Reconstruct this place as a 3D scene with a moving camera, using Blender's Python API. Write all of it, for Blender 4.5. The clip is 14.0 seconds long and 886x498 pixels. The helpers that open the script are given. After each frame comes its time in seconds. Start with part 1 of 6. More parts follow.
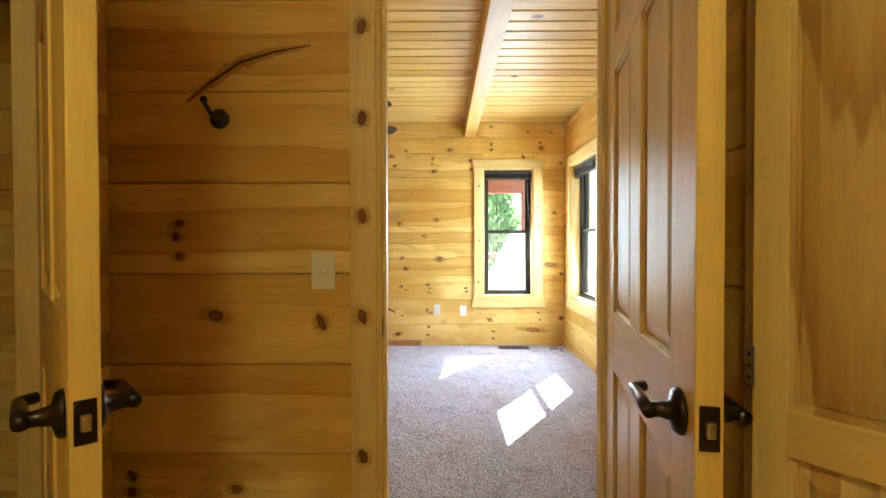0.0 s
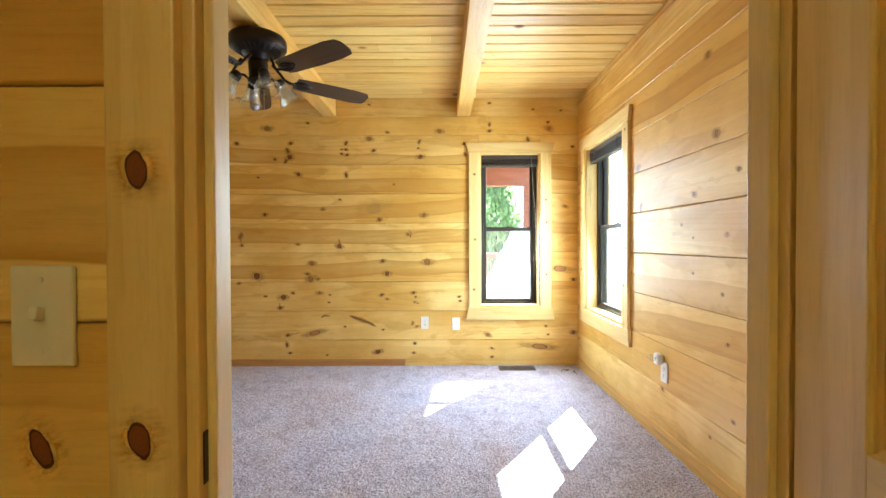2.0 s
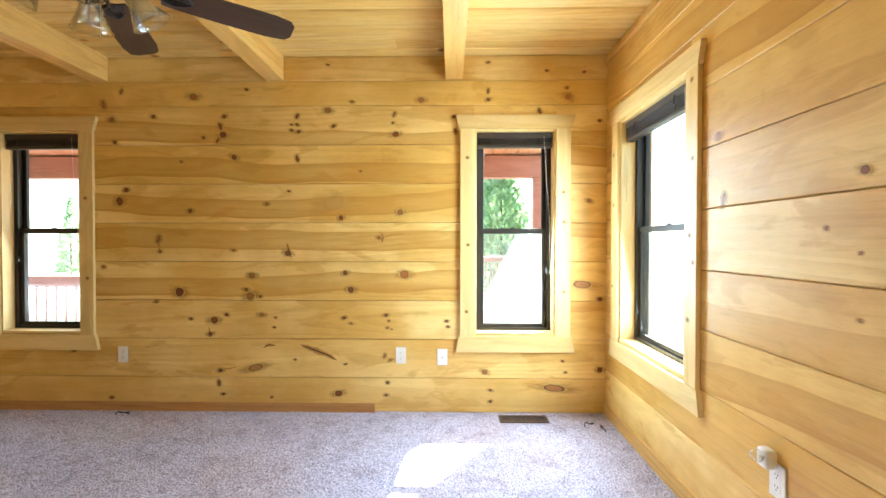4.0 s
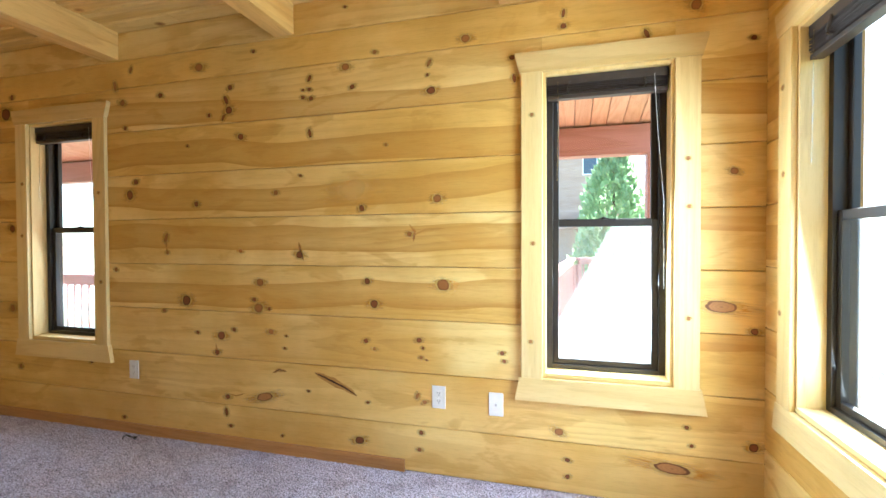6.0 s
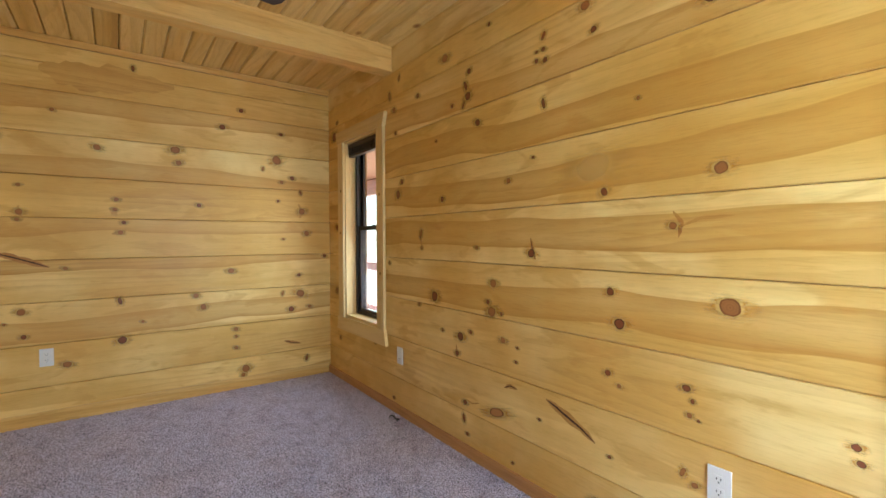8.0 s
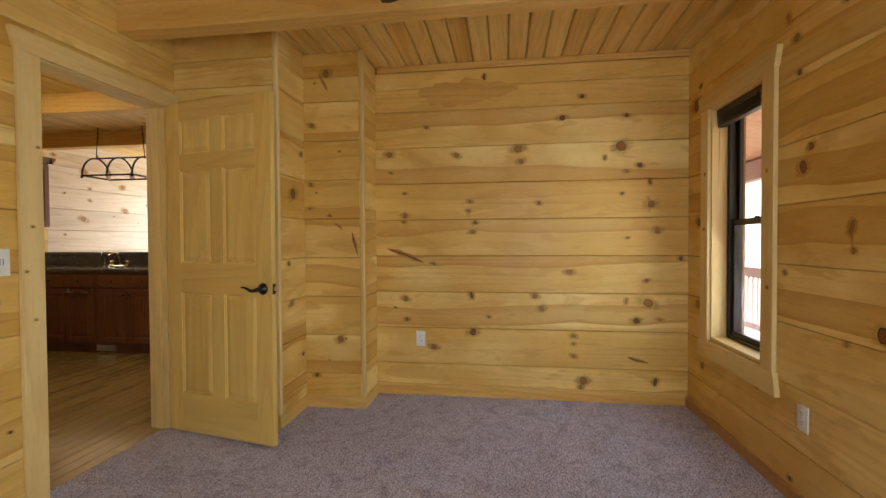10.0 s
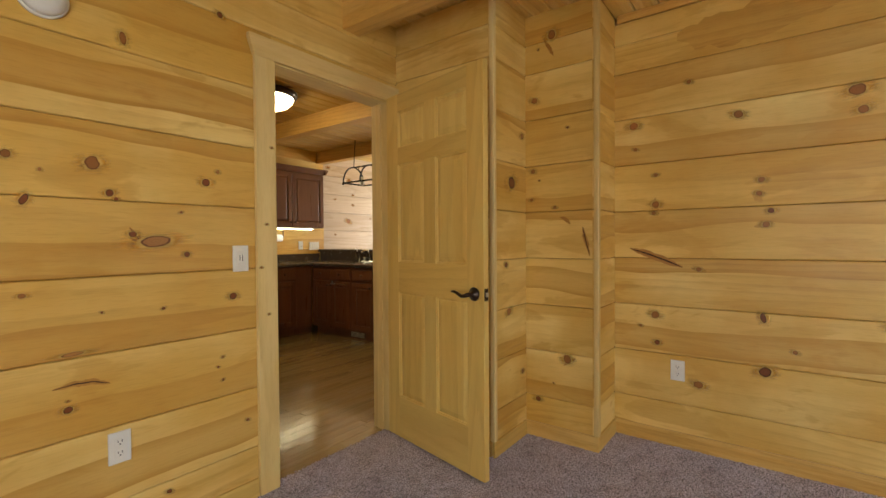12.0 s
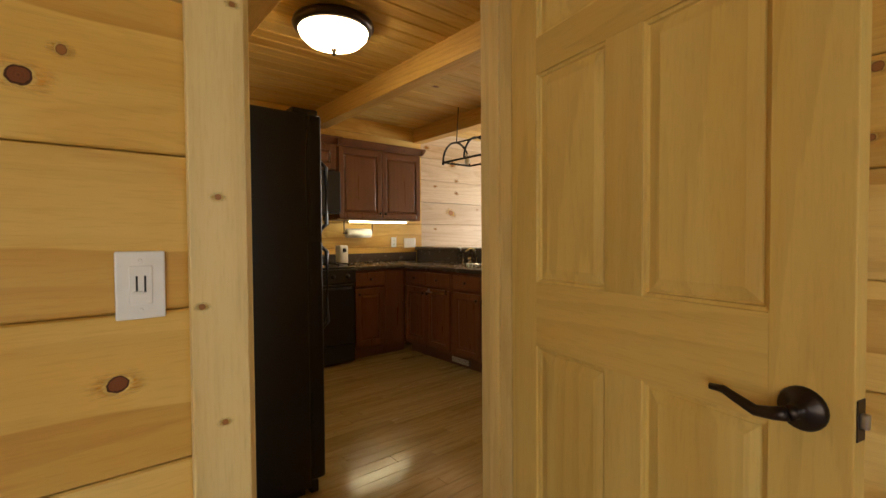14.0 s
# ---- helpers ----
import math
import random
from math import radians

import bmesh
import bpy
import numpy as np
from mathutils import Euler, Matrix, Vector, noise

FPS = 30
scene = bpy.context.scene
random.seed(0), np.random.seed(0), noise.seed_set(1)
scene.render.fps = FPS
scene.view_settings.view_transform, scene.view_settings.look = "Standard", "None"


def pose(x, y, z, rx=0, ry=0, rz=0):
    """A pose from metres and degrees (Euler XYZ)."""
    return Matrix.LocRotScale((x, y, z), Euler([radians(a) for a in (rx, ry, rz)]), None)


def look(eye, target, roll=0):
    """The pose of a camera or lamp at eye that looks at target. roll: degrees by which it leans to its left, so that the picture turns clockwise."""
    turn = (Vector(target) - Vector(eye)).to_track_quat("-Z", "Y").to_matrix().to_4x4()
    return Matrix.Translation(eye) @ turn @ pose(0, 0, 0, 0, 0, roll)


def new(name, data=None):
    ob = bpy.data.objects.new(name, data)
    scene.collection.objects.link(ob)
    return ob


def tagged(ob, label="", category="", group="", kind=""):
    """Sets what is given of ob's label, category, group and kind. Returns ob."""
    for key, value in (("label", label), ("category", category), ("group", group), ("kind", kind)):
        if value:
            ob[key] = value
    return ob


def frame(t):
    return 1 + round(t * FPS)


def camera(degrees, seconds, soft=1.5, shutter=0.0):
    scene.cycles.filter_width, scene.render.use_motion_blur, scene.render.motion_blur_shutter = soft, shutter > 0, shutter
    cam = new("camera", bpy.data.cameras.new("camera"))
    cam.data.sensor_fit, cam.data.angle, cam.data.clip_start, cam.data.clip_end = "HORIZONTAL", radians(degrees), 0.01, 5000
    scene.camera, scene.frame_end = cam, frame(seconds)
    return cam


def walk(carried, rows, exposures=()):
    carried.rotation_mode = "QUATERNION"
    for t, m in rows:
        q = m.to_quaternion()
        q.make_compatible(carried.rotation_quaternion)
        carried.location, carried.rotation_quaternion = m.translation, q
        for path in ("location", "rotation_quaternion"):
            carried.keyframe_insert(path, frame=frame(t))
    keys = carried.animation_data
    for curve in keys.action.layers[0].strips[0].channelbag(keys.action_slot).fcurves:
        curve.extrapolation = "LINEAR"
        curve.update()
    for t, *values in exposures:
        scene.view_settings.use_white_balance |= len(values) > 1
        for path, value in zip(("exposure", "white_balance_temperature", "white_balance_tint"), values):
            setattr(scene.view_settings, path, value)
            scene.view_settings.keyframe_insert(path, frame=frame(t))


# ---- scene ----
import itertools

# ---- camera and walk ----
cam = camera(89.6, 14.0)
PATH = [
    (0.0, (0.716, 0.285, 1.159), (0.707, 2.285, 1.133), -0.1),
    (0.5, (0.747, 0.472, 1.159), (0.726, 2.471, 1.131), -0.2),
    (1.0, (0.772, 0.711, 1.152), (0.752, 2.710, 1.129), -0.2),
    (1.5, (0.784, 0.940, 1.147), (0.785, 2.940, 1.124), -0.1),
    (2.0, (0.808, 1.120, 1.158), (0.804, 3.120, 1.131), -0.2),
    (2.5, (0.835, 1.367, 1.182), (0.840, 3.367, 1.147), -0.2),
    (4.8, (1.060, 2.561, 1.209), (0.941, 4.558, 1.181), -0.0),
    (5.0, (1.077, 2.650, 1.209), (0.925, 4.644, 1.178), -0.1),
    (5.5, (1.151, 2.905, 1.204), (0.861, 4.884, 1.170), -0.1),
    (6.0, (1.253, 3.144, 1.199), (0.721, 5.072, 1.167), -0.2),
    (6.5, (1.304, 3.353, 1.196), (0.489, 5.179, 1.164), -0.3),
    (7.0, (1.300, 3.508, 1.199), (0.220, 5.194, 1.164), -0.2),
    (7.5, (1.296, 3.649, 1.199), (-0.074, 5.105, 1.161), -0.2),
    (8.0, (1.246, 3.785, 1.197), (-0.370, 4.962, 1.152), -0.2),
    (8.5, (1.128, 3.934, 1.197), (-0.684, 4.780, 1.147), -0.3),
    (9.0, (0.990, 4.012, 1.196), (-0.944, 4.519, 1.150), -0.3),
    (9.2, (0.934, 4.039, 1.194), (-1.037, 4.378, 1.150), -0.3),
    (11.3, (0.447, 4.030, 1.177), (-1.302, 3.062, 1.143), -0.4),
    (11.5, (0.376, 3.992, 1.174), (-1.328, 2.945, 1.141), -0.4),
    (12.0, (0.197, 3.850, 1.176), (-1.402, 2.648, 1.141), -0.4),
    (12.5, (-0.024, 3.633, 1.186), (-1.545, 2.336, 1.143), -0.3),
    (13.0, (-0.278, 3.404, 1.188), (-1.715, 2.014, 1.144), -0.3),
    (13.5, (-0.528, 3.128, 1.189), (-1.880, 1.655, 1.143), -0.4),
    (14.0, (-0.771, 2.842, 1.183), (-2.041, 1.298, 1.131), -0.4),
]
EXPOSURES = [(0.0, 3.50, 5700, -2), (2.0, 3.50, 5600, -2), (5.0, 3.42, 5450, 0), (6.5, 3.28, 5150, 2), (7.5, 3.22, 5250, 3), (9.0, 2.80, 5750, 6),
             (11.5, 2.78, 6450, 6), (13.0, 2.76, 6550, 7), (14.0, 2.68, 6700, 8)]
walk(cam, [(t, look(eye, target, roll)) for t, eye, target, roll in PATH], EXPOSURES)

# ---- world, sun and lamps ----
# the sun stands north-east of the house, about 46 degrees high
SUN_WAY = Vector((0.60, 0.87, 1.0)).normalized()
world = bpy.data.worlds.new("sky")
scene.world = world
world.use_nodes = True
wt = world.node_tree
sky = wt.nodes.new("ShaderNodeTexSky")
sky.sky_type = "NISHITA"
sky.sun_disc = False
sky.sun_elevation = math.asin(SUN_WAY.z)
sky.sun_rotation = math.atan2(SUN_WAY.x, SUN_WAY.y)
wt.links.new(sky.outputs[0], wt.nodes["Background"].inputs[0])
wt.nodes["Background"].inputs[1].default_value = 0.09

sun = new("sun", bpy.data.lights.new("sun", "SUN"))
sun.data.energy, sun.data.angle, sun.data.color = 5.0, radians(0.5), (1.0, 0.95, 0.86)
sun.matrix_world = look(SUN_WAY * 30, (0, 0, 0))


SKYLIGHT = (0.84, 0.93, 1.0)


def window_light(name, eye, target, w, h, watts, colour=(1.0, 0.98, 0.95), spread=180):
    """Sky light that comes in by one window opening, mostly downwards."""
    ob = new(name, bpy.data.lights.new(name, "AREA"))
    ob.data.shape, ob.data.size, ob.data.size_y = "RECTANGLE", w, h
    ob.data.energy, ob.data.color, ob.data.spread = watts, colour, radians(spread)
    ob.matrix_world = look(eye, target)
    return ob


window_light("daylight_north_east", (1.43, 5.36, 1.28), (1.43, 4.2, 1.0), 0.50, 1.30, 3.4, SKYLIGHT, 175)
window_light("daylight_north_west", (-1.965, 5.36, 1.28), (-1.965, 4.2, 0.9), 0.52, 1.30, 0.75, SKYLIGHT, 140)
window_light("daylight_east", (2.10, 4.65, 1.28), (1.0, 4.60, 1.1), 0.76, 1.26, 4.1, SKYLIGHT, 155)


# ---- materials ----
def shader(name):
    m = bpy.data.materials.new(name)
    m.use_nodes = True
    nt = m.node_tree
    return m, nt, nt.nodes["Principled BSDF"]


def node(nt, kind, **values):
    n = nt.nodes.new(kind)
    for key, value in values.items():
        if key in n.inputs:
            n.inputs[key].default_value = value
    return n


def ramp(nt, fac, stops):
    n = nt.nodes.new("ShaderNodeValToRGB")
    e = n.color_ramp.elements
    while len(e) < len(stops):
        e.new(0.5)
    for el, (pos, col) in zip(e, stops):
        el.position = pos
        el.color = (*col, 1) if len(col) == 3 else col
    nt.links.new(fac, n.inputs[0])
    return n.outputs[0]


def maths(nt, op, a, b=None):
    n = nt.nodes.new("ShaderNodeMath")
    n.operation = op
    for i, v in enumerate((a, b)):
        if v is None:
            continue
        if isinstance(v, (int, float)):
            n.inputs[i].default_value = v
        else:
            nt.links.new(v, n.inputs[i])
    return n.outputs[0]


def mixed(nt, fac, a, b, blend="MIX"):
    n = nt.nodes.new("ShaderNodeMix")
    n.data_type, n.blend_type = "RGBA", blend
    for sock, v in ((n.inputs[0], fac), (n.inputs[6], a), (n.inputs[7], b)):
        if isinstance(v, (int, float)):
            sock.default_value = v
        elif isinstance(v, tuple):
            sock.default_value = (*v, 1)
        else:
            nt.links.new(v, sock)
    return n.outputs[2]


def bumped(nt, bsdf, height, strength, distance=0.002):
    b = node(nt, "ShaderNodeBump", Strength=strength, Distance=distance)
    nt.links.new(height, b.inputs["Height"])
    nt.links.new(b.outputs[0], bsdf.inputs["Normal"])


def grain_coords(nt, scale, island=False, turn=0.0):
    """Object coordinates, moved by chance for each piece and drawn out along its length."""
    tc = nt.nodes.new("ShaderNodeTexCoord")
    if island:
        rnd = nt.nodes.new("ShaderNodeNewGeometry").outputs["Random Per Island"]
    else:
        rnd = nt.nodes.new("ShaderNodeObjectInfo").outputs["Random"]
    add = nt.nodes.new("ShaderNodeVectorMath")
    add.operation = "ADD"
    nt.links.new(tc.outputs["Object"], add.inputs[0])
    comb = nt.nodes.new("ShaderNodeCombineXYZ")
    for i, k in enumerate((91.0, 37.0, 63.0)):
        nt.links.new(maths(nt, "MULTIPLY", rnd, k), comb.inputs[i])
    nt.links.new(comb.outputs[0], add.inputs[1])
    mp = nt.nodes.new("ShaderNodeMapping")
    mp.inputs["Scale"].default_value = scale
    mp.inputs["Rotation"].default_value = (0, 0, turn)
    nt.links.new(add.outputs[0], mp.inputs["Vector"])
    return mp.outputs[0], rnd


def mix3(a, b, t):
    return tuple(p + (q - p) * t for p, q in zip(a, b))


def wood(name, light, mid, dark, along="x", rough=0.45, island=False, heart=0.5, pore=0.25, specks=0.0, rings=0.30, ring_count=15.0, coat=0.05, flecks=0.6, coat_rough=0.22):
    """Planed softwood: broad heartwood streaks, growth rings in long arches, and fine pores along the piece."""
    m, nt, bsdf = shader(name)
    s = {"x": (0.30, 4.2, 4.2), "z": (4.2, 4.2, 0.30), "y": (4.2, 0.30, 4.2)}[along]
    co, rnd = grain_coords(nt, s, island)
    big = node(nt, "ShaderNodeTexNoise", Scale=1.0, Detail=3.0, Distortion=0.6)
    nt.links.new(co, big.inputs["Vector"])
    arch = node(nt, "ShaderNodeTexNoise", Scale=0.9, Detail=0.6, Roughness=0.35)
    nt.links.new(co, arch.inputs["Vector"])
    wave = node(nt, "ShaderNodeTexNoise", Scale=7.0, Detail=4.0, Roughness=0.6, Distortion=0.35)
    nt.links.new(co, wave.inputs["Vector"])
    fine = node(nt, "ShaderNodeTexNoise", Scale=46.0, Detail=3.0, Roughness=0.7)
    nt.links.new(co, fine.inputs["Vector"])
    streak = ramp(nt, big.outputs[0], [(0.40, light), (0.505, light), (0.535, mid), (0.60, mid), (0.66, dark)])
    base = mixed(nt, heart, light, streak)
    turns = maths(nt, "FRACT", maths(nt, "ADD", maths(nt, "MULTIPLY", arch.outputs[0], ring_count), maths(nt, "MULTIPLY", wave.outputs[0], 0.9)))
    late = ramp(nt, turns, [(0.0, (1, 1, 1)), (0.45, (0.97, 0.95, 0.90)), (0.84, (0.66, 0.53, 0.34)), (0.93, (0.66, 0.53, 0.34)), (1.0, (1, 1, 1))])
    col = mixed(nt, rings, base, late, "MULTIPLY")
    lines = ramp(nt, wave.outputs[0], [(0.28, (0.72, 0.62, 0.46)), (0.44, (1, 1, 1)), (0.58, (1, 1, 1)), (0.74, (0.84, 0.76, 0.64))])
    col = mixed(nt, flecks, col, lines, "MULTIPLY")
    pores = ramp(nt, fine.outputs[0], [(0.34, (0.80, 0.73, 0.62)), (0.50, (1, 1, 1))])
    col = mixed(nt, pore * 2, col, pores, "MULTIPLY")
    shade = ramp(nt, rnd, [(0.0, (0.84, 0.79, 0.70)), (0.5, (1, 1, 1)), (1.0, (0.94, 0.89, 0.80))])
    col = mixed(nt, 1.0, col, shade, "MULTIPLY")
    if specks:
        vo = node(nt, "ShaderNodeTexVoronoi", Scale=3.2)
        sc, _ = grain_coords(nt, (0.7, 1.0, 1.0), island)
        nt.links.new(sc, vo.inputs["Vector"])
        spot = ramp(nt, vo.outputs["Distance"], [(specks * 0.6, (0.30, 0.13, 0.05)), (specks, (0.62, 0.45, 0.28)), (specks * 1.5, (1, 1, 1))])
        col = mixed(nt, 1.0, col, spot, "MULTIPLY")
    nt.links.new(col, bsdf.inputs["Base Color"])
    rg = ramp(nt, wave.outputs[0], [(0.3, (rough - 0.06,) * 3), (0.7, (rough + 0.10,) * 3)])
    nt.links.new(rg, bsdf.inputs["Roughness"])
    bsdf.inputs["Coat Weight"].default_value = coat
    bsdf.inputs["Coat Roughness"].default_value = coat_rough
    bumped(nt, bsdf, maths(nt, "ADD", wave.outputs[0], maths(nt, "MULTIPLY", fine.outputs[0], 0.4)), 0.12)
    return m


def pine_boards(name, light, mid, dark, height=0.2755, rough=0.47):
    """Wide varnished pine boards: sapwood of slightly different tone from board to board, on some of them a band of
    amber heartwood with a crisp wavy border, faint arches of growth rings and fine grain along the length."""
    m, nt, bsdf = shader(name)
    co, rnd = grain_coords(nt, (0.30, 4.2, 4.2))

    def noise(vec, scale, detail, roughness=0.5, distortion=0.0):
        n = node(nt, "ShaderNodeTexNoise", Scale=scale, Detail=detail, Roughness=roughness, Distortion=distortion)
        nt.links.new(vec, n.inputs["Vector"])
        return n.outputs[0]

    def chance(k):
        return maths(nt, "FRACT", maths(nt, "MULTIPLY", rnd, k))

    even, _ = grain_coords(nt, (1.0, 1.0, 1.0))
    long_way, _ = grain_coords(nt, (0.55, 0.55, 0.55))
    cloud = noise(even, 1.7, 4.0, 0.55)
    big = noise(co, 1.0, 3.0, 0.5, 0.6)
    arch = noise(co, 0.9, 0.6, 0.35)
    wave = noise(co, 7.0, 4.0, 0.6, 0.35)
    fine = noise(co, 46.0, 3.0, 0.7)
    # tone of the whole board, then soft streaks in it
    tone = ramp(nt, chance(5.3), [(0.0, mix3(light, mid, 0.0)), (0.5, mix3(light, mid, 0.30)), (1.0, mix3(light, mid, 0.75))])
    base = mixed(nt, ramp(nt, big, [(0.42, (0, 0, 0)), (0.66, (0.75, 0.75, 0.75))]), tone, mix3(mid, dark, 0.35))
    base = mixed(nt, ramp(nt, cloud, [(0.44, (0, 0, 0)), (0.66, (0.75, 0.75, 0.75))]), base, mix3(mid, dark, 0.40))
    base = mixed(nt, ramp(nt, cloud, [(0.28, (0.55, 0.55, 0.55)), (0.44, (0, 0, 0))]), base, light)
    # short amber flames drawn out along the grain
    lick, _ = grain_coords(nt, (1.0, 3.4, 3.4))
    flame = noise(lick, 2.3, 4.0, 0.55, 0.8)
    base = mixed(nt, ramp(nt, flame, [(0.55, (0, 0, 0)), (0.60, (0.42,) * 3), (0.74, (0.62,) * 3)]), base, mix3(mid, dark, 0.6))
    # heartwood band
    tc = nt.nodes.new("ShaderNodeTexCoord")
    sep = nt.nodes.new("ShaderNodeSeparateXYZ")
    nt.links.new(tc.outputs["Object"], sep.inputs[0])
    up = maths(nt, "MULTIPLY", sep.outputs[2], 1 / height)
    sway = maths(nt, "SUBTRACT", noise(long_way, 1.0, 3.0, 0.5), 0.5)
    v = maths(nt, "ADD", up, maths(nt, "MULTIPLY", sway, 1.0))
    v = maths(nt, "ADD", v, maths(nt, "MULTIPLY", maths(nt, "SUBTRACT", chance(17.3), 0.5), 1.1))
    inside = ramp(nt, v, [(0.30, (0, 0, 0)), (0.312, (1, 1, 1)), (0.40, (0.62, 0.62, 0.62)), (0.62, (0.55, 0.55, 0.55)), (0.79, (0.85, 0.85, 0.85)), (0.80, (0, 0, 0))])
    strength = ramp(nt, chance(7.7), [(0.0, (0.20,) * 3), (0.30, (0.32,) * 3), (0.42, (0.85,) * 3), (1.0, (1.0,) * 3)])
    base = mixed(nt, maths(nt, "MULTIPLY", inside, strength), base, mix3(mid, dark, 0.72))
    # growth rings, pores and the odd darker fleck
    turns = maths(nt, "FRACT", maths(nt, "ADD", maths(nt, "MULTIPLY", arch, 15.0), maths(nt, "MULTIPLY", wave, 0.9)))
    late = ramp(nt, turns, [(0.0, (1, 1, 1)), (0.45, (0.98, 0.96, 0.92)), (0.84, (0.72, 0.58, 0.38)), (0.93, (0.72, 0.58, 0.38)), (1.0, (1, 1, 1))])
    where = ramp(nt, noise(even, 0.9, 1.0), [(0.45, (0.06,) * 3), (0.62, (0.34,) * 3)])
    col = mixed(nt, where, base, late, "MULTIPLY")
    col = mixed(nt, 0.28, col, ramp(nt, wave, [(0.28, (0.72, 0.62, 0.46)), (0.44, (1, 1, 1)), (0.58, (1, 1, 1)), (0.74, (0.84, 0.76, 0.64))]), "MULTIPLY")
    col = mixed(nt, 0.35, col, ramp(nt, fine, [(0.34, (0.80, 0.73, 0.62)), (0.50, (1, 1, 1))]), "MULTIPLY")
    nt.links.new(col, bsdf.inputs["Base Color"])
    nt.links.new(ramp(nt, wave, [(0.3, (rough - 0.06,) * 3), (0.7, (rough + 0.10,) * 3)]), bsdf.inputs["Roughness"])
    bsdf.inputs["Coat Weight"].default_value = 0.03
    bsdf.inputs["Coat Roughness"].default_value = 0.22
    bumped(nt, bsdf, maths(nt, "ADD", wave, maths(nt, "MULTIPLY", fine, 0.4)), 0.10)
    return m


def plain(name, colour, rough=0.5, metal=0.0, grain=0.08, scale=40.0, bump=0.05, coat=0.0):
    """A made surface with faint mottling and fine relief."""
    m, nt, bsdf = shader(name)
    co, rnd = grain_coords(nt, (1, 1, 1))
    n1 = node(nt, "ShaderNodeTexNoise", Scale=scale, Detail=4.0)
    n2 = node(nt, "ShaderNodeTexNoise", Scale=scale / 9, Detail=2.0)
    nt.links.new(co, n1.inputs["Vector"])
    nt.links.new(co, n2.inputs["Vector"])
    var = maths(nt, "ADD", maths(nt, "MULTIPLY", n1.outputs[0], 0.5), maths(nt, "MULTIPLY", n2.outputs[0], 0.5))
    lo = tuple(c * (1 - 2 * grain) for c in colour)
    hi = tuple(min(1, c * (1 + 2 * grain)) for c in colour)
    nt.links.new(ramp(nt, var, [(0.3, lo), (0.7, hi)]), bsdf.inputs["Base Color"])
    nt.links.new(ramp(nt, n2.outputs[0], [(0.3, (max(0.02, rough - 0.06),) * 3), (0.7, (min(1, rough + 0.08),) * 3)]), bsdf.inputs["Roughness"])
    bsdf.inputs["Metallic"].default_value = metal
    bsdf.inputs["Coat Weight"].default_value = coat
    bumped(nt, bsdf, n1.outputs[0], bump)
    return m


def glow(name, colour, strength):
    m, nt, bsdf = shader(name)
    bsdf.inputs["Base Color"].default_value = (0.8, 0.8, 0.78, 1)
    bsdf.inputs["Emission Color"].default_value = (*colour, 1)
    bsdf.inputs["Emission Strength"].default_value = strength
    return m


def clear_glass(name, tint=(1, 1, 1), ior=1.45, rough=0.0):
    m, nt, bsdf = shader(name)
    bsdf.inputs["Base Color"].default_value = (*tint, 1)
    bsdf.inputs["Transmission Weight"].default_value = 1.0
    bsdf.inputs["Roughness"].default_value = rough
    bsdf.inputs["IOR"].default_value = ior
    return m


def pane_glass(name, least=0.035, most=0.5, power=5.0, rough=0.02):
    """A thin pane: clear, with a weak mirror on it that grows at glancing angles."""
    m, nt, bsdf = shader(name)
    clear = node(nt, "ShaderNodeBsdfTransparent")
    clear.inputs[0].default_value = (0.97, 0.985, 0.98, 1)
    shiny = node(nt, "ShaderNodeBsdfGlossy", Roughness=rough)
    facing = nt.nodes.new("ShaderNodeLayerWeight").outputs["Facing"]
    fac = maths(nt, "ADD", maths(nt, "MULTIPLY", maths(nt, "POWER", facing, power), most), least)
    mix = nt.nodes.new("ShaderNodeMixShader")
    nt.links.new(fac, mix.inputs[0])
    nt.links.new(clear.outputs[0], mix.inputs[1])
    nt.links.new(shiny.outputs[0], mix.inputs[2])
    nt.links.new(mix.outputs[0], nt.nodes["Material Output"].inputs[0])
    return m


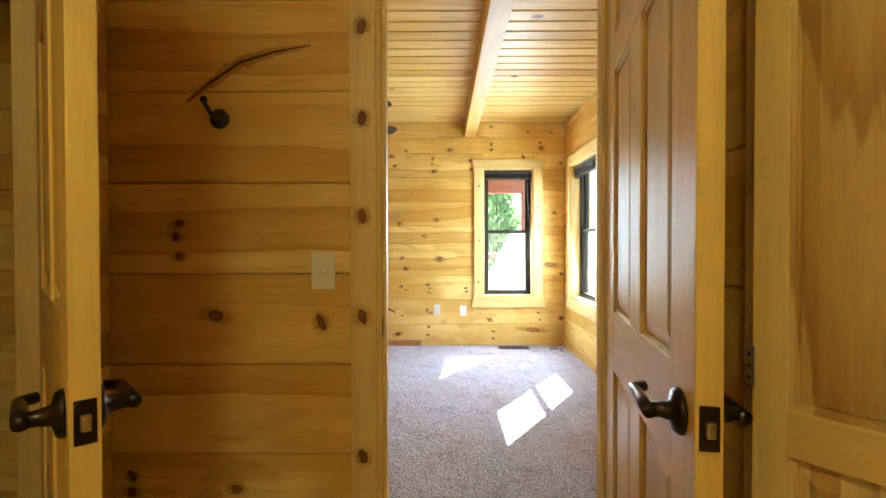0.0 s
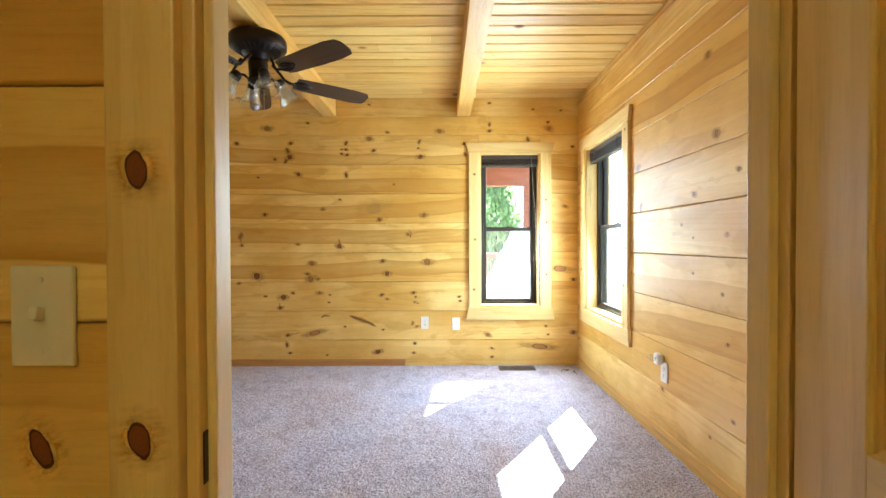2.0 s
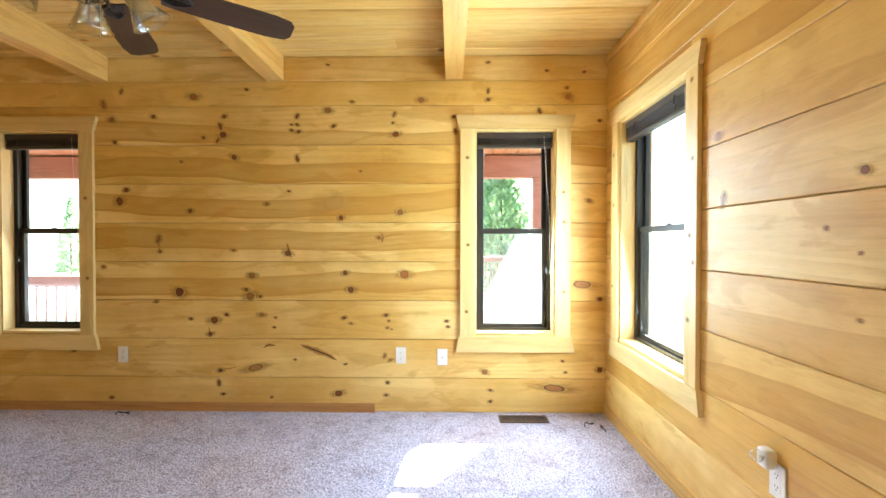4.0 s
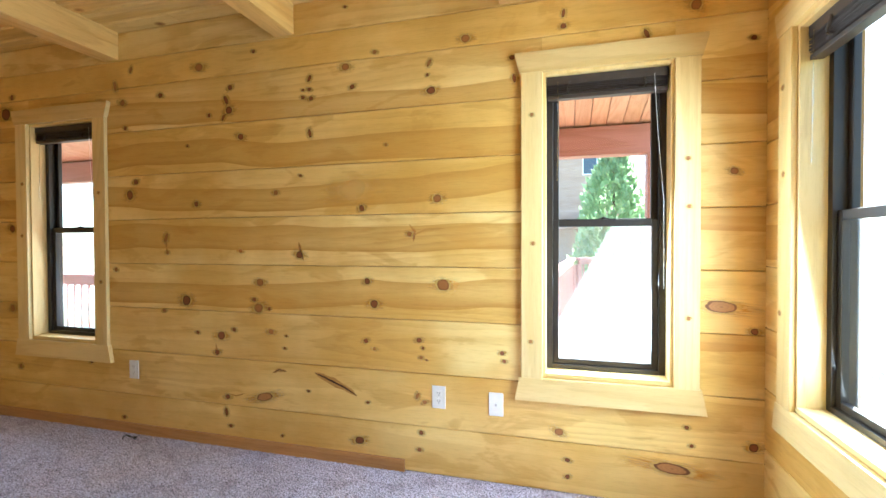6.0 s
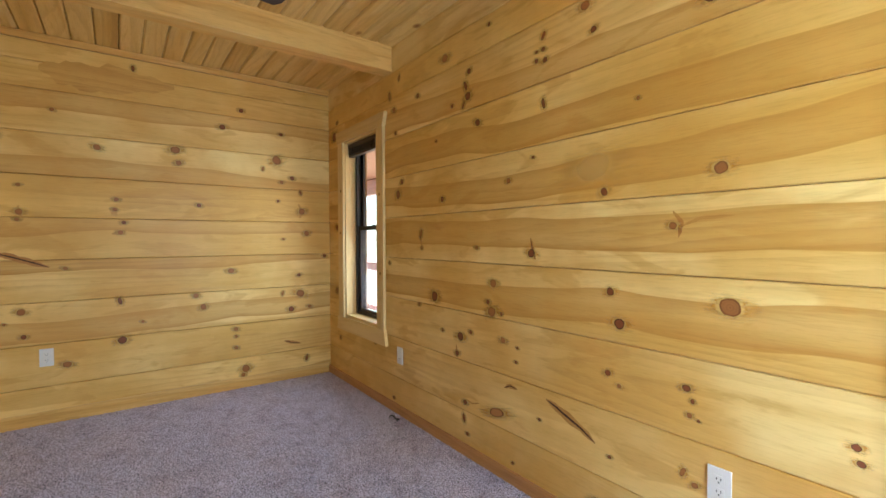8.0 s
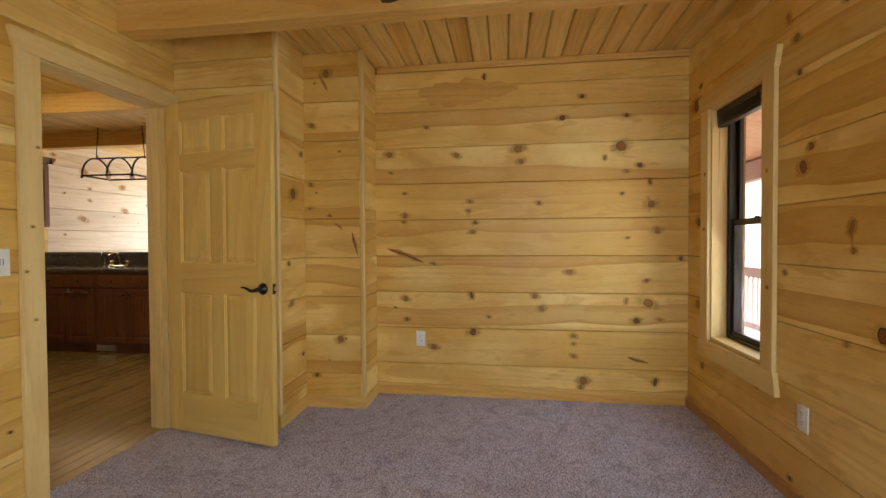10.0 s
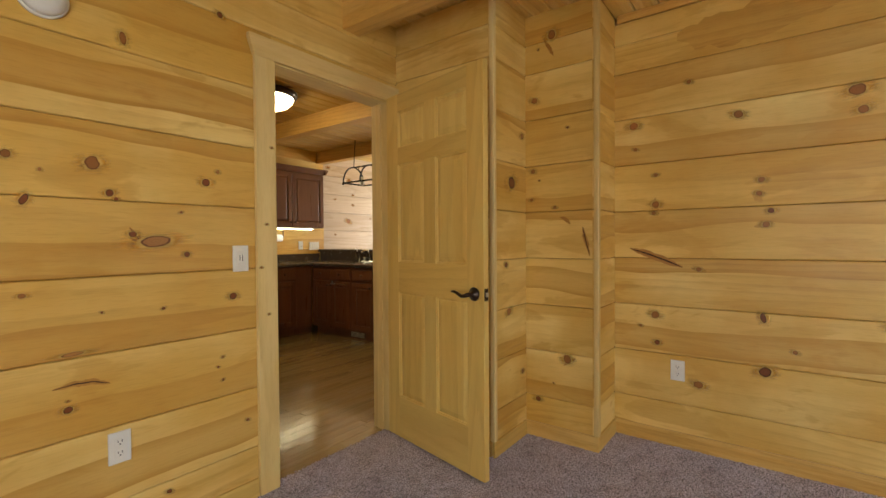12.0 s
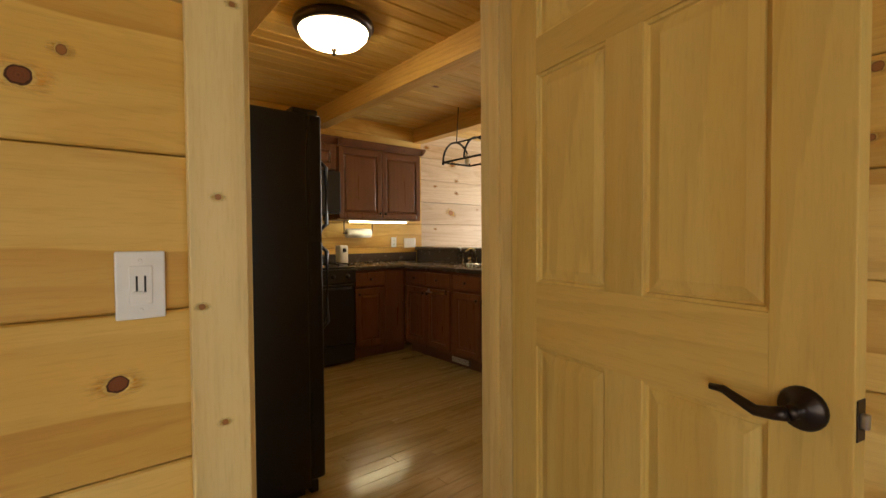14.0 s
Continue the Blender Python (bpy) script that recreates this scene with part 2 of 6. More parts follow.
def knot_material(name, core, rim, halo, pale, ring=0.85, depth=1.0):
    """A pine knot: a red-brown heart with faint rings and a thin dark rim, a pale collar and a resin flame that fades
    out along the grain. The heart ends at 0.30 of the disc's radius."""
    m, nt, bsdf = shader(name)
    tc = nt.nodes.new("ShaderNodeTexCoord")
    rnd = nt.nodes.new("ShaderNodeObjectInfo").outputs["Random"]
    comb = nt.nodes.new("ShaderNodeCombineXYZ")
    nt.links.new(maths(nt, "MULTIPLY", rnd, 50.0), comb.inputs[0])

    def shifted(scale):
        mp = nt.nodes.new("ShaderNodeMapping")
        mp.inputs["Scale"].default_value = scale
        nt.links.new(tc.outputs["Object"], mp.inputs["Vector"])
        off = nt.nodes.new("ShaderNodeVectorMath")
        off.operation = "ADD"
        nt.links.new(mp.outputs[0], off.inputs[0])
        nt.links.new(comb.outputs[0], off.inputs[1])
        return off.outputs[0]

    def noise(vec, scale, detail):
        n = node(nt, "ShaderNodeTexNoise", Scale=scale, Detail=detail)
        nt.links.new(vec, n.inputs["Vector"])
        return maths(nt, "SUBTRACT", n.outputs[0], 0.5)

    def reach(scale):
        mp = nt.nodes.new("ShaderNodeMapping")
        mp.inputs["Scale"].default_value = scale
        nt.links.new(tc.outputs["Object"], mp.inputs["Vector"])
        ln = nt.nodes.new("ShaderNodeVectorMath")
        ln.operation = "LENGTH"
        nt.links.new(mp.outputs[0], ln.inputs[0])
        return ln.outputs["Value"]

    wobble = noise(shifted((1, 1, 1)), 3.2, 3.0)
    grain = noise(shifted((1.1, 1.0, 6.5)), 1.6, 3.0)
    r = maths(nt, "ADD", reach((1, 1, 1)), maths(nt, "MULTIPLY", wobble, 0.17))
    h = maths(nt, "ADD", reach((0.92, 1.0, 1.55)), maths(nt, "ADD", maths(nt, "MULTIPLY", wobble, 0.45), maths(nt, "MULTIPLY", grain, 0.8)))
    edge = mix3(core, rim, ring)
    col = ramp(nt, r, [(0.0, mix3(core, rim, 0.5)), (0.04, core), (0.11, mix3(core, rim, 0.22)), (0.14, core), (0.20, mix3(core, rim, 0.18)), (0.235, core), (0.258, edge), (0.297, edge), (0.315, pale), (0.37, pale), (0.45, halo), (1.0, halo)])
    solid = ramp(nt, r, [(0.0, (0.96,) * 3), (0.295, (0.92,) * 3), (0.318, (0.28,) * 3), (0.36, (0.12,) * 3), (0.42, (0.0,) * 3)])
    flame = ramp(nt, h, [(0.34, (0.52,) * 3), (0.50, (0.34,) * 3), (0.70, (0.10,) * 3), (0.90, (0.0,) * 3)])
    fade = ramp(nt, reach((1, 1, 1)), [(0.75, (1,) * 3), (0.99, (0,) * 3)])
    nt.links.new(col, bsdf.inputs["Base Color"])
    bsdf.inputs["Roughness"].default_value = 0.42
    bsdf.inputs["Specular IOR Level"].default_value = 0.3
    nt.links.new(maths(nt, "MULTIPLY", maths(nt, "MULTIPLY", maths(nt, "MAXIMUM", solid, flame), fade), depth), bsdf.inputs["Alpha"])
    return m


def carpet_material():
    m, nt, bsdf = shader("carpet_pile")
    tc = nt.nodes.new("ShaderNodeTexCoord")
    fleck = node(nt, "ShaderNodeTexNoise", Scale=150.0, Detail=2.0, Roughness=0.8)
    tuft = node(nt, "ShaderNodeTexNoise", Scale=105.0, Detail=2.0, Roughness=0.7)
    wide = node(nt, "ShaderNodeTexNoise", Scale=1.3, Detail=4.0, Distortion=0.6)
    patch = node(nt, "ShaderNodeTexNoise", Scale=9.0, Detail=5.0, Roughness=0.65, Distortion=0.8)
    for n in (fleck, tuft, wide, patch):
        nt.links.new(tc.outputs["Object"], n.inputs["Vector"])
    a = ramp(nt, fleck.outputs[0], [(0.38, (0.08, 0.066, 0.08)), (0.47, (0.47, 0.44, 0.57)), (0.56, (0.76, 0.72, 0.86))])
    b = ramp(nt, tuft.outputs[0], [(0.38, (0.42, 0.36, 0.35)), (0.50, (1, 1, 1))])
    c = ramp(nt, wide.outputs[0], [(0.30, (0.90, 0.82, 0.76)), (0.46, (1.0, 0.98, 0.97)), (0.70, (0.90, 0.92, 0.98))])
    col = mixed(nt, 1.0, mixed(nt, 0.8, a, b, "MULTIPLY"), c, "MULTIPLY")
    col = mixed(nt, 0.8, col, ramp(nt, patch.outputs[0], [(0.34, (0.66, 0.60, 0.60)), (0.50, (0.95, 0.93, 0.93)), (0.66, (1, 1, 1))]), "MULTIPLY")
    nt.links.new(col, bsdf.inputs["Base Color"])
    bsdf.inputs["Roughness"].default_value = 1.0
    bsdf.inputs["Sheen Weight"].default_value = 0.15
    bumped(nt, bsdf, fleck.outputs[0], 0.5, 0.004)
    return m


def leafy(name, a, b):
    """Thin leaves that let some light through."""
    m, nt, bsdf = shader(name)
    rnd = nt.nodes.new("ShaderNodeNewGeometry").outputs["Random Per Island"]
    col = ramp(nt, rnd, [(0.0, a), (1.0, b)])
    nt.links.new(col, bsdf.inputs["Base Color"])
    bsdf.inputs["Roughness"].default_value = 0.6
    through_leaf = node(nt, "ShaderNodeBsdfTranslucent")
    nt.links.new(col, through_leaf.inputs[0])
    mix = nt.nodes.new("ShaderNodeMixShader")
    mix.inputs[0].default_value = 0.5
    nt.links.new(bsdf.outputs[0], mix.inputs[1])
    nt.links.new(through_leaf.outputs[0], mix.inputs[2])
    nt.links.new(mix.outputs[0], nt.nodes["Material Output"].inputs[0])
    return m


def ground_material(name, a, b, c, scale):
    m, nt, bsdf = shader(name)
    tc = nt.nodes.new("ShaderNodeTexCoord")
    n1 = node(nt, "ShaderNodeTexNoise", Scale=scale, Detail=6.0)
    n2 = node(nt, "ShaderNodeTexNoise", Scale=scale * 25, Detail=3.0)
    for n in (n1, n2):
        nt.links.new(tc.outputs["Object"], n.inputs["Vector"])
    col = ramp(nt, n1.outputs[0], [(0.35, a), (0.5, b), (0.65, c)])
    sp = ramp(nt, n2.outputs[0], [(0.3, (0.7, 0.7, 0.7)), (0.6, (1, 1, 1))])
    nt.links.new(mixed(nt, 1.0, col, sp, "MULTIPLY"), bsdf.inputs["Base Color"])
    bsdf.inputs["Roughness"].default_value = 0.9
    bumped(nt, bsdf, n2.outputs[0], 0.5, 0.02)
    return m


def screen_material():
    """Insect mesh: most of the light goes through, the threads shine in the sun."""
    m, nt, bsdf = shader("insect_mesh")
    clear = node(nt, "ShaderNodeBsdfTransparent")
    thread = node(nt, "ShaderNodeBsdfTranslucent")
    thread.inputs[0].default_value = (0.80, 0.80, 0.80, 1)
    mix = nt.nodes.new("ShaderNodeMixShader")
    mix.inputs[0].default_value = 0.14
    nt.links.new(clear.outputs[0], mix.inputs[1])
    nt.links.new(thread.outputs[0], mix.inputs[2])
    nt.links.new(mix.outputs[0], nt.nodes["Material Output"].inputs[0])
    return m


PINE = pine_boards("pine_board", (0.89, 0.665, 0.245), (0.78, 0.485, 0.092), (0.45, 0.200, 0.020))
PINE_UP = wood("pine_casing", (0.83, 0.645, 0.295), (0.78, 0.57, 0.215), (0.70, 0.47, 0.145), along="z", heart=0.5, pore=0.15, flecks=0.3, rings=0.20)
PINE_ACROSS = wood("pine_head_casing", (0.83, 0.645, 0.295), (0.78, 0.57, 0.215), (0.70, 0.47, 0.145), heart=0.5, pore=0.15, flecks=0.3, rings=0.20)
PINE_CEIL = wood("pine_ceiling", (0.82, 0.60, 0.215), (0.75, 0.49, 0.13), (0.60, 0.34, 0.065), island=True, heart=0.7, specks=0.068)
PINE_BEAM = wood("fir_beam", (0.79, 0.52, 0.16), (0.70, 0.40, 0.085), (0.56, 0.27, 0.045), along="y", heart=0.7)
PINE_DOOR = wood("pine_door", (0.80, 0.58, 0.18), (0.76, 0.52, 0.14), (0.69, 0.44, 0.10), along="z", heart=0.7, pore=0.15, rings=0.24, ring_count=12.0, flecks=0.2)
PINE_RAIL = wood("pine_door_rail", (0.79, 0.565, 0.172), (0.74, 0.50, 0.13), (0.67, 0.42, 0.09), along="x", heart=0.7, pore=0.15, rings=0.24, ring_count=12.0, flecks=0.2)
PINE_FLAT = wood("pine_flat_panel", (0.76, 0.55, 0.19), (0.72, 0.49, 0.15), (0.66, 0.42, 0.11), along="z", heart=0.6, pore=0.2, rings=0.85, ring_count=13.0, flecks=0.3)
BASE_DARK = wood("stained_baseboard", (0.52, 0.27, 0.09), (0.45, 0.22, 0.07), (0.36, 0.16, 0.05), heart=0.6)
PINE_PALE = wood("pale_log", (0.66, 0.56, 0.43), (0.60, 0.49, 0.36), (0.50, 0.38, 0.26), heart=0.5, specks=0.06)
OAK = wood("oak_strip", (0.47, 0.355, 0.16), (0.40, 0.295, 0.125), (0.31, 0.22, 0.085), rough=0.18, heart=0.6, pore=0.4, coat=0.8, coat_rough=0.13)
CHERRY = wood("cherry_cabinet", (0.17, 0.068, 0.030), (0.14, 0.053, 0.023), (0.105, 0.038, 0.016), along="z", rough=0.32, heart=0.6)
PORCH_WOOD = wood("porch_stain", (0.42, 0.215, 0.180), (0.38, 0.185, 0.155), (0.33, 0.155, 0.125), rough=0.6, heart=0.5)
PORCH_CEIL = wood("porch_ceiling", (0.62, 0.40, 0.29), (0.57, 0.355, 0.25), (0.50, 0.30, 0.20), along="y", rough=0.6, island=True)
KNOT = knot_material("knot", (0.22, 0.066, 0.020), (0.040, 0.012, 0.005), (0.84, 0.42, 0.055), (0.95, 0.66, 0.20))
KNOT_LIGHT = knot_material("knot_light", (0.33, 0.135, 0.036), (0.14, 0.048, 0.010), (0.82, 0.44, 0.070), (0.93, 0.65, 0.20), 0.7)
BARK = knot_material("bark_pocket", (0.42, 0.195, 0.060), (0.11, 0.038, 0.012), (0.84, 0.42, 0.055), (0.95, 0.66, 0.20))
PALE_EYE = knot_material("pale_eye", (0.82, 0.56, 0.165), (0.72, 0.42, 0.09), (0.86, 0.50, 0.09), (0.95, 0.70, 0.24), 0.6, 0.4)
STAIN = wood("heartwood_stain", (0.66, 0.385, 0.080), (0.62, 0.345, 0.065), (0.56, 0.29, 0.05), heart=0.7)
STREAK_PALE = wood("resin_streak", (0.52, 0.27, 0.05), (0.46, 0.21, 0.04), (0.34, 0.14, 0.03), heart=0.8)
STREAK_DARK = plain("bark_seam", (0.07, 0.028, 0.012), 0.8, grain=0.3, scale=120, bump=0.3)
CARPET = carpet_material()
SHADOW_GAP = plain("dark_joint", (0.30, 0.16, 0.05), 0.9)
BRONZE = plain("bronze_frame", (0.030, 0.024, 0.020), 0.45, 0.3, bump=0.02)
BLIND = plain("dark_blind", (0.045, 0.030, 0.022), 0.5, grain=0.15)
FAN_BLACK = plain("fan_bronze", (0.022, 0.015, 0.012), 0.38, 0.55, bump=0.02)
BLADE = wood("fan_blade", (0.055, 0.032, 0.026), (0.045, 0.026, 0.022), (0.035, 0.02, 0.017), rough=0.35, heart=0.6)
LEVER = plain("oiled_bronze", (0.045, 0.032, 0.026), 0.32, 0.85, bump=0.02)
STEEL = plain("satin_steel", (0.55, 0.53, 0.50), 0.3, 1.0, bump=0.02)
PLATE = plain("white_plastic", (0.82, 0.80, 0.74), 0.35, grain=0.02, bump=0.01)
IVORY = plain("ivory_plastic", (0.74, 0.68, 0.52), 0.35, grain=0.02, bump=0.01)
SLOT = plain("dark_slot", (0.02, 0.02, 0.02), 0.7)
VENT = plain("brown_register", (0.12, 0.075, 0.05), 0.5, 0.4)
GLASS = pane_glass("window_pane")
SHADE_GLASS = pane_glass("shade_glass", 0.10, 0.75, 2.2, 0.05)
BULB = plain("bulb_glass", (0.85, 0.84, 0.80), 0.25, grain=0.02, bump=0.01)
MESH = screen_material()
BLACK_GLOSS = plain("black_appliance", (0.007, 0.007, 0.008), 0.36, grain=0.03, bump=0.012, scale=260)
BLACK_MATT = plain("black_matt", (0.014, 0.014, 0.014), 0.5)
COUNTER = plain("dark_laminate", (0.075, 0.056, 0.046), 0.22, grain=0.012, scale=160, bump=0.01)
IRON = plain("black_iron", (0.015, 0.014, 0.013), 0.5, 0.6)
CHROME = plain("chrome", (0.75, 0.75, 0.75), 0.12, 1.0, bump=0.0)
PAPER = plain("white_paper", (0.82, 0.81, 0.78), 0.9, grain=0.03)
SOAP = clear_glass("soap_bottle", (0.85, 0.90, 0.92), 1.4, 0.1)
# glow of the added hall fill lamp, which is never in view
HALL_FILL = glow("hall_fill_glow", (1.0, 0.94, 0.46), 5.2)
LAMP_GLASS = glow("lit_alabaster", (1.0, 0.78, 0.46), 2.9)
STRIP = glow("lit_tube", (1.0, 0.86, 0.50), 2.6)
LAWN = ground_material("lawn_and_gravel", (0.13, 0.16, 0.07), (0.24, 0.25, 0.16), (0.36, 0.35, 0.30), 0.12)
CONCRETE = ground_material("gravel_drive", (0.36, 0.35, 0.33), (0.44, 0.43, 0.41), (0.50, 0.49, 0.47), 0.6)
GREEN = leafy("cedar_leaf", (0.24, 0.34, 0.15), (0.42, 0.52, 0.28))
SHRUB = leafy("shrub_leaf", (0.16, 0.22, 0.11), (0.36, 0.40, 0.26))
BARK_TREE = plain("tree_bark", (0.12, 0.08, 0.055), 0.9, grain=0.25, bump=0.5)
HOUSE_WALL = wood("cabin_siding", (0.46, 0.34, 0.27), (0.42, 0.29, 0.22), (0.35, 0.23, 0.17), rough=0.7)
ROOF = plain("roof_shingle", (0.34, 0.33, 0.32), 0.9, grain=0.2, bump=0.4)
DARK_PANE = plain("far_window", (0.05, 0.06, 0.07), 0.1)


# ---- building helpers ----
def mesh_of(name, bm, material, smooth=False):
    me = bpy.data.meshes.new(name)
    bmesh.ops.recalc_face_normals(bm, faces=bm.faces)
    bm.to_mesh(me)
    bm.free()
    me.materials.append(material)
    if smooth:
        for p in me.polygons:
            p.use_smooth = True
    return me


def part(name, bm, material, parent, label="", smooth=False, m=None):
    """Links a bmesh as one mesh object under a thing or a part."""
    ob = new(name, mesh_of(name, bm, material, smooth))
    ob.parent = parent
    if m is not None:
        ob.matrix_local = m
    if label:
        tagged(ob, label)
    return ob


def thing(name, label, category, m=None, group="", kind=""):
    """An Empty at the base of a thing, for its parts."""
    ob = new(name)
    ob.empty_display_size = 0.05
    if m is not None:
        ob.matrix_world = m
    return tagged(ob, label, category, group, kind)


def box(lo, hi, bevel=0.0, bm=None, segments=2):
    """A box from corner to corner, its edges rounded."""
    bm = bm or bmesh.new()
    c = [(a + b) / 2 for a, b in zip(lo, hi)]
    s = [abs(b - a) for a, b in zip(lo, hi)]
    got = bmesh.ops.create_cube(bm, size=1.0, matrix=Matrix.LocRotScale(c, None, s))
    if bevel > 0:
        edges = list({e for v in got["verts"] for e in v.link_edges})
        bmesh.ops.bevel(bm, geom=edges, offset=min(bevel, min(s) * 0.45), segments=segments, affect="EDGES", profile=0.6)
    return bm


def lathe(profile, steps=24, bm=None, m=None):
    """A turned shape: profile of (radius, height), round the z axis."""
    bm = bm or bmesh.new()
    rings = []
    for r, z in profile:
        ring = []
        for i in range(steps):
            a = 2 * math.pi * i / steps
            v = Vector((max(r, 1e-4) * math.cos(a), max(r, 1e-4) * math.sin(a), z))
            ring.append(bm.verts.new(m @ v if m else v))
        rings.append(ring)
    for a, b in zip(rings, rings[1:]):
        for i in range(steps):
            j = (i + 1) % steps
            bm.faces.new((a[i], a[j], b[j], b[i]))
    bm.faces.new(rings[0])
    bm.faces.new(rings[-1])
    return bm


def tube(points, radius, steps=8, bm=None, taper=None):
    """A round bar along a line of points."""
    bm = bm or bmesh.new()
    pts = [Vector(p) for p in points]
    rings = []
    for i, p in enumerate(pts):
        d = (pts[min(i + 1, len(pts) - 1)] - pts[max(i - 1, 0)]).normalized()
        q = d.to_track_quat("Z", "Y")
        r = radius if taper is None else radius + (taper - radius) * i / (len(pts) - 1)
        rings.append([bm.verts.new(p + q @ Vector((r * math.cos(2 * math.pi * k / steps), r * math.sin(2 * math.pi * k / steps), 0))) for k in range(steps)])
    for a, b in zip(rings, rings[1:]):
        for i in range(steps):
            j = (i + 1) % steps
            bm.faces.new((a[i], a[j], b[j], b[i]))
    bm.faces.new(rings[0])
    bm.faces.new(rings[-1])
    return bm


def prism(outline, y0, y1, bm=None):
    """A flat outline of (x, z), given depth along y."""
    bm = bm or bmesh.new()
    a = [bm.verts.new((x, y0, z)) for x, z in outline]
    b = [bm.verts.new((x, y1, z)) for x, z in outline]
    n = len(a)
    bm.faces.new(a)
    bm.faces.new(b[::-1])
    for i in range(n):
        j = (i + 1) % n
        bm.faces.new((a[i], b[i], b[j], a[j]))
    return bm


# local frames of the wall faces: local x runs along the wall, local y points out of it into the room, z up
def face_frame(x, y, turn):
    return pose(x, y, 0, 0, 0, turn)


N, S, W, E, CEIL = 5.33, 1.92, -2.615, 2.07, 2.52
HALL = 1.635
LEVELS = [0.243 + 0.2755 * k for k in range(8)] + [2.345]
FACES = {
    "north": face_frame(0, N, 180),      # local x = -world x
    "south": face_frame(0, S, 0),        # local x = world x
    "west": face_frame(W, 0, -90),       # local x = -world y
    "east": face_frame(E, 0, 90),        # local x = world y
    "hall": face_frame(0, HALL, 180),    # hall side of the south wall, local x = -world x
    "closet_east": face_frame(-2.28, 0, -90),
    "closet_north": face_frame(0, 2.62, 0),
    "closet_end": face_frame(0, 3.05, 0),
    "closet_side": face_frame(-1.89, 0, -90),
    "kitchen_south": face_frame(0, -1.60, 0),
}
PLANK = 0.024


def plank_mesh(length, height, chamfer=0.0042):
    """One board, its long edges eased, standing on its lower edge at the wall's face."""
    c, t, g = chamfer, 0.0, 0.0012
    prof = [(-PLANK, g), (-c, g), (t - 0.0015, g + c * 0.5), (t, g + c), (t, height - c), (t - 0.0015, height - g - c * 0.5), (-c, height - g), (-PLANK, height - g)]
    bm = bmesh.new()
    a = [bm.verts.new((0, y, z)) for y, z in prof]
    b = [bm.verts.new((length, y, z)) for y, z in prof]
    n = len(prof)
    bm.faces.new(a)
    bm.faces.new(b)
    for i in range(n):
        j = (i + 1) % n
        bm.faces.new((a[i], b[i], b[j], a[j]))
    return bm


def planks(wall, face, u0, u1, top, holes=(), levels=None, material=None, bottom=0.0):
    """Lays board courses on a wall face, cut round its openings (u0, u1, z0, z1)."""
    levels = LEVELS if levels is None else levels
    zs = [bottom] + [z for z in levels if bottom + 0.02 < z < top - 0.02] + [top]
    for z0, z1 in zip(zs, zs[1:]):
        cuts = sorted({u0, u1, *[u for h in holes for u in h[:2] if u0 < u < u1]})
        runs = []
        for a, b in zip(cuts, cuts[1:]):
            mid = (a + b) / 2
            spans = [(z0, z1)]
            for h in holes:
                if h[0] < mid < h[1]:
                    nxt = []
                    for p, q in spans:
                        if h[3] <= p or h[2] >= q:
                            nxt.append((p, q))
                        else:
                            if h[2] - p > 0.004:
                                nxt.append((p, h[2]))
                            if q - h[3] > 0.004:
                                nxt.append((h[3], q))
                    spans = nxt
            for sp in spans:
                if runs and runs[-1][1] == a and runs[-1][2] == sp:
                    runs[-1][1] = b
                else:
                    runs.append([a, b, sp])
        for a, b, (p, q) in runs:
            part("plank", plank_mesh(b - a, q - p), material or PINE, wall, m=wall.matrix_world.inverted() @ face @ pose(a, 0, p))


def wall_core(name, boxes, label, material=None):
    bm = bmesh.new()
    for lo, hi in boxes:
        box(lo, hi, 0, bm)
    ob = new(name, mesh_of(name, bm, material or SHADOW_GAP))
    return tagged(ob, label, "wall", kind="structure")


def disc_mesh(name, material):
    bm = bmesh.new()
    bmesh.ops.create_circle(bm, cap_ends=True, segments=20, radius=1.0, matrix=Matrix.Rotation(radians(-90), 4, "X"))
    return mesh_of(name, bm, material)


KNOT_MESH = disc_mesh("knot", KNOT)
KNOT_LIGHT_MESH = disc_mesh("knot_light", KNOT_LIGHT)
BARK_MESH = disc_mesh("bark_pocket", BARK)
EYE_MESH = disc_mesh("pale_eye", PALE_EYE)
LIFTS = itertools.cycle([0.0007 + 0.00004 * k for k in range(33)])


def knot(wall, face, u, z, r, wide=1.0, tall=1.0, lean=0.0, mesh=None, lift=0.0):
    """A knot whose heart has the radius r, on a wall's face."""
    ob = new("knot", mesh or KNOT_MESH)
    ob.parent = wall
    ob.matrix_local = wall.matrix_world.inverted() @ face @ Matrix.Translation((u, lift + next(LIFTS), z)) @ Matrix.Rotation(radians(lean), 4, "Y") @ Matrix.Diagonal((r * wide * 2.8, 1, r * tall * 2.8, 1))
    return ob


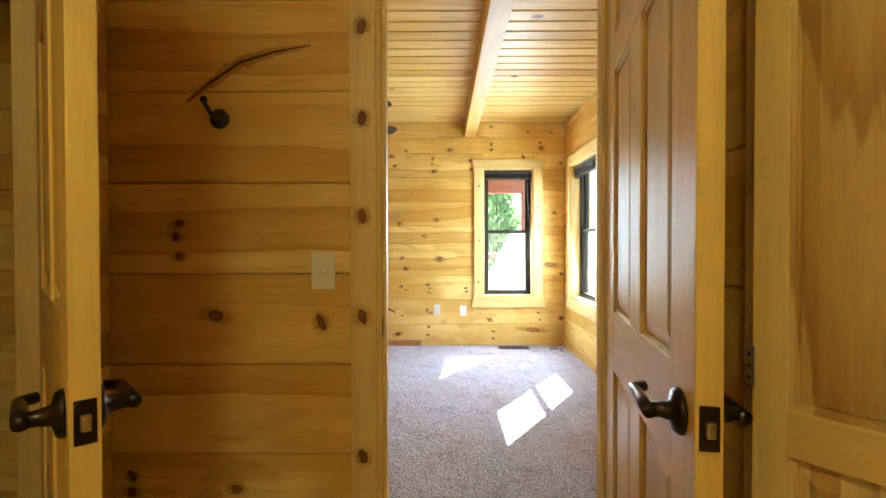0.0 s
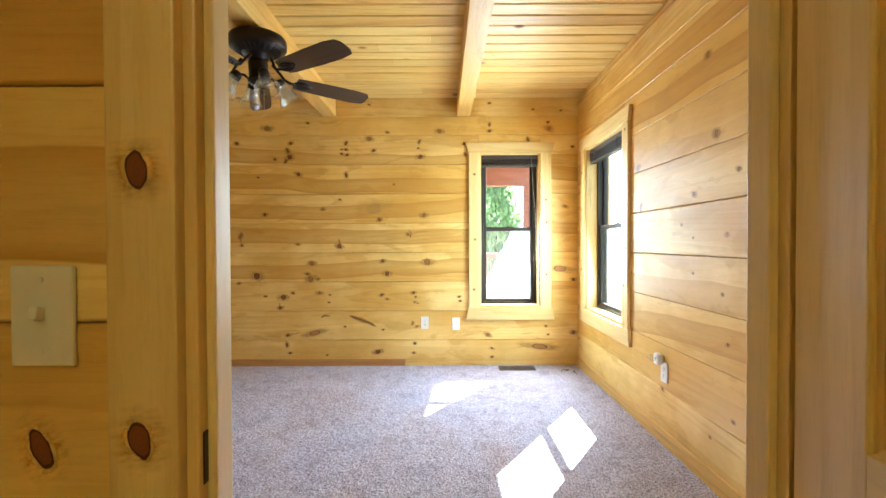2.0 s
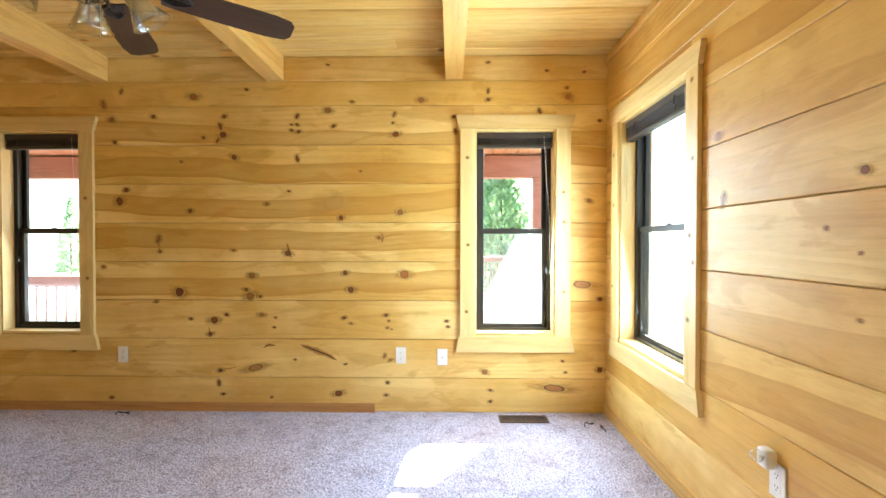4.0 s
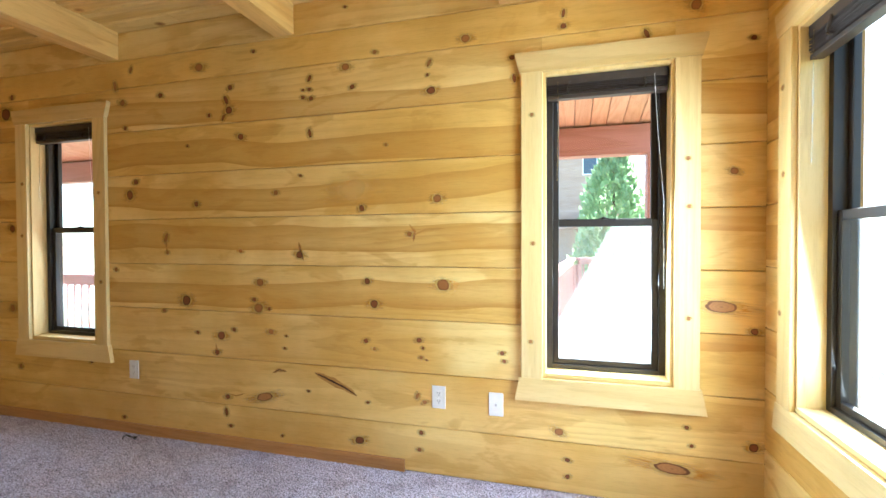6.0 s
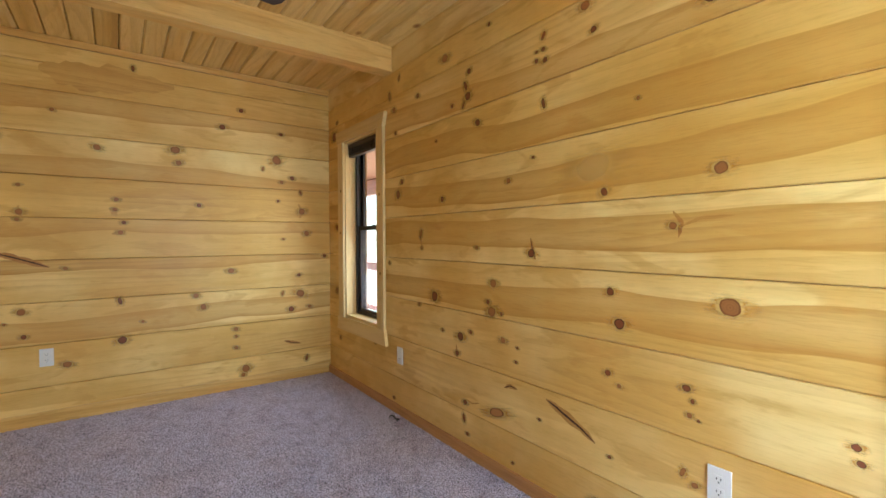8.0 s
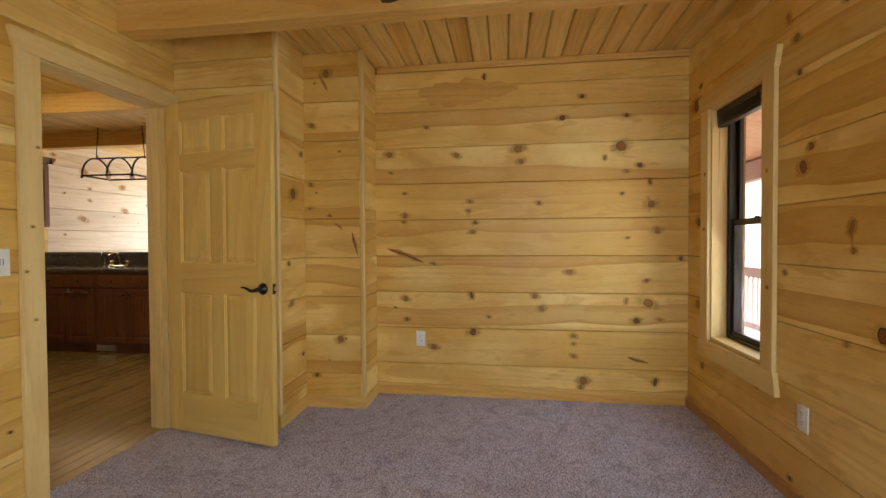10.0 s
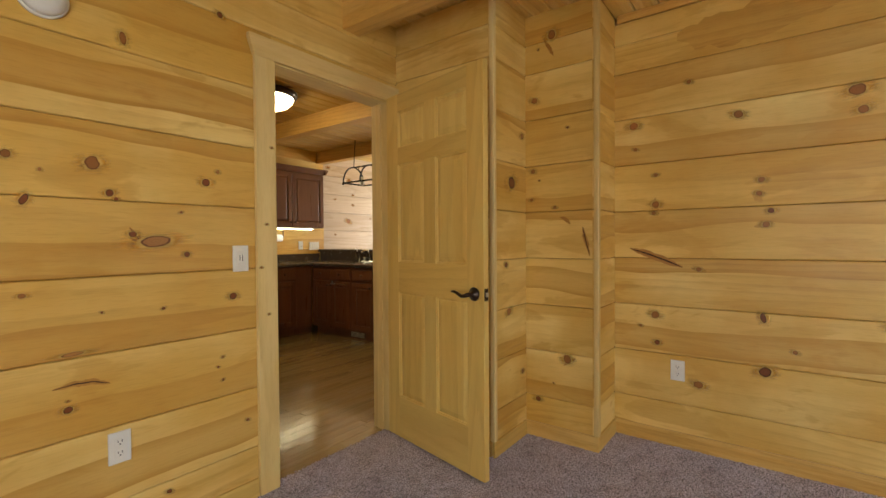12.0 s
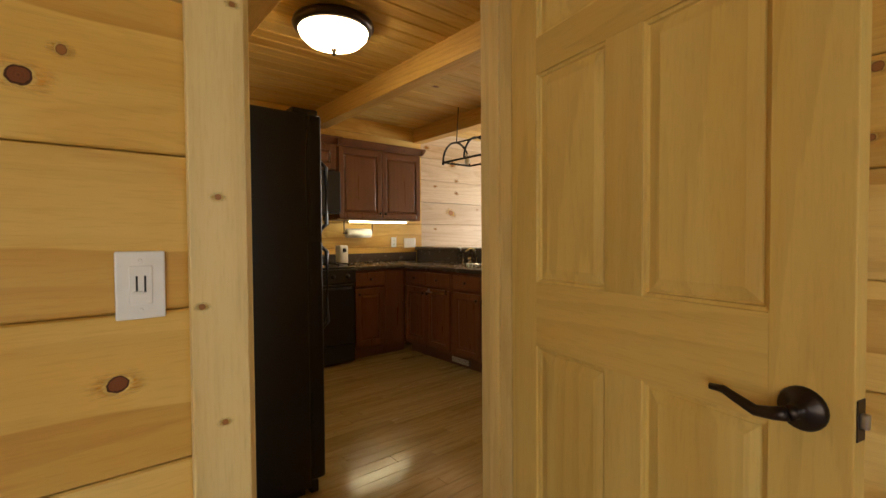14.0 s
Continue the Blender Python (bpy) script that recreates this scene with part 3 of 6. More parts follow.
def streak(wall, face, points, width, seed=0, dark=True, pale=None):
    """A long bark seam or resin streak: a thin tapered strip in the board, with a darker seam along it."""
    rng = random.Random(seed)
    pts = [Vector(p) for p in points]
    rows = []
    for a, b in zip(pts, pts[1:]):
        rows += [a.lerp(b, k / 5) for k in range(5)]
    rows.append(pts[-1])
    n = len(rows)
    for layer, (share, material) in enumerate(((1.0, pale or STREAK_PALE), (0.24, STREAK_DARK))):
        if layer and not dark:
            continue
        bm = bmesh.new()
        up, lo = [], []
        for i, p in enumerate(rows):
            d = (rows[min(i + 1, n - 1)] - rows[max(i - 1, 0)]).normalized()
            side = Vector((-d.y, d.x))
            w = width * share * math.sin(math.pi * (0.04 + 0.92 * i / (n - 1))) ** 0.8
            q, r = p + side * w * rng.uniform(0.35, 0.62), p - side * w * rng.uniform(0.35, 0.62)
            up.append(bm.verts.new((q.x, 0.0012 + 0.0004 * layer, q.y)))
            lo.append(bm.verts.new((r.x, 0.0012 + 0.0004 * layer, r.y)))
        for i in range(n - 1):
            bm.faces.new((up[i], up[i + 1], lo[i + 1], lo[i]))
        part("bark_seam", bm, material, wall, m=wall.matrix_world.inverted() @ face)


def knots(wall, face, rows, sign=1, seed=0, share=0.6):
    """Knots at (distance along the wall, height, radius), kept clear of the joints between the boards."""
    rng = random.Random(seed)
    for u, z, r in rows:
        near = min(LEVELS, key=lambda q: abs(q - z))
        if abs(near - z) < r * 0.7:
            z = near + math.copysign(r * 0.9, z - near)
        m = KNOT_MESH if rng.random() < share else KNOT_LIGHT_MESH
        if 0.016 < r < 0.026 and rng.random() < 0.30:
            knot(wall, face, sign * u, z, r, 0.55, rng.uniform(1.1, 1.4), rng.uniform(-30, 30), m)
        else:
            knot(wall, face, sign * u, z, r, rng.uniform(0.8, 1.05), rng.uniform(0.75, 1.0), rng.uniform(-20, 20), m)


# ---- the large structure ----
def openings_wall(name, face, u0, u1, z1, thick, holes, label):
    """A wall's body behind its boards, with its openings cut right through."""
    bm = bmesh.new()
    cuts = sorted({u0, u1, *[u for h in holes for u in h[:2]]})
    for a, b in zip(cuts, cuts[1:]):
        mid = (a + b) / 2
        spans = [(-0.02, z1)]
        for h in holes:
            if h[0] < mid < h[1]:
                spans = [s for p, q in spans for s in ((p, h[2]), (h[3], q)) if s[1] - s[0] > 0.03]
        for p, q in spans:
            box((a, -thick, p), (b, -PLANK + 0.002, q), 0, bm)
    ob = new(name, mesh_of(name, bm, SHADOW_GAP))
    ob.matrix_world = face
    return tagged(ob, label, "wall", kind="structure")


# openings: centre, half width, sill and head of each window (the frame's opening in the boards)
WIN_NE = (1.43, 0.288, 0.55, 2.005)
WIN_NW = (-1.965, 0.300, 0.55, 2.005)
WIN_E = (4.65, 0.418, 0.57, 1.985)


def hole(win, sign):
    c, h, z0, z1 = win
    return (sign * c - h, sign * c + h, z0, z1)


S1, BACK, JOG = 1.700, 1.80, -0.06
LEAF1 = (0.507, 1.222, 0.0, 2.045)     # doorway to the dim hall
LEAF2 = (-1.815, -1.022, 0.0, 2.045)   # doorway to the kitchen

north_holes = [hole(WIN_NE, -1), hole(WIN_NW, -1)]
wall_north = openings_wall("wall_north", FACES["north"], -2.30, 2.85, CEIL + 0.06, 0.20, north_holes, "log wall of wide varnished knotty pine boards")
planks(wall_north, FACES["north"], -E, -W, CEIL, north_holes)
east_holes = [hole(WIN_E, 1)]
wall_east = openings_wall("wall_east", FACES["east"], HALL + 0.02, N, CEIL + 0.06, 0.20, east_holes, "log wall of pale varnished pine boards")
planks(wall_east, FACES["east"], S1, N, CEIL, east_holes, [1.18 + (z - 1.165) * 0.945 for z in LEVELS])
wall_west = openings_wall("wall_west", FACES["west"], -N, -3.05 + PLANK, CEIL + 0.06, 0.15, [], "varnished knotty pine board wall")
planks(wall_west, FACES["west"], -N, -3.05, CEIL - 0.045)
wall_south = openings_wall("wall_south", FACES["south"], -1.89, JOG - PLANK, CEIL + 0.06, S - BACK - PLANK + 0.002, [LEAF2], "knotty pine board wall with a doorway to the kitchen")
planks(wall_south, FACES["south"], -1.89, JOG, CEIL, [LEAF2], [z - 0.012 for z in LEVELS])
planks(wall_south, face_frame(JOG, 0, -90), -S + PLANK, -S1, CEIL, [], [z - 0.012 for z in LEVELS])
planks(wall_south, face_frame(0, BACK, 180), 0.385, 1.90, CEIL, [(-LEAF2[1], -LEAF2[0], 0, LEAF2[3])], [z - 0.003 for z in LEVELS])
wall_hall = openings_wall("wall_hall_north", face_frame(0, S1, 0), -0.42, E + 0.2, CEIL + 0.06, S1 - HALL - PLANK + 0.002, [LEAF1], "knotty pine board wall with a doorway to the hall")
planks(wall_hall, face_frame(0, S1, 0), JOG, E, CEIL, [LEAF1])
planks(wall_hall, FACES["hall"], -2.2, 0.42, CEIL, [(-LEAF1[1], -LEAF1[0], 0, LEAF1[3])], [z - 0.003 for z in LEVELS])

# boxed-out closet corner in the south-west
closet_wall = wall_core("wall_closet", [((W - 0.12, BACK, 0), (-1.89 - PLANK + 0.002, 2.62 - PLANK + 0.002, CEIL + 0.06)), ((W - 0.12, 2.62 - PLANK, 0), (-2.28 - PLANK + 0.002, 3.05 - PLANK + 0.002, CEIL + 0.06))], "boxed-out closet corner clad in pine boards")
planks(closet_wall, FACES["closet_side"], -2.62 + PLANK, -S, CEIL)
planks(closet_wall, FACES["closet_north"], -2.28, -1.89, CEIL)
planks(closet_wall, FACES["closet_east"], -3.05 + PLANK, -2.62, CEIL)
planks(closet_wall, FACES["closet_end"], W, -2.28, CEIL)


def floor_slab(name, lo, hi, material, label, category="floor"):
    ob = new(name, mesh_of(name, box(lo, hi), material))
    return tagged(ob, label, category, kind="structure")


def carpet(x0, x1, y0, y1, step):
    """A pile carpet: a fine sheet of uneven tufts."""
    rng = np.random.default_rng(3)
    nx, ny = int((x1 - x0) / step), int((y1 - y0) / step)
    gx, gy = np.meshgrid(np.linspace(x0, x1, nx), np.linspace(y0, y1, ny))
    gx = gx + rng.uniform(-0.35, 0.35, gx.shape) * step
    gy = gy + rng.uniform(-0.35, 0.35, gy.shape) * step
    gz = rng.uniform(-0.0035, 0.003, gx.shape)
    co = np.stack([gx, gy, gz], -1).reshape(-1, 3)
    i = np.arange(nx * ny).reshape(ny, nx)
    quads = np.stack([i[:-1, :-1], i[:-1, 1:], i[1:, 1:], i[1:, :-1]], -1).reshape(-1, 4)
    # west of the jog the carpet stops at the kitchen's threshold
    middle = co[quads].mean(axis=1)
    quads = quads[(middle[:, 0] > JOG) | (middle[:, 1] > S - 0.042)]
    me = bpy.data.meshes.new("carpet")
    me.vertices.add(len(co))
    me.vertices.foreach_set("co", co.ravel())
    me.loops.add(quads.size)
    me.loops.foreach_set("vertex_index", quads.ravel())
    me.polygons.add(len(quads))
    me.polygons.foreach_set("loop_start", np.arange(0, quads.size, 4))
    me.update(calc_edges=True)
    me.materials.append(CARPET)
    return tagged(new("floor", me), "beige and mauve flecked cut-pile carpet", "carpet", kind="structure")


carpet(W - 0.01, E + 0.01, 1.68, N + 0.01, 0.0065)
floor_slab("floor_base", (W - 0.2, 1.68, -0.12), (E + 0.2, N + 0.2, -0.012), SHADOW_GAP, "subfloor under the carpet")


def board_ceiling(name, x0, x1, y0, y1, z, width, label, material=None):
    """Tongue-and-groove boards laid east-west, in one mesh, each with eased edges."""
    rng = random.Random(5)
    bm = bmesh.new()
    y = y0
    while y < y1 - 0.01:
        w = min(width, y1 - y)
        cuts = [x0, x0 + (x1 - x0) * rng.uniform(0.25, 0.75), x1]
        for a, b in zip(cuts, cuts[1:]):
            g, c = 0.0022, 0.009
            prof = [(y + g, z + 0.03), (y + g, z + c), (y + g + c, z), (y + w - g - c, z), (y + w - g, z + c), (y + w - g, z + 0.03)]
            va = [bm.verts.new((a + 0.0005, p, q)) for p, q in prof]
            vb = [bm.verts.new((b - 0.0005, p, q)) for p, q in prof]
            bm.faces.new(va)
            bm.faces.new(vb)
            for i in range(6):
                j = (i + 1) % 6
                bm.faces.new((va[i], vb[i], vb[j], va[j]))
        y += w
    ob = new(name, mesh_of(name, bm, material or PINE_CEIL))
    return tagged(ob, label, "ceiling", kind="structure")


board_ceiling("ceiling", W - 0.05, E + 0.05, HALL, N + 0.05, CEIL, 0.128, "varnished pine tongue-and-groove board ceiling")
floor_slab("ceiling_back", (-8.2, -2.6, CEIL + 0.075), (E + 0.4, N + 0.25, CEIL + 0.2), SHADOW_GAP, "roof deck over the board ceiling", "ceiling")


def beam(x, y0, y1, z0=2.35, z1=CEIL + 0.01, w=0.125):
    ob = new("ceiling_beam", mesh_of("ceiling_beam", box((-w / 2, y0, z0), (w / 2, y1, z1), 0.006), PINE_BEAM))
    ob.location.x = x
    return tagged(ob, "exposed rectangular pine ceiling beam", "beam", "ceiling beams", kind="structure")


for bx in (1.0, -0.265, -1.525):
    beam(bx, (S1 if bx > JOG else S) - PLANK, N - 0.002)

# ---- trim ----
def trim_piece(name, lo, hi, material, label="", bevel=0.003, category="trim"):
    """A board of trim with its own origin at its lower corner."""
    d = [b - a for a, b in zip(lo, hi)]
    ob = new(name, mesh_of(name, box((0, 0, 0), d, bevel), material))
    ob.location = lo
    return tagged(ob, label or "narrow varnished pine trim board", category, kind="structure")


trim_piece("baseboard", (W + 0.002, N - 0.017, -0.005), (0.44, N - 0.001, 0.062), BASE_DARK, "low brown-stained baseboard strip", category="baseboard")
trim_piece("baseboard", (W + 0.001, 3.052, -0.005), (W + 0.014, N - 0.02, 0.085), PINE_BEAM, "pale pine baseboard", category="baseboard")
trim_piece("baseboard", (-0.925, S + 0.001, -0.005), (JOG, S + 0.014, 0.085), PINE_RAIL, "pine baseboard", category="baseboard")
trim_piece("baseboard", (-1.889, S + 0.02, -0.005), (-1.876, 2.61, 0.085), PINE_BEAM, "pine baseboard", category="baseboard")
trim_piece("baseboard", (-2.262, 2.621, -0.005), (-1.876, 2.634, 0.085), PINE_RAIL, "pine baseboard", category="baseboard")
trim_piece("baseboard", (-2.279, 2.621, -0.005), (-2.266, 3.064, 0.085), PINE_BEAM, "pine baseboard", category="baseboard")
trim_piece("baseboard", (W + 0.016, 3.051, -0.005), (-2.281, 3.064, 0.085), PINE_RAIL, "pine baseboard", category="baseboard")
trim_piece("baseboard", (E - 0.014, S1 + 0.02, -0.005), (E - 0.001, N - 0.002, 0.085), PINE_BEAM, "pale pine baseboard", category="baseboard")
# corner boards of the closet and quarter rounds
trim_piece("trim", (-1.902, 2.608, 0.086), (-1.872, 2.638, CEIL), PINE_UP, "square pine corner bead", 0.008)
trim_piece("trim", (-2.294, 3.036, 0.086), (-2.262, 3.068, CEIL), PINE_UP, "square pine corner bead", 0.008)
trim_piece("trim", (W + 0.0005, 3.07, CEIL - 0.046), (W + 0.020, N - 0.001, CEIL - 0.001), PINE_BEAM, "pale pine strip under the ceiling")
trim_piece("trim", (E - 0.020, S1, CEIL - 0.075), (E - 0.001, N - 0.001, CEIL - 0.055), PINE_BEAM, "pine strip under the ceiling")


# ---- windows ----
def window(name, face, win, wall_thick, label):
    """A double-hung window with bronze sashes, pine reveal and casing, and a raised blind. Local frame: x along the wall, y into the room."""
    c, h, z0, z1 = win
    w = thing(name, label, "window", face @ pose(c, 0, 0), kind="structure")
    # reveal boards
    for nm, lo, hi in (("reveal", (-h - 0.0, -0.17, z0), (-h + 0.018, 0.004, z1)), ("reveal", (h - 0.018, -0.17, z0), (h, 0.004, z1)),
                       ("reveal", (-h + 0.018, -0.17, z1 - 0.018), (h - 0.018, 0.004, z1)), ("window_sill", (-h + 0.018, -0.17, z0), (h - 0.018, 0.006, z0 + 0.02))):
        part(nm, box(lo, hi, 0.002), PINE_UP if nm == "reveal" else PINE_ACROSS, w)
    # casing, its head and apron with slanted ears
    cw = 0.098
    part("casing", box((-h - cw, 0.0015, z0 - 0.005), (-h + 0.004, 0.024, z1 - 0.003), 0.004), PINE_UP, w)
    part("casing", box((h - 0.004, 0.0015, z0 - 0.005), (h + cw, 0.024, z1 - 0.003), 0.004), PINE_UP, w)
    e = h + cw
    part("head_casing", prism([(-e - 0.005, z1 - 0.004), (e + 0.005, z1 - 0.004), (e + 0.028, z1 + 0.075), (e + 0.028, z1 + 0.092), (-e - 0.028, z1 + 0.092), (-e - 0.028, z1 + 0.075)], 0.0015, 0.028), PINE_ACROSS, w)
    part("apron", prism([(-e - 0.030, z0 - 0.115), (e + 0.030, z0 - 0.115), (e + 0.008, z0 - 0.004), (-e - 0.008, z0 - 0.004)], 0.0015, 0.026), PINE_ACROSS, w)
    # bronze frame and sashes
    fi = h - 0.018
    ya, yb = -0.165, -0.085
    zb, zt = z0 + 0.02, z1 - 0.018
    for lo, hi in (((-fi, ya, zb), (-fi + 0.030, yb, zt)), ((fi - 0.030, ya, zb), (fi, yb, zt)), ((-fi + 0.03, ya, zt - 0.03), (fi - 0.03, yb, zt)), ((-fi + 0.03, ya, zb), (fi - 0.03, yb, zb + 0.022))):
        part("window_frame", box(lo, hi, 0.002), BRONZE, w, "dark bronze metal frame")
    rail = z0 + (z1 - z0) * 0.505
    si = fi - 0.030

    def sash(zl, zh, yc, bot, top):
        s = thing_part("sash", w)
        for lo, hi in (((-si, yc - 0.012, zl), (-si + 0.028, yc + 0.012, zh)), ((si - 0.028, yc - 0.012, zl), (si, yc + 0.012, zh)),
                       ((-si + 0.028, yc - 0.012, zl), (si - 0.028, yc + 0.012, zl + bot)), ((-si + 0.028, yc - 0.012, zh - top), (si - 0.028, yc + 0.012, zh))):
            part("sash_rail", box(lo, hi, 0.003), BRONZE, s)
        pn = bmesh.new()
        pn.faces.new([pn.verts.new((x, yc, z)) for x, z in ((-si + 0.024, zl + 0.01), (si - 0.024, zl + 0.01), (si - 0.024, zh - 0.01), (-si + 0.024, zh - 0.01))])
        g = part("pane", pn, GLASS, s, "clear glass pane")
        g.visible_shadow = False
        return s

    sash(rail - 0.005, zt - 0.03, -0.140, 0.030, 0.02)
    sash(zb + 0.022, rail + 0.020, -0.112, 0.026, 0.034)
    part("sash_lock", lathe([(0.012, 0), (0.014, 0.006), (0.009, 0.012), (0.0, 0.013)], 12, None, pose(0, -0.112, rail + 0.02)), BRONZE, w, smooth=True)
    part("sash_lock", box((-0.022, -0.12, rail + 0.02), (0.022, -0.104, rail + 0.027), 0.002), BRONZE, w)
    sc = bmesh.new()
    sc.faces.new([sc.verts.new((x, -0.158, z)) for x, z in ((-si, zb + 0.02), (si, zb + 0.02), (si, rail), (-si, rail))])
    part("insect_screen", sc, MESH, w, "fine grey insect mesh")
    return w


def thing_part(name, parent):
    ob = new(name)
    ob.empty_display_size = 0.05
    ob.parent = parent
    return ob


def blind(face, win, drop, seed, wand=True):
    """A dark slatted blind drawn right up under the window's head."""
    c, h, z0, z1 = win
    b = thing("window_blind", "dark brown slatted blind drawn up in the window head", "blind", face @ pose(c, 0, 0), "window blinds")
    rng = random.Random(seed)
    half, top = h - 0.022, z1 - 0.020
    part("head_rail", box((-half, -0.070, top - 0.040), (half, -0.020, top), 0.003), BLIND, b)
    n = 9
    for i in range(n):
        z = top - 0.044 - (drop - 0.055) * i / n
        t = rng.uniform(-1.2, 1.2)
        part("slat", box((-half + 0.003, -0.0245, -0.0012), (half - 0.003, 0.0245, 0.0012), 0.0008, segments=1), BLIND, b, m=pose(0, -0.045 + rng.uniform(-0.002, 0.002), z, rng.uniform(-7, 7), t * 0.4, 0))
    part("bottom_rail", box((-half + 0.002, -0.066, top - drop - 0.006), (half - 0.002, -0.024, top - drop + 0.012), 0.003), BLIND, b)
    for s in (-0.62, 0.62):
        part("ladder_cord", tube([(half * s + rng.uniform(-0.012, 0.012), -0.016 + rng.uniform(0, 0.006), top - 0.03 - (drop - 0.04) * k / 7) for k in range(8)], 0.0045), BLIND, b)
    if wand:
        part("wand", tube([(half - 0.05, -0.014, top - 0.03), (half - 0.052, -0.012, top - 0.30), (half - 0.048, -0.010, top - 0.50)], 0.0024), SHADE_GLASS, b, "clear plastic tilt wand")
    part("pull_cord", tube([(-half + 0.06, -0.014, top - 0.03), (-half + 0.045, -0.012, top - 0.3), (-half + 0.02, -0.014, top - 0.60), (-half + 0.018, -0.014, top - 1.0)], 0.0009), PAPER, b, "thin white pull cord")
    return b


NORTH_R = FACES["north"]
window("window_1", NORTH_R, (-WIN_NE[0],) + WIN_NE[1:], 0.2, "double-hung window with bronze sashes and pine casing")
window("window_2", NORTH_R, (-WIN_NW[0],) + WIN_NW[1:], 0.2, "double-hung window with bronze sashes and pine casing")
window("window_3", FACES["east"], WIN_E, 0.2, "wide double-hung window with bronze sashes and pine casing")
blind(NORTH_R, (-WIN_NE[0],) + WIN_NE[1:], 0.100, 1)
blind(NORTH_R, (-WIN_NW[0],) + WIN_NW[1:], 0.100, 2)
blind(FACES["east"], WIN_E, 0.115, 3)


# ---- doors ----
def six_panel_door(name, label, width, height, m, lever="wave", handed=1, lz=0.935, lock_rail=(0.865, 1.045)):
    """A six-panel pine door. Local x runs from the hinges to the latch, y is its thickness, z up."""
    d = thing(name, label, "door", m, kind="structure")
    t = 0.0175
    st, mid = 0.112, 0.098
    zs = [(0.0, 0.24), lock_rail, (1.615, 1.715), (1.925, height)]
    half = (width - 2 * st - mid) / 2
    for x0, x1 in ((0, st), (width - st, width)):
        part("stile", box((x0, -t, 0), (x1, t, height), 0.0025), PINE_DOOR, d)
    for z0, z1 in zs:
        part("rail", box((st - 0.001, -t + 0.0004, z0 + 0.0005), (width - st + 0.001, t - 0.0004, z1 - 0.0005), 0.0015), PINE_RAIL, d)
    for (a, z0), (z1, b) in zip(zs, zs[1:]):
        part("mullion", box((st + half, -t + 0.0006, z0 - 0.001), (st + half + mid, t - 0.0006, z1 + 0.001), 0.0015), PINE_DOOR, d)
        for x0 in (st, st + half + mid):
            part("panel", raised_panel(x0 - 0.002, x0 + half + 0.002, z0 - 0.002, z1 + 0.002, t), PINE_DOOR, d)
    part("latch_plate", box((width - 0.0015, -0.0125, lz - 0.03), (width + 0.0018, 0.0125, lz + 0.03), 0.001), LEVER, d, "dark bronze latch plate")
    part("latch_bolt", box((width, -0.006, lz - 0.011), (width + 0.011, 0.006, lz + 0.011), 0.003), STEEL, d, "bright steel latch bolt")
    for side in (1, -1):
        set_lever(d, width - 0.062, lz, side, t, lever)
    for z in (0.22, 1.0, 1.80):
        part("hinge", lathe([(0.007, z - 0.045), (0.007, z + 0.045)], 10, None, pose(-0.004, t * handed + 0.004 * handed, 0)), STEEL, d, "satin steel butt hinge", smooth=True)
    return d


def raised_panel(x0, x1, z0, z1, t):
    """A fielded panel with a sunk margin on both faces."""
    bm = bmesh.new()
    steps = [(0.0, t - 0.002), (0.003, t - 0.006), (0.009, t - 0.0075), (0.011, t - 0.0135), (0.015, t - 0.0135), (0.017, t - 0.011), (0.040, t - 0.005)]
    for side in (1, -1):
        rings = []
        for inset, y in steps:
            rings.append([bm.verts.new((x, side * y, z)) for x, z in ((x0 + inset, z0 + inset), (x1 - inset, z0 + inset), (x1 - inset, z1 - inset), (x0 + inset, z1 - inset))])
        for a, b in zip(rings, rings[1:]):
            for i in range(4):
                j = (i + 1) % 4
                bm.faces.new((a[i], a[j], b[j], b[i]))
        bm.faces.new(rings[-1])
    return bm


def set_lever(d, x, z, side, t, kind):
    rose = part("rose", lathe([(0.034, 0), (0.034, 0.004), (0.030, 0.010), (0.015, 0.014), (0.011, 0.03), (0.011, 0.042)], 24, None, pose(x, side * t, z, -90 * side)), LEVER, d, "round oil-rubbed bronze rose", smooth=True)
    y = side * (t + 0.045)
    if kind == "wave":
        pts = [(x, y, z), (x - 0.02, y, z - 0.006), (x - 0.045, y, z - 0.010), (x - 0.072, y, z + 0.000), (x - 0.094, y, z + 0.009), (x - 0.116, y, z + 0.008)]
        bm = tube(pts, 0.0115, 10, None, 0.0055)
    else:
        pts = [(x + 0.012, y, z), (x - 0.03, y, z), (x - 0.075, y, z), (x - 0.10, y, z), (x - 0.112, y - side * 0.02, z)]
        bm = tube(pts, 0.0105, 10, None, 0.009)
    part("lever", bm, LEVER, d, "oil-rubbed bronze lever handle", smooth=True)


six_panel_door("door_1", "open six-panel varnished pine door", 0.803, 2.03, pose(-1.795, S + 0.026, 0.012, 0, 0, 78.3), "wave", 1, 0.905)
hx, hy = 1.217, HALL - 0.02
six_panel_door("door_2", "open six-panel pine door in the dim hall", 0.755, 2.025, pose(hx, hy, 0.012, 0, 0, -101.5), "plain", 1, 0.90, (0.795, 0.960))
six_panel_door("door_3", "half-open six-panel pine door", 0.755, 2.025, pose(-0.292, 1.412, 0.012, 0, 0, -45.5), "plain", 1, 0.91)


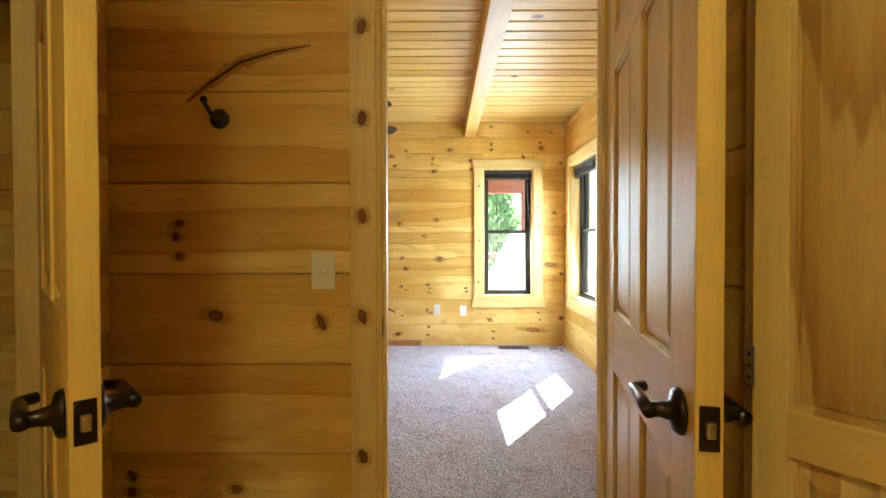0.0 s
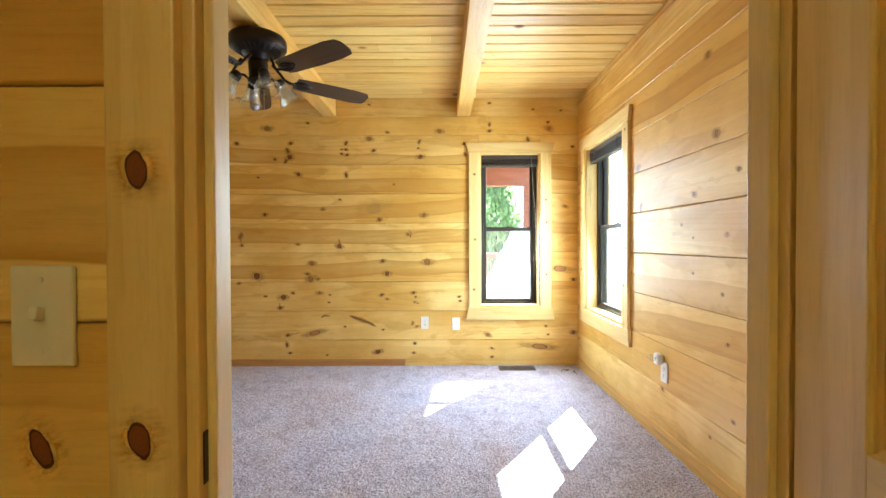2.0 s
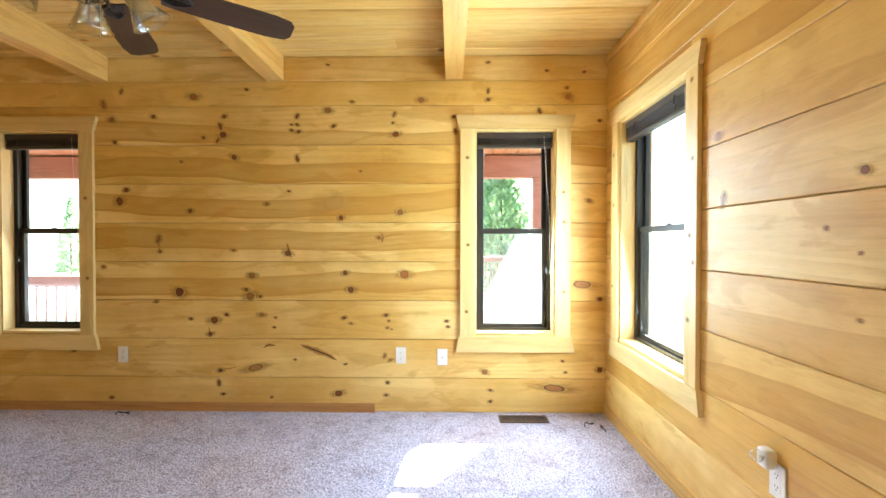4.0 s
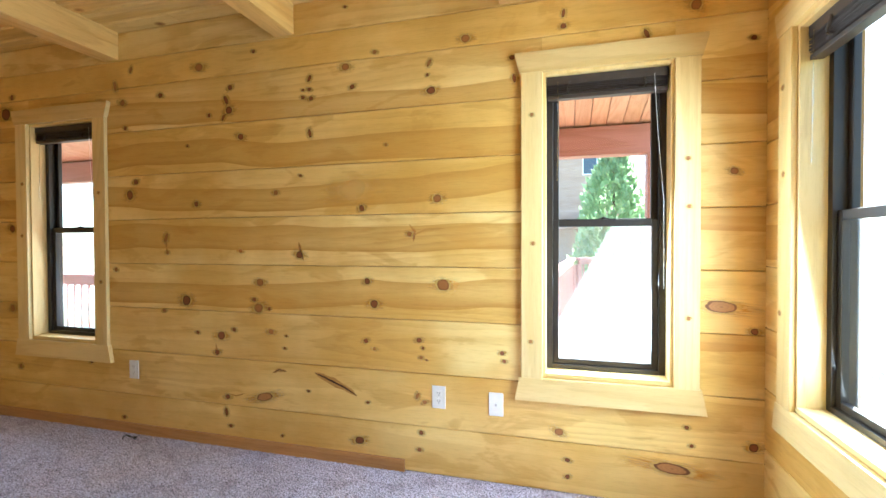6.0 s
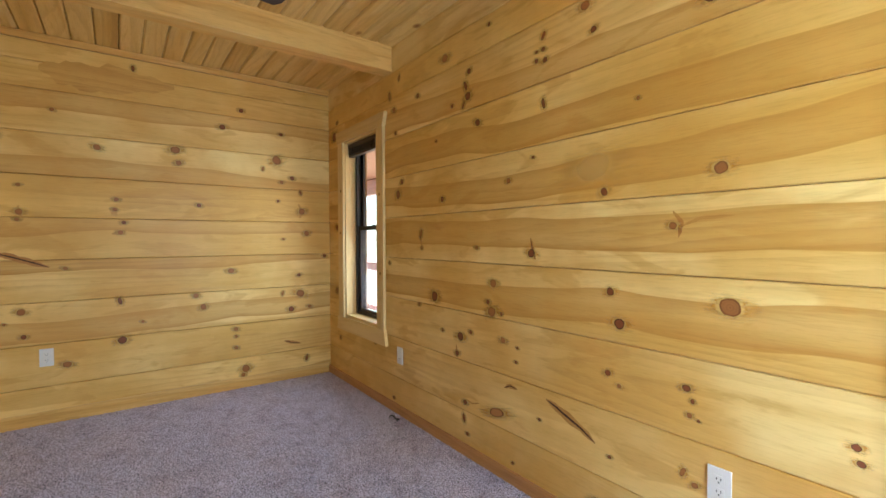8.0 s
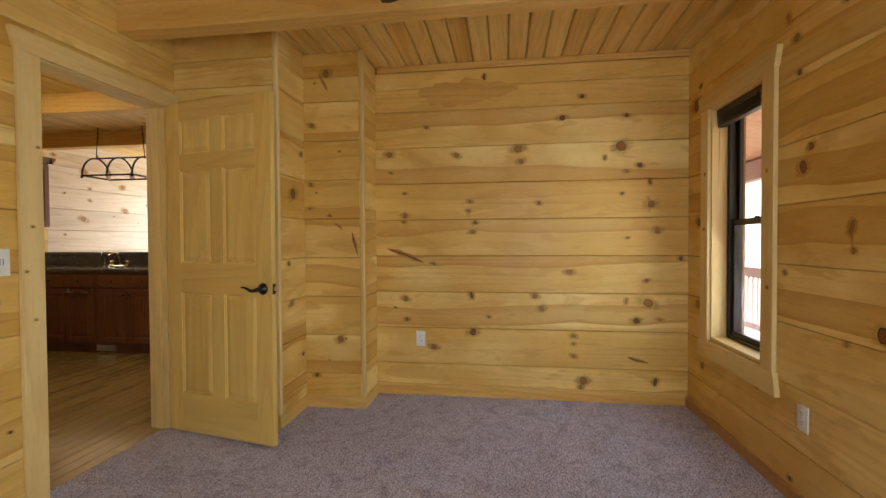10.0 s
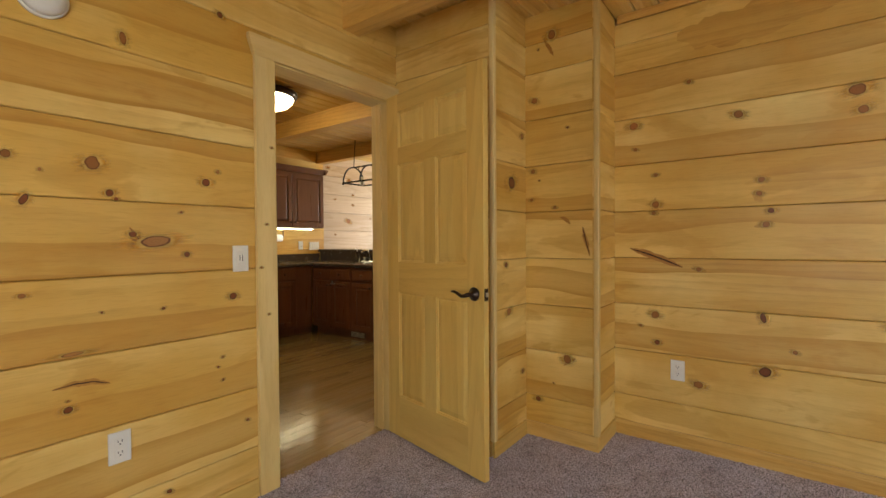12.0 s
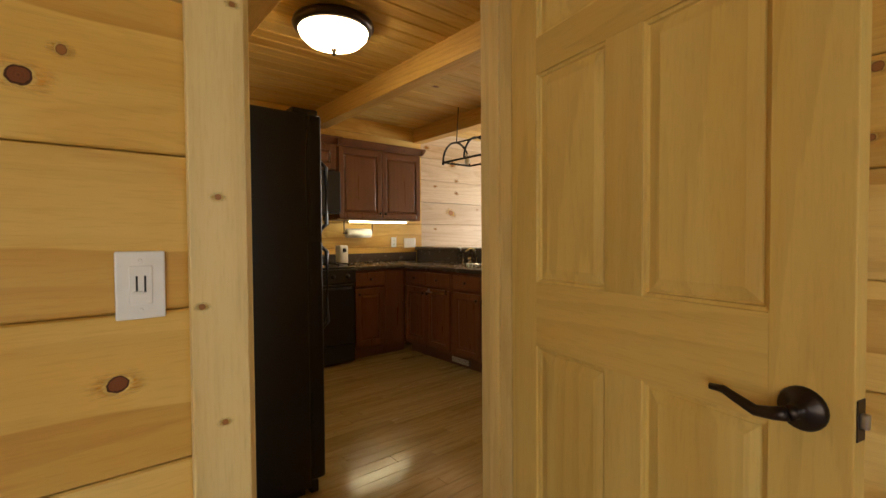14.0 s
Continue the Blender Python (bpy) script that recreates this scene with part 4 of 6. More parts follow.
def two_panel_door(name, label, width, height, m):
    """A narrow folding closet door of single flat panels between its rails. Local x runs from the hinges."""
    d = thing(name, label, "door", m, kind="structure")
    t, st = 0.015, 0.052
    zs = [(0.0, 0.16), (0.785, 0.865), (1.585, 1.67), (1.93, height)]
    for x0, x1 in ((0, st), (width - st, width)):
        part("stile", box((x0, -t, 0), (x1, t, height), 0.0025), PINE_DOOR, d)
    for z0, z1 in zs:
        part("rail", box((st - 0.001, -t + 0.0004, z0 + 0.0005), (width - st + 0.001, t - 0.0004, z1 - 0.0005), 0.0015), PINE_RAIL, d)
    for (a, z0), (z1, b) in zip(zs, zs[1:]):
        part("panel", raised_panel(st - 0.002, width - st + 0.002, z0 - 0.002, z1 + 0.002, t), PINE_FLAT, d)
    for z in (0.22, 0.93, 1.80):
        hg = part("hinge", box((-0.012, -t - 0.006, z - 0.035), (0.006, -t - 0.001, z + 0.035), 0.001), STEEL, d, "satin steel hinge leaf")
        for k in (-0.02, 0.0, 0.02):
            part("screw", lathe([(0.003, 0), (0.002, 0.001)], 8, None, pose(-0.003, -t - 0.006, z + k, 90)), LEVER, hg)
    return d


two_panel_door("door_4", "pine closet door standing ajar", 0.62, 2.025, pose(1.272, 1.085, 0.012, 0, 0, -52))


def doorway(span, z1, y_room, y_hall, room_left=True, room_right=True, hall_casing=True):
    """Jambs, stops and casing of a doorway in the south wall."""
    x0, x1 = span
    tg = dict(material=PINE_UP, category="door frame")
    trim_piece("door_jamb", (x0, y_hall - 0.004, 0), (x0 + 0.018, y_room + 0.004, z1 - 0.018), label="pine door jamb", **tg)
    trim_piece("door_jamb", (x1 - 0.018, y_hall - 0.004, 0), (x1, y_room + 0.004, z1 - 0.018), label="pine door jamb", **tg)
    trim_piece("door_jamb", (x0, y_hall - 0.004, z1 - 0.018), (x1, y_room + 0.004, z1), PINE_ACROSS, "pine door head jamb", category="door frame")
    ym = (y_room + y_hall) / 2
    trim_piece("door_stop", (x0 + 0.018, ym - 0.02, 0), (x0 + 0.030, ym + 0.02, z1 - 0.018), label="pine door stop", **tg)
    trim_piece("door_stop", (x1 - 0.030, ym - 0.02, 0), (x1 - 0.018, ym + 0.02, z1 - 0.018), label="pine door stop", **tg)
    cw = 0.095
    if room_left:
        trim_piece("casing", (x1 - 0.004, y_room + 0.0015, 0), (x1 + cw, y_room + 0.022, z1 - 0.012), label="pine door casing", **tg)
    if room_right:
        trim_piece("casing", (x0 - cw, y_room + 0.0015, 0), (x0 + 0.004, y_room + 0.022, z1 - 0.012), label="pine door casing", **tg)
    lx = x0 - cw - 0.02 if room_right else x0 - 0.073
    hd = new("head_casing", mesh_of("head_casing", prism([(lx, z1 - 0.013), (x1 + cw + 0.003, z1 - 0.013), (x1 + cw + 0.028, z1 + 0.060), (x1 + cw + 0.028, z1 + 0.082), (lx, z1 + 0.082)], y_room + 0.0015, y_room + 0.026), PINE_ACROSS))
    tagged(hd, "pine door head casing with a slanted ear", "door frame", kind="structure")
    if hall_casing:
        for a in (x0 - 0.074, x1 - 0.004):
            trim_piece("casing", (a, y_hall - 0.022, 0), (a + 0.078, y_hall - 0.0015, z1 - 0.012), label="knotty pine door casing", **tg)
        trim_piece("casing", (x0 - cw - 0.02, y_hall - 0.024, z1 - 0.012), (x1 + cw + 0.02, y_hall - 0.0015, z1 + 0.085), PINE_ACROSS, "pine door head casing", category="door frame")


doorway(LEAF1[:2], LEAF1[3], S1, HALL)
doorway(LEAF2[:2], LEAF2[3], S, BACK, room_right=False)
strike = new("strike_plate", mesh_of("strike_plate", box((0, 0, 0), (0.003, 0.030, 0.062), 0.001), LEVER))
strike.location = (LEAF1[0] + 0.0165, HALL + 0.004, 0.875)
tagged(strike, "bronze strike plate on the door jamb", "strike plate")


# ---- dim hall on the near side of the doorway ----
def panel_wall(name, face, u0, u1, z1, holes, label, thick=0.12, levels=None, material=None):
    w = openings_wall(name, face, u0, u1, z1, thick, holes, label)
    planks(w, face, u0, u1, min(z1, CEIL), holes, levels, material)
    return w


panel_wall("wall_hall_west", face_frame(-0.30, 0, -90), -1.63, 0.9, CEIL, [(-1.44, -0.72, 0, 2.045)], "pine board wall of the dim hall", 0.066)
panel_wall("wall_hall_east", face_frame(1.295, 0, 90), -0.9, 1.63, CEIL, [(0.42, 1.09, 0, 2.045)], "pine board wall of the dim hall")
panel_wall("wall_hall_south", face_frame(0, -0.9, 0), -0.45, 1.5, CEIL, [], "pine board wall of the dim hall")
wall_core("wall_linen_closet", [((1.48, 0.2, 0), (2.2, 0.26, CEIL)), ((2.14, 0.26, 0), (2.2, 1.64, CEIL))], "plain inside of the linen closet")
floor_slab("floor_hall", (-0.42, -1.0, -0.10), (2.2, 1.675, 0.0), OAK, "varnished strip floor of the hall")
board_ceiling("ceiling_hall", -0.45, 2.2, -1.0, HALL - 0.002, CEIL, 0.128, "pine board ceiling of the hall")
for y in (1.088, 0.38):
    trim_piece("casing", (1.274, y - 0.01, 0), (1.2935, y + 0.03, 2.05), PINE_UP, "pine door casing", category="door frame")
trim_piece("casing", (-0.298, 1.435, 0), (-0.276, 1.53, 2.05), PINE_UP, "knotty pine door casing", category="door frame")
trim_piece("casing", (-0.298, 0.63, 0), (-0.276, 0.725, 2.05), PINE_UP, "knotty pine door casing", category="door frame")
trim_piece("casing", (-0.298, 0.63, 2.04), (-0.276, 1.53, 2.13), PINE_ACROSS, "pine door head casing", category="door frame")
trim_piece("door_jamb", (-0.392, 1.425, 0), (-0.2985, 1.4385, 2.045), PINE_UP, "pine door jamb", category="door frame")
trim_piece("door_jamb", (-0.392, 0.7215, 0), (-0.2985, 0.735, 2.045), PINE_UP, "pine door jamb", category="door frame")


def robe_hook(x, z):
    h = thing("robe_hook", "dark bronze robe hook screwed to the boards", "hook", pose(x, HALL, z, 0, 0, 180))
    part("rose", lathe([(0.030, 0), (0.030, 0.004), (0.026, 0.008), (0.012, 0.012)], 24, None, pose(0, 0.0, 0, -90)), LEVER, h, smooth=True)
    part("hook_arm", tube([(0, 0.008, 0), (0, 0.030, -0.004), (0.004, 0.046, 0.006), (0.014, 0.052, 0.026), (0.022, 0.048, 0.040)], 0.0075, 10, None, 0.006), LEVER, h, smooth=True)
    part("ball_end", lathe([(0.001, -0.011), (0.008, -0.008), (0.011, 0), (0.008, 0.008), (0.001, 0.011)], 14, None, pose(0.023, 0.048, 0.044)), LEVER, h, smooth=True)
    return h


robe_hook(0.036, 1.535)


# ---- plates on the walls ----
def switch_plate(face, u, z, material, kind="toggle"):
    p = thing("light_switch", {"toggle": "ivory single toggle switch plate on the boards", "slider": "white double slider fan and light switch plate"}[kind], "light switch", face @ pose(u, 0, z))
    part("plate", box((-0.036, 0.0005, -0.058), (0.036, 0.0075, 0.058), 0.0035), material, p)
    if kind == "toggle":
        part("toggle", box((-0.005, 0.006, -0.009), (0.005, 0.020, 0.006), 0.002), material, p, m=pose(0, 0, 0.002, 14))
        part("toggle_slot", box((-0.0065, 0.0072, -0.013), (0.0065, 0.0080, 0.013), 0.0), material, p)
    else:
        part("insert", box((-0.0165, 0.0065, -0.033), (0.0165, 0.0100, 0.033), 0.001), material, p)
        for x in (-0.006, 0.006):
            part("slider_slot", box((x - 0.0015, 0.0099, -0.012), (x + 0.0015, 0.0105, 0.016), 0), SLOT, p, "dark slider slot")
        part("slider", box((-0.003, 0.0098, -0.016), (0.011, 0.0150, -0.010), 0.001), material, p)
    for z1 in (-0.042, 0.042):
        part("screw", lathe([(0.0032, 0), (0.0026, 0.0012)], 10, None, pose(0, 0.0074, z1, -90)), material, p)
    return p


def outlet(face, u, z, seed=0):
    o = thing("wall_outlet", "white duplex outlet plate on the boards", "outlet", face @ pose(u, 0, z), "wall outlets")
    part("plate", box((-0.036, 0.0005, -0.058), (0.036, 0.0070, 0.058), 0.0035), PLATE, o)
    for zc in (-0.020, 0.020):
        r = part("receptacle", box((-0.0165, 0.0065, zc - 0.014), (0.0165, 0.0088, zc + 0.014), 0.004), PLATE, o)
        for x, hgt in ((-0.0062, 0.0045), (0.0062, 0.0036)):
            part("slot", box((x - 0.0011, 0.0087, zc + 0.003 - hgt), (x + 0.0011, 0.0093, zc + 0.003 + hgt)), SLOT, r)
        part("slot", lathe([(0.0026, 0), (0.0026, 0.0006)], 10, None, pose(0, 0.0087, zc - 0.008, -90)), SLOT, r)
    part("screw", lathe([(0.0032, 0), (0.0026, 0.0012)], 10, None, pose(0, 0.0069, 0, -90)), PLATE, o)
    return o


def cable_plate(face, u, z):
    o = thing("cable_plate", "white wall plate with a cable jack", "wall plate", face @ pose(u, 0, z))
    part("plate", box((-0.036, 0.0005, -0.058), (0.036, 0.0070, 0.058), 0.0035), PLATE, o)
    part("jack", lathe([(0.0055, 0), (0.0055, 0.010), (0.003, 0.010)], 12, None, pose(0, 0.0068, 0, -90)), STEEL, o, "small metal jack", smooth=True)
    for z1 in (-0.042, 0.042):
        part("screw", lathe([(0.0032, 0), (0.0026, 0.0012)], 10, None, pose(0, 0.0069, z1, -90)), PLATE, o)
    return o


switch_plate(FACES["hall"], -0.348, 1.076, IVORY)
switch_plate(FACES["south"], -0.855, 1.105, PLATE, "slider")
outlet(FACES["south"], -0.385, 0.43)
outlet(FACES["north"], 1.372, 0.402)
outlet(FACES["north"], -0.626, 0.405)
cable_plate(FACES["north"], -0.920, 0.395)
outlet(FACES["west"], -3.397, 0.434)
outlet(FACES["east"], 3.665, 0.415)


def air_freshener(face, u, z):
    a = thing("air_freshener", "white plug-in air freshener with a clear dial", "air freshener", face @ pose(u, 0, z))
    part("case", box((-0.027, 0.0095, -0.030), (0.027, 0.050, 0.034), 0.014, segments=3), PLATE, a, smooth=True)
    part("refill", lathe([(0.019, 0.0), (0.021, 0.012), (0.015, 0.030), (0.009, 0.036)], 18, None, pose(0, 0.052, 0.006, -70)), SHADE_GLASS, a, "clear plastic refill", smooth=True)
    return a


air_freshener(FACES["east"], 3.68, 0.485)


def smoke_detector(face, u, z):
    s = thing("smoke_detector", "round white smoke detector high on the wall", "smoke detector", face @ pose(u, 0, z))
    part("base", lathe([(0.070, 0), (0.070, 0.012), (0.066, 0.014)], 32, None, pose(0, 0.0005, 0, -90)), PLATE, s, smooth=True)
    part("cover", lathe([(0.064, 0.014), (0.060, 0.030), (0.040, 0.040), (0.001, 0.041)], 32, None, pose(0, 0.0005, 0, -90)), PLATE, s, smooth=True)
    part("test_button", lathe([(0.010, 0.040), (0.009, 0.044), (0.001, 0.0445)], 16, None, pose(0.012, 0.0005, 0, -90)), IVORY, s, smooth=True)
    return s


smoke_detector(FACES["south"], -0.195, 1.985)


def floor_register(x, y, turn):
    v = thing("floor_register", "brown metal floor register set in the carpet", "floor vent", pose(x, y, 0.0, 0, 0, turn))
    part("tray", box((-0.150, -0.048, -0.006), (0.150, 0.048, 0.0045)), SLOT, v, "dark duct under the slats")
    for lo, hi in (((-0.165, -0.060, 0), (0.165, -0.044, 0.010)), ((-0.165, 0.044, 0), (0.165, 0.060, 0.010)), ((-0.165, -0.044, 0), (-0.147, 0.044, 0.010)), ((0.147, -0.044, 0), (0.165, 0.044, 0.010))):
        part("frame", box(lo, hi, 0.003), VENT, v)
    part("frame", box((-0.147, -0.003, 0.002), (0.147, 0.003, 0.009), 0.001), VENT, v)
    for i in range(24):
        x0 = -0.142 + 0.284 * i / 23
        part("slat", box((-0.0028, -0.044, -0.0022), (0.0028, 0.044, 0.0022), 0.001, segments=1), VENT, v, m=pose(x0, 0, 0.006, 0, 25, 0))
    return v


floor_register(1.475, 5.205, 0)


def coax_end(x, y, turn, seed):
    c = thing("cable_end", "short black cable end poking out of the carpet", "cable", pose(x, y, 0.0, 0, 0, turn))
    rng = random.Random(seed)
    pts = [(0, 0, -0.004), (0.004, 0.006, 0.014), (0.020, 0.012 + rng.uniform(0, 0.01), 0.020), (0.044, 0.010, 0.010), (0.062, rng.uniform(-0.01, 0.01), 0.007)]
    part("cord", tube(pts, 0.0035, 8), BLACK_MATT, c, smooth=True)
    part("plug", tube([pts[-1], (0.080, pts[-1][1], 0.007)], 0.0065, 8), BLACK_MATT, c, smooth=True)
    return c


coax_end(-1.36, 5.23, 20, 1)
coax_end(-1.28, 5.25, 160, 2)
coax_end(1.86, 5.10, 30, 3)
coax_end(1.97, 5.02, 100, 4)


# ---- ceiling fan ----
DROP = 0.085


def ceiling_fan(x, y, top):
    f = thing("ceiling_fan", "oil-rubbed bronze five-blade ceiling fan with glass shades", "ceiling fan", pose(x, y, top - DROP))
    part("canopy", lathe([(0.068, DROP), (0.075, DROP - 0.008), (0.066, DROP - 0.020), (0.050, DROP - 0.030), (0.050, 0.040)], 32), FAN_BLACK, f, smooth=True)
    part("motor", lathe([(0.050, 0.080), (0.118, 0.074), (0.146, 0.062), (0.156, 0.048), (0.157, 0.012), (0.151, 0.002), (0.150, -0.001), (0.143, -0.002), (0.142, -0.004), (0.084, -0.034), (0.054, -0.040), (0.050, -0.070)], 40), FAN_BLACK, f, smooth=True)
    for i in range(28):
        part("motor_vent", box((0.098, -0.0035, -0.003), (0.142, 0.0035, 0.004), 0.001, segments=1), FAN_BLACK, f, m=pose(0, 0, -0.079, 0, 0, i * 360 / 28) @ pose(0, 0, 0, 0, -27.5, 0))
    part("switch_housing", lathe([(0.050, -0.066), (0.054, -0.085), (0.050, -0.165), (0.058, -0.172), (0.056, -0.190), (0.030, -0.208), (0.012, -0.218), (0.001, -0.220)], 28), FAN_BLACK, f, smooth=True)
    blade = bmesh.new()
    outline = [(0.215, -0.052), (0.26, -0.060), (0.45, -0.068), (0.60, -0.070), (0.670, -0.060), (0.690, -0.036), (0.694, 0.030), (0.678, 0.058), (0.60, 0.070), (0.45, 0.068), (0.26, 0.060), (0.215, 0.052)]
    lo = [blade.verts.new((a, b, -0.003)) for a, b in outline]
    hi = [blade.verts.new((a, b, 0.003)) for a, b in outline]
    blade.faces.new(lo)
    blade.faces.new(hi)
    for i in range(len(lo)):
        j = (i + 1) % len(lo)
        blade.faces.new((lo[i], lo[j], hi[j], hi[i]))
    blade_me = mesh_of("blade", blade, BLADE)
    iron = bmesh.new()
    tube([(0.085, 0, 0.090), (0.115, 0, 0.055), (0.150, 0, 0.008), (0.180, 0, -0.005), (0.215, 0, -0.006)], 0.008, 8, iron)
    for s in (-1, 1):
        tube([(0.195, 0, -0.006), (0.22, 0.026 * s, -0.006), (0.255, 0.032 * s, -0.006), (0.29, 0.020 * s, -0.006), (0.315, 0, -0.006)], 0.0055, 8, iron)
        tube([(0.215, 0, -0.006), (0.24, 0.013 * s, -0.006), (0.275, 0.010 * s, -0.006), (0.30, 0, -0.006)], 0.004, 8, iron)
    iron_me = mesh_of("blade_iron", iron, FAN_BLACK, True)
    for i in range(5):
        b = new("blade", blade_me)
        b.parent = f
        b.matrix_local = pose(0, 0, -0.150, 0, 0, -33 + 72 * i) @ pose(0, 0, 0, -13, 0, 0)
        br = new("blade_iron", iron_me)
        br.parent = b
    shade = bmesh.new()
    prof = [(0.022, 0.0), (0.027, 0.010), (0.030, 0.030), (0.036, 0.050), (0.047, 0.075), (0.056, 0.092)]
    lathe(prof + [(r - 0.003, z) for r, z in reversed(prof)], 48, shade)
    for v in shade.verts:
        k = 1 + 0.022 * math.cos(16 * math.atan2(v.co.y, v.co.x)) * min(1, v.co.z / 0.05)
        v.co.x, v.co.y = v.co.x * k, v.co.y * k
    shade_me = mesh_of("shade", shade, SHADE_GLASS, True)
    bulb = lathe([(0.012, 0.0), (0.013, 0.018), (0.024, 0.040), (0.027, 0.055), (0.022, 0.072), (0.001, 0.080)], 18)
    bulb_me = mesh_of("bulb", bulb, SHADE_GLASS, True)
    holder = lathe([(0.020, -0.022), (0.024, -0.012), (0.026, 0.006), (0.020, 0.008)], 18)
    holder_me = mesh_of("lamp_holder", holder, FAN_BLACK, True)
    for i in range(4):
        a = pose(0, 0, 0.043, 0, 0, 36 + 90 * i)
        arm = part("lamp_arm", tube([(0.045, 0, -0.225), (0.075, 0, -0.205), (0.105, 0, -0.205), (0.120, 0, -0.222)], 0.007, 10), FAN_BLACK, f, smooth=True, m=a)
        at = pose(0.122, 0, -0.222, 0, 180 - 34, 0) @ Matrix.Scale(1.22, 4)
        for nm, me in (("lamp_holder", holder_me), ("shade", shade_me), ("bulb", bulb_me)):
            o = new(nm, me)
            o.parent = arm
            o.matrix_local = at
            if nm == "shade":
                tagged(o, "clear ribbed glass bell shade")
                o.visible_shadow = False
    for dx, ln in ((0.02, 0.16), (-0.02, 0.10)):
        part("pull_chain", tube([(dx, 0.03, -0.20), (dx, 0.031, -0.20 - ln)], 0.0014, 6), STEEL, f)
    return f


ceiling_fan(-0.245, 3.67, 2.349)

# ---- knots in the boards ----
KNOTS_N_TOP = [(-1.37, 2.28, 0.018), (-1.5, 2.19, 0.025), (-0.85, 2.24, 0.032), (-0.47, 2.29, 0.014), (0.28, 2.2, 0.013), (0.77, 2.21, 0.027), (1.24, 2.27, 0.017), (1.24, 2.21, 0.017), (1.8, 2.23, 0.026), (1.79, 2.29, 0.013), (1.6, 2.13, 0.02), (1.65, 2.41, 0.013), (1.24, 2.47, 0.013), (0.11, 2.46, 0.01), (1.91, 2.4, 0.01)]
KNOTS_N_UPPER = [(-1.44, 2.08, 0.022), (-1.14, 2.1, 0.018), (-0.63, 2.1, 0.021), (-0.66, 2.03, 0.025), (-0.64, 1.97, 0.028), (-0.68, 1.93, 0.018), (-0.78, 1.95, 0.014), (-0.11, 2.1, 0.02), (-0.15, 2.04, 0.01), (-0.11, 2.04, 0.014), (-0.15, 2.0, 0.014), (-0.1, 1.99, 0.017), (0.11, 2.14, 0.024), (0.15, 2.03, 0.017), (0.58, 2.11, 0.017), (0.57, 2.05, 0.01), (0.59, 1.97, 0.027), (1.0, 2.09, 0.017), (1.01, 1.99, 0.02), (2.02, 2.06, 0.016)]
KNOTS_N_HIGH = [(-0.56, 1.81, 0.024), (-0.11, 1.8, 0.021), (-0.94, 1.78, 0.01), (-1.42, 1.92, 0.015), (0.34, 1.71, 0.01), (-1.34, 1.58, 0.025), (-1.39, 1.5, 0.033), (-0.88, 1.43, 0.022), (-0.17, 1.57, 0.011), (0.62, 1.42, 0.027), (0.2, 1.38, 0.021), (-0.33, 1.48, 0.018)]
KNOTS_N_MIDDLE = [(-1.11, 1.23, 0.025), (-1.1, 1.14, 0.014), (-0.57, 1.15, 0.014), (-0.18, 1.13, 0.028), (0.47, 1.24, 0.015), (-0.44, 0.97, 0.028), (-0.96, 0.85, 0.04), (-0.48, 0.87, 0.015), (-0.45, 0.81, 0.032), (-0.38, 0.82, 0.014), (0.23, 0.99, 0.021), (0.27, 0.87, 0.031), (0.65, 0.98, 0.038), (2.03, 0.81, 0.02), (-1.51, 1.03, 0.015)]
KNOTS_N_LOW = [(-0.88, 0.66, 0.014), (-0.71, 0.65, 0.032), (-0.74, 0.55, 0.022), (-0.62, 0.69, 0.014), (-0.37, 0.69, 0.021), (-0.27, 0.67, 0.01), (-0.28, 0.6, 0.01), (0.22, 0.67, 0.018), (0.27, 0.63, 0.011), (0.52, 0.69, 0.018), (0.54, 0.65, 0.01), (0.53, 0.6, 0.011), (0.56, 0.59, 0.007), (0.95, 0.65, 0.014), (0.96, 0.61, 0.013), (-1.13, 0.79, 0.014)]
KNOTS_N_LOWER = [(-0.67, 0.29, 0.018), (-0.68, 0.2, 0.022), (0.51, 0.4, 0.017), (0.55, 0.37, 0.014), (1.22, 0.29, 0.024), (1.77, 0.37, 0.013), (2.03, 0.31, 0.023), (1.79, 0.29, 0.01), (-1.73, 0.43, 0.015), (-0.13, 0.37, 0.01), (0.23, 0.34, 0.01)]
KNOTS_N_FLOOR = [(0.18, 0.13, 0.029), (0.53, 0.21, 0.014), (0.52, 0.12, 0.014), (1.26, 0.16, 0.014), (1.26, 0.08, 0.014), (-0.3, 0.1, 0.011), (-0.65, 0.12, 0.014), (-1.46, 0.09, 0.014)]
KNOTS_N_END = [(1.95, 1.5, 0.02), (-2.48, 2.09, 0.05), (-2.45, 0.75, 0.03), (-2.44, 1.3, 0.03), (-2.42, 2.2, 0.02), (-2.38, 0.35, 0.02)]
KNOTS_W_HIGH = [(3.16, 1.85, 0.027), (3.17, 1.71, 0.012), (3.45, 2.05, 0.016), (3.74, 2.28, 0.033), (3.89, 2.41, 0.021), (3.68, 1.83, 0.025), (4.14, 1.89, 0.035), (4.16, 1.77, 0.022), (4.6, 2.23, 0.019), (4.46, 2.08, 0.027), (4.91, 2.08, 0.019), (4.87, 1.86, 0.043), (4.76, 1.78, 0.019), (5.0, 1.72, 0.024), (4.91, 1.68, 0.019), (5.07, 1.6, 0.019), (4.88, 1.52, 0.014), (4.29, 1.46, 0.022), (3.28, 1.55, 0.015)]
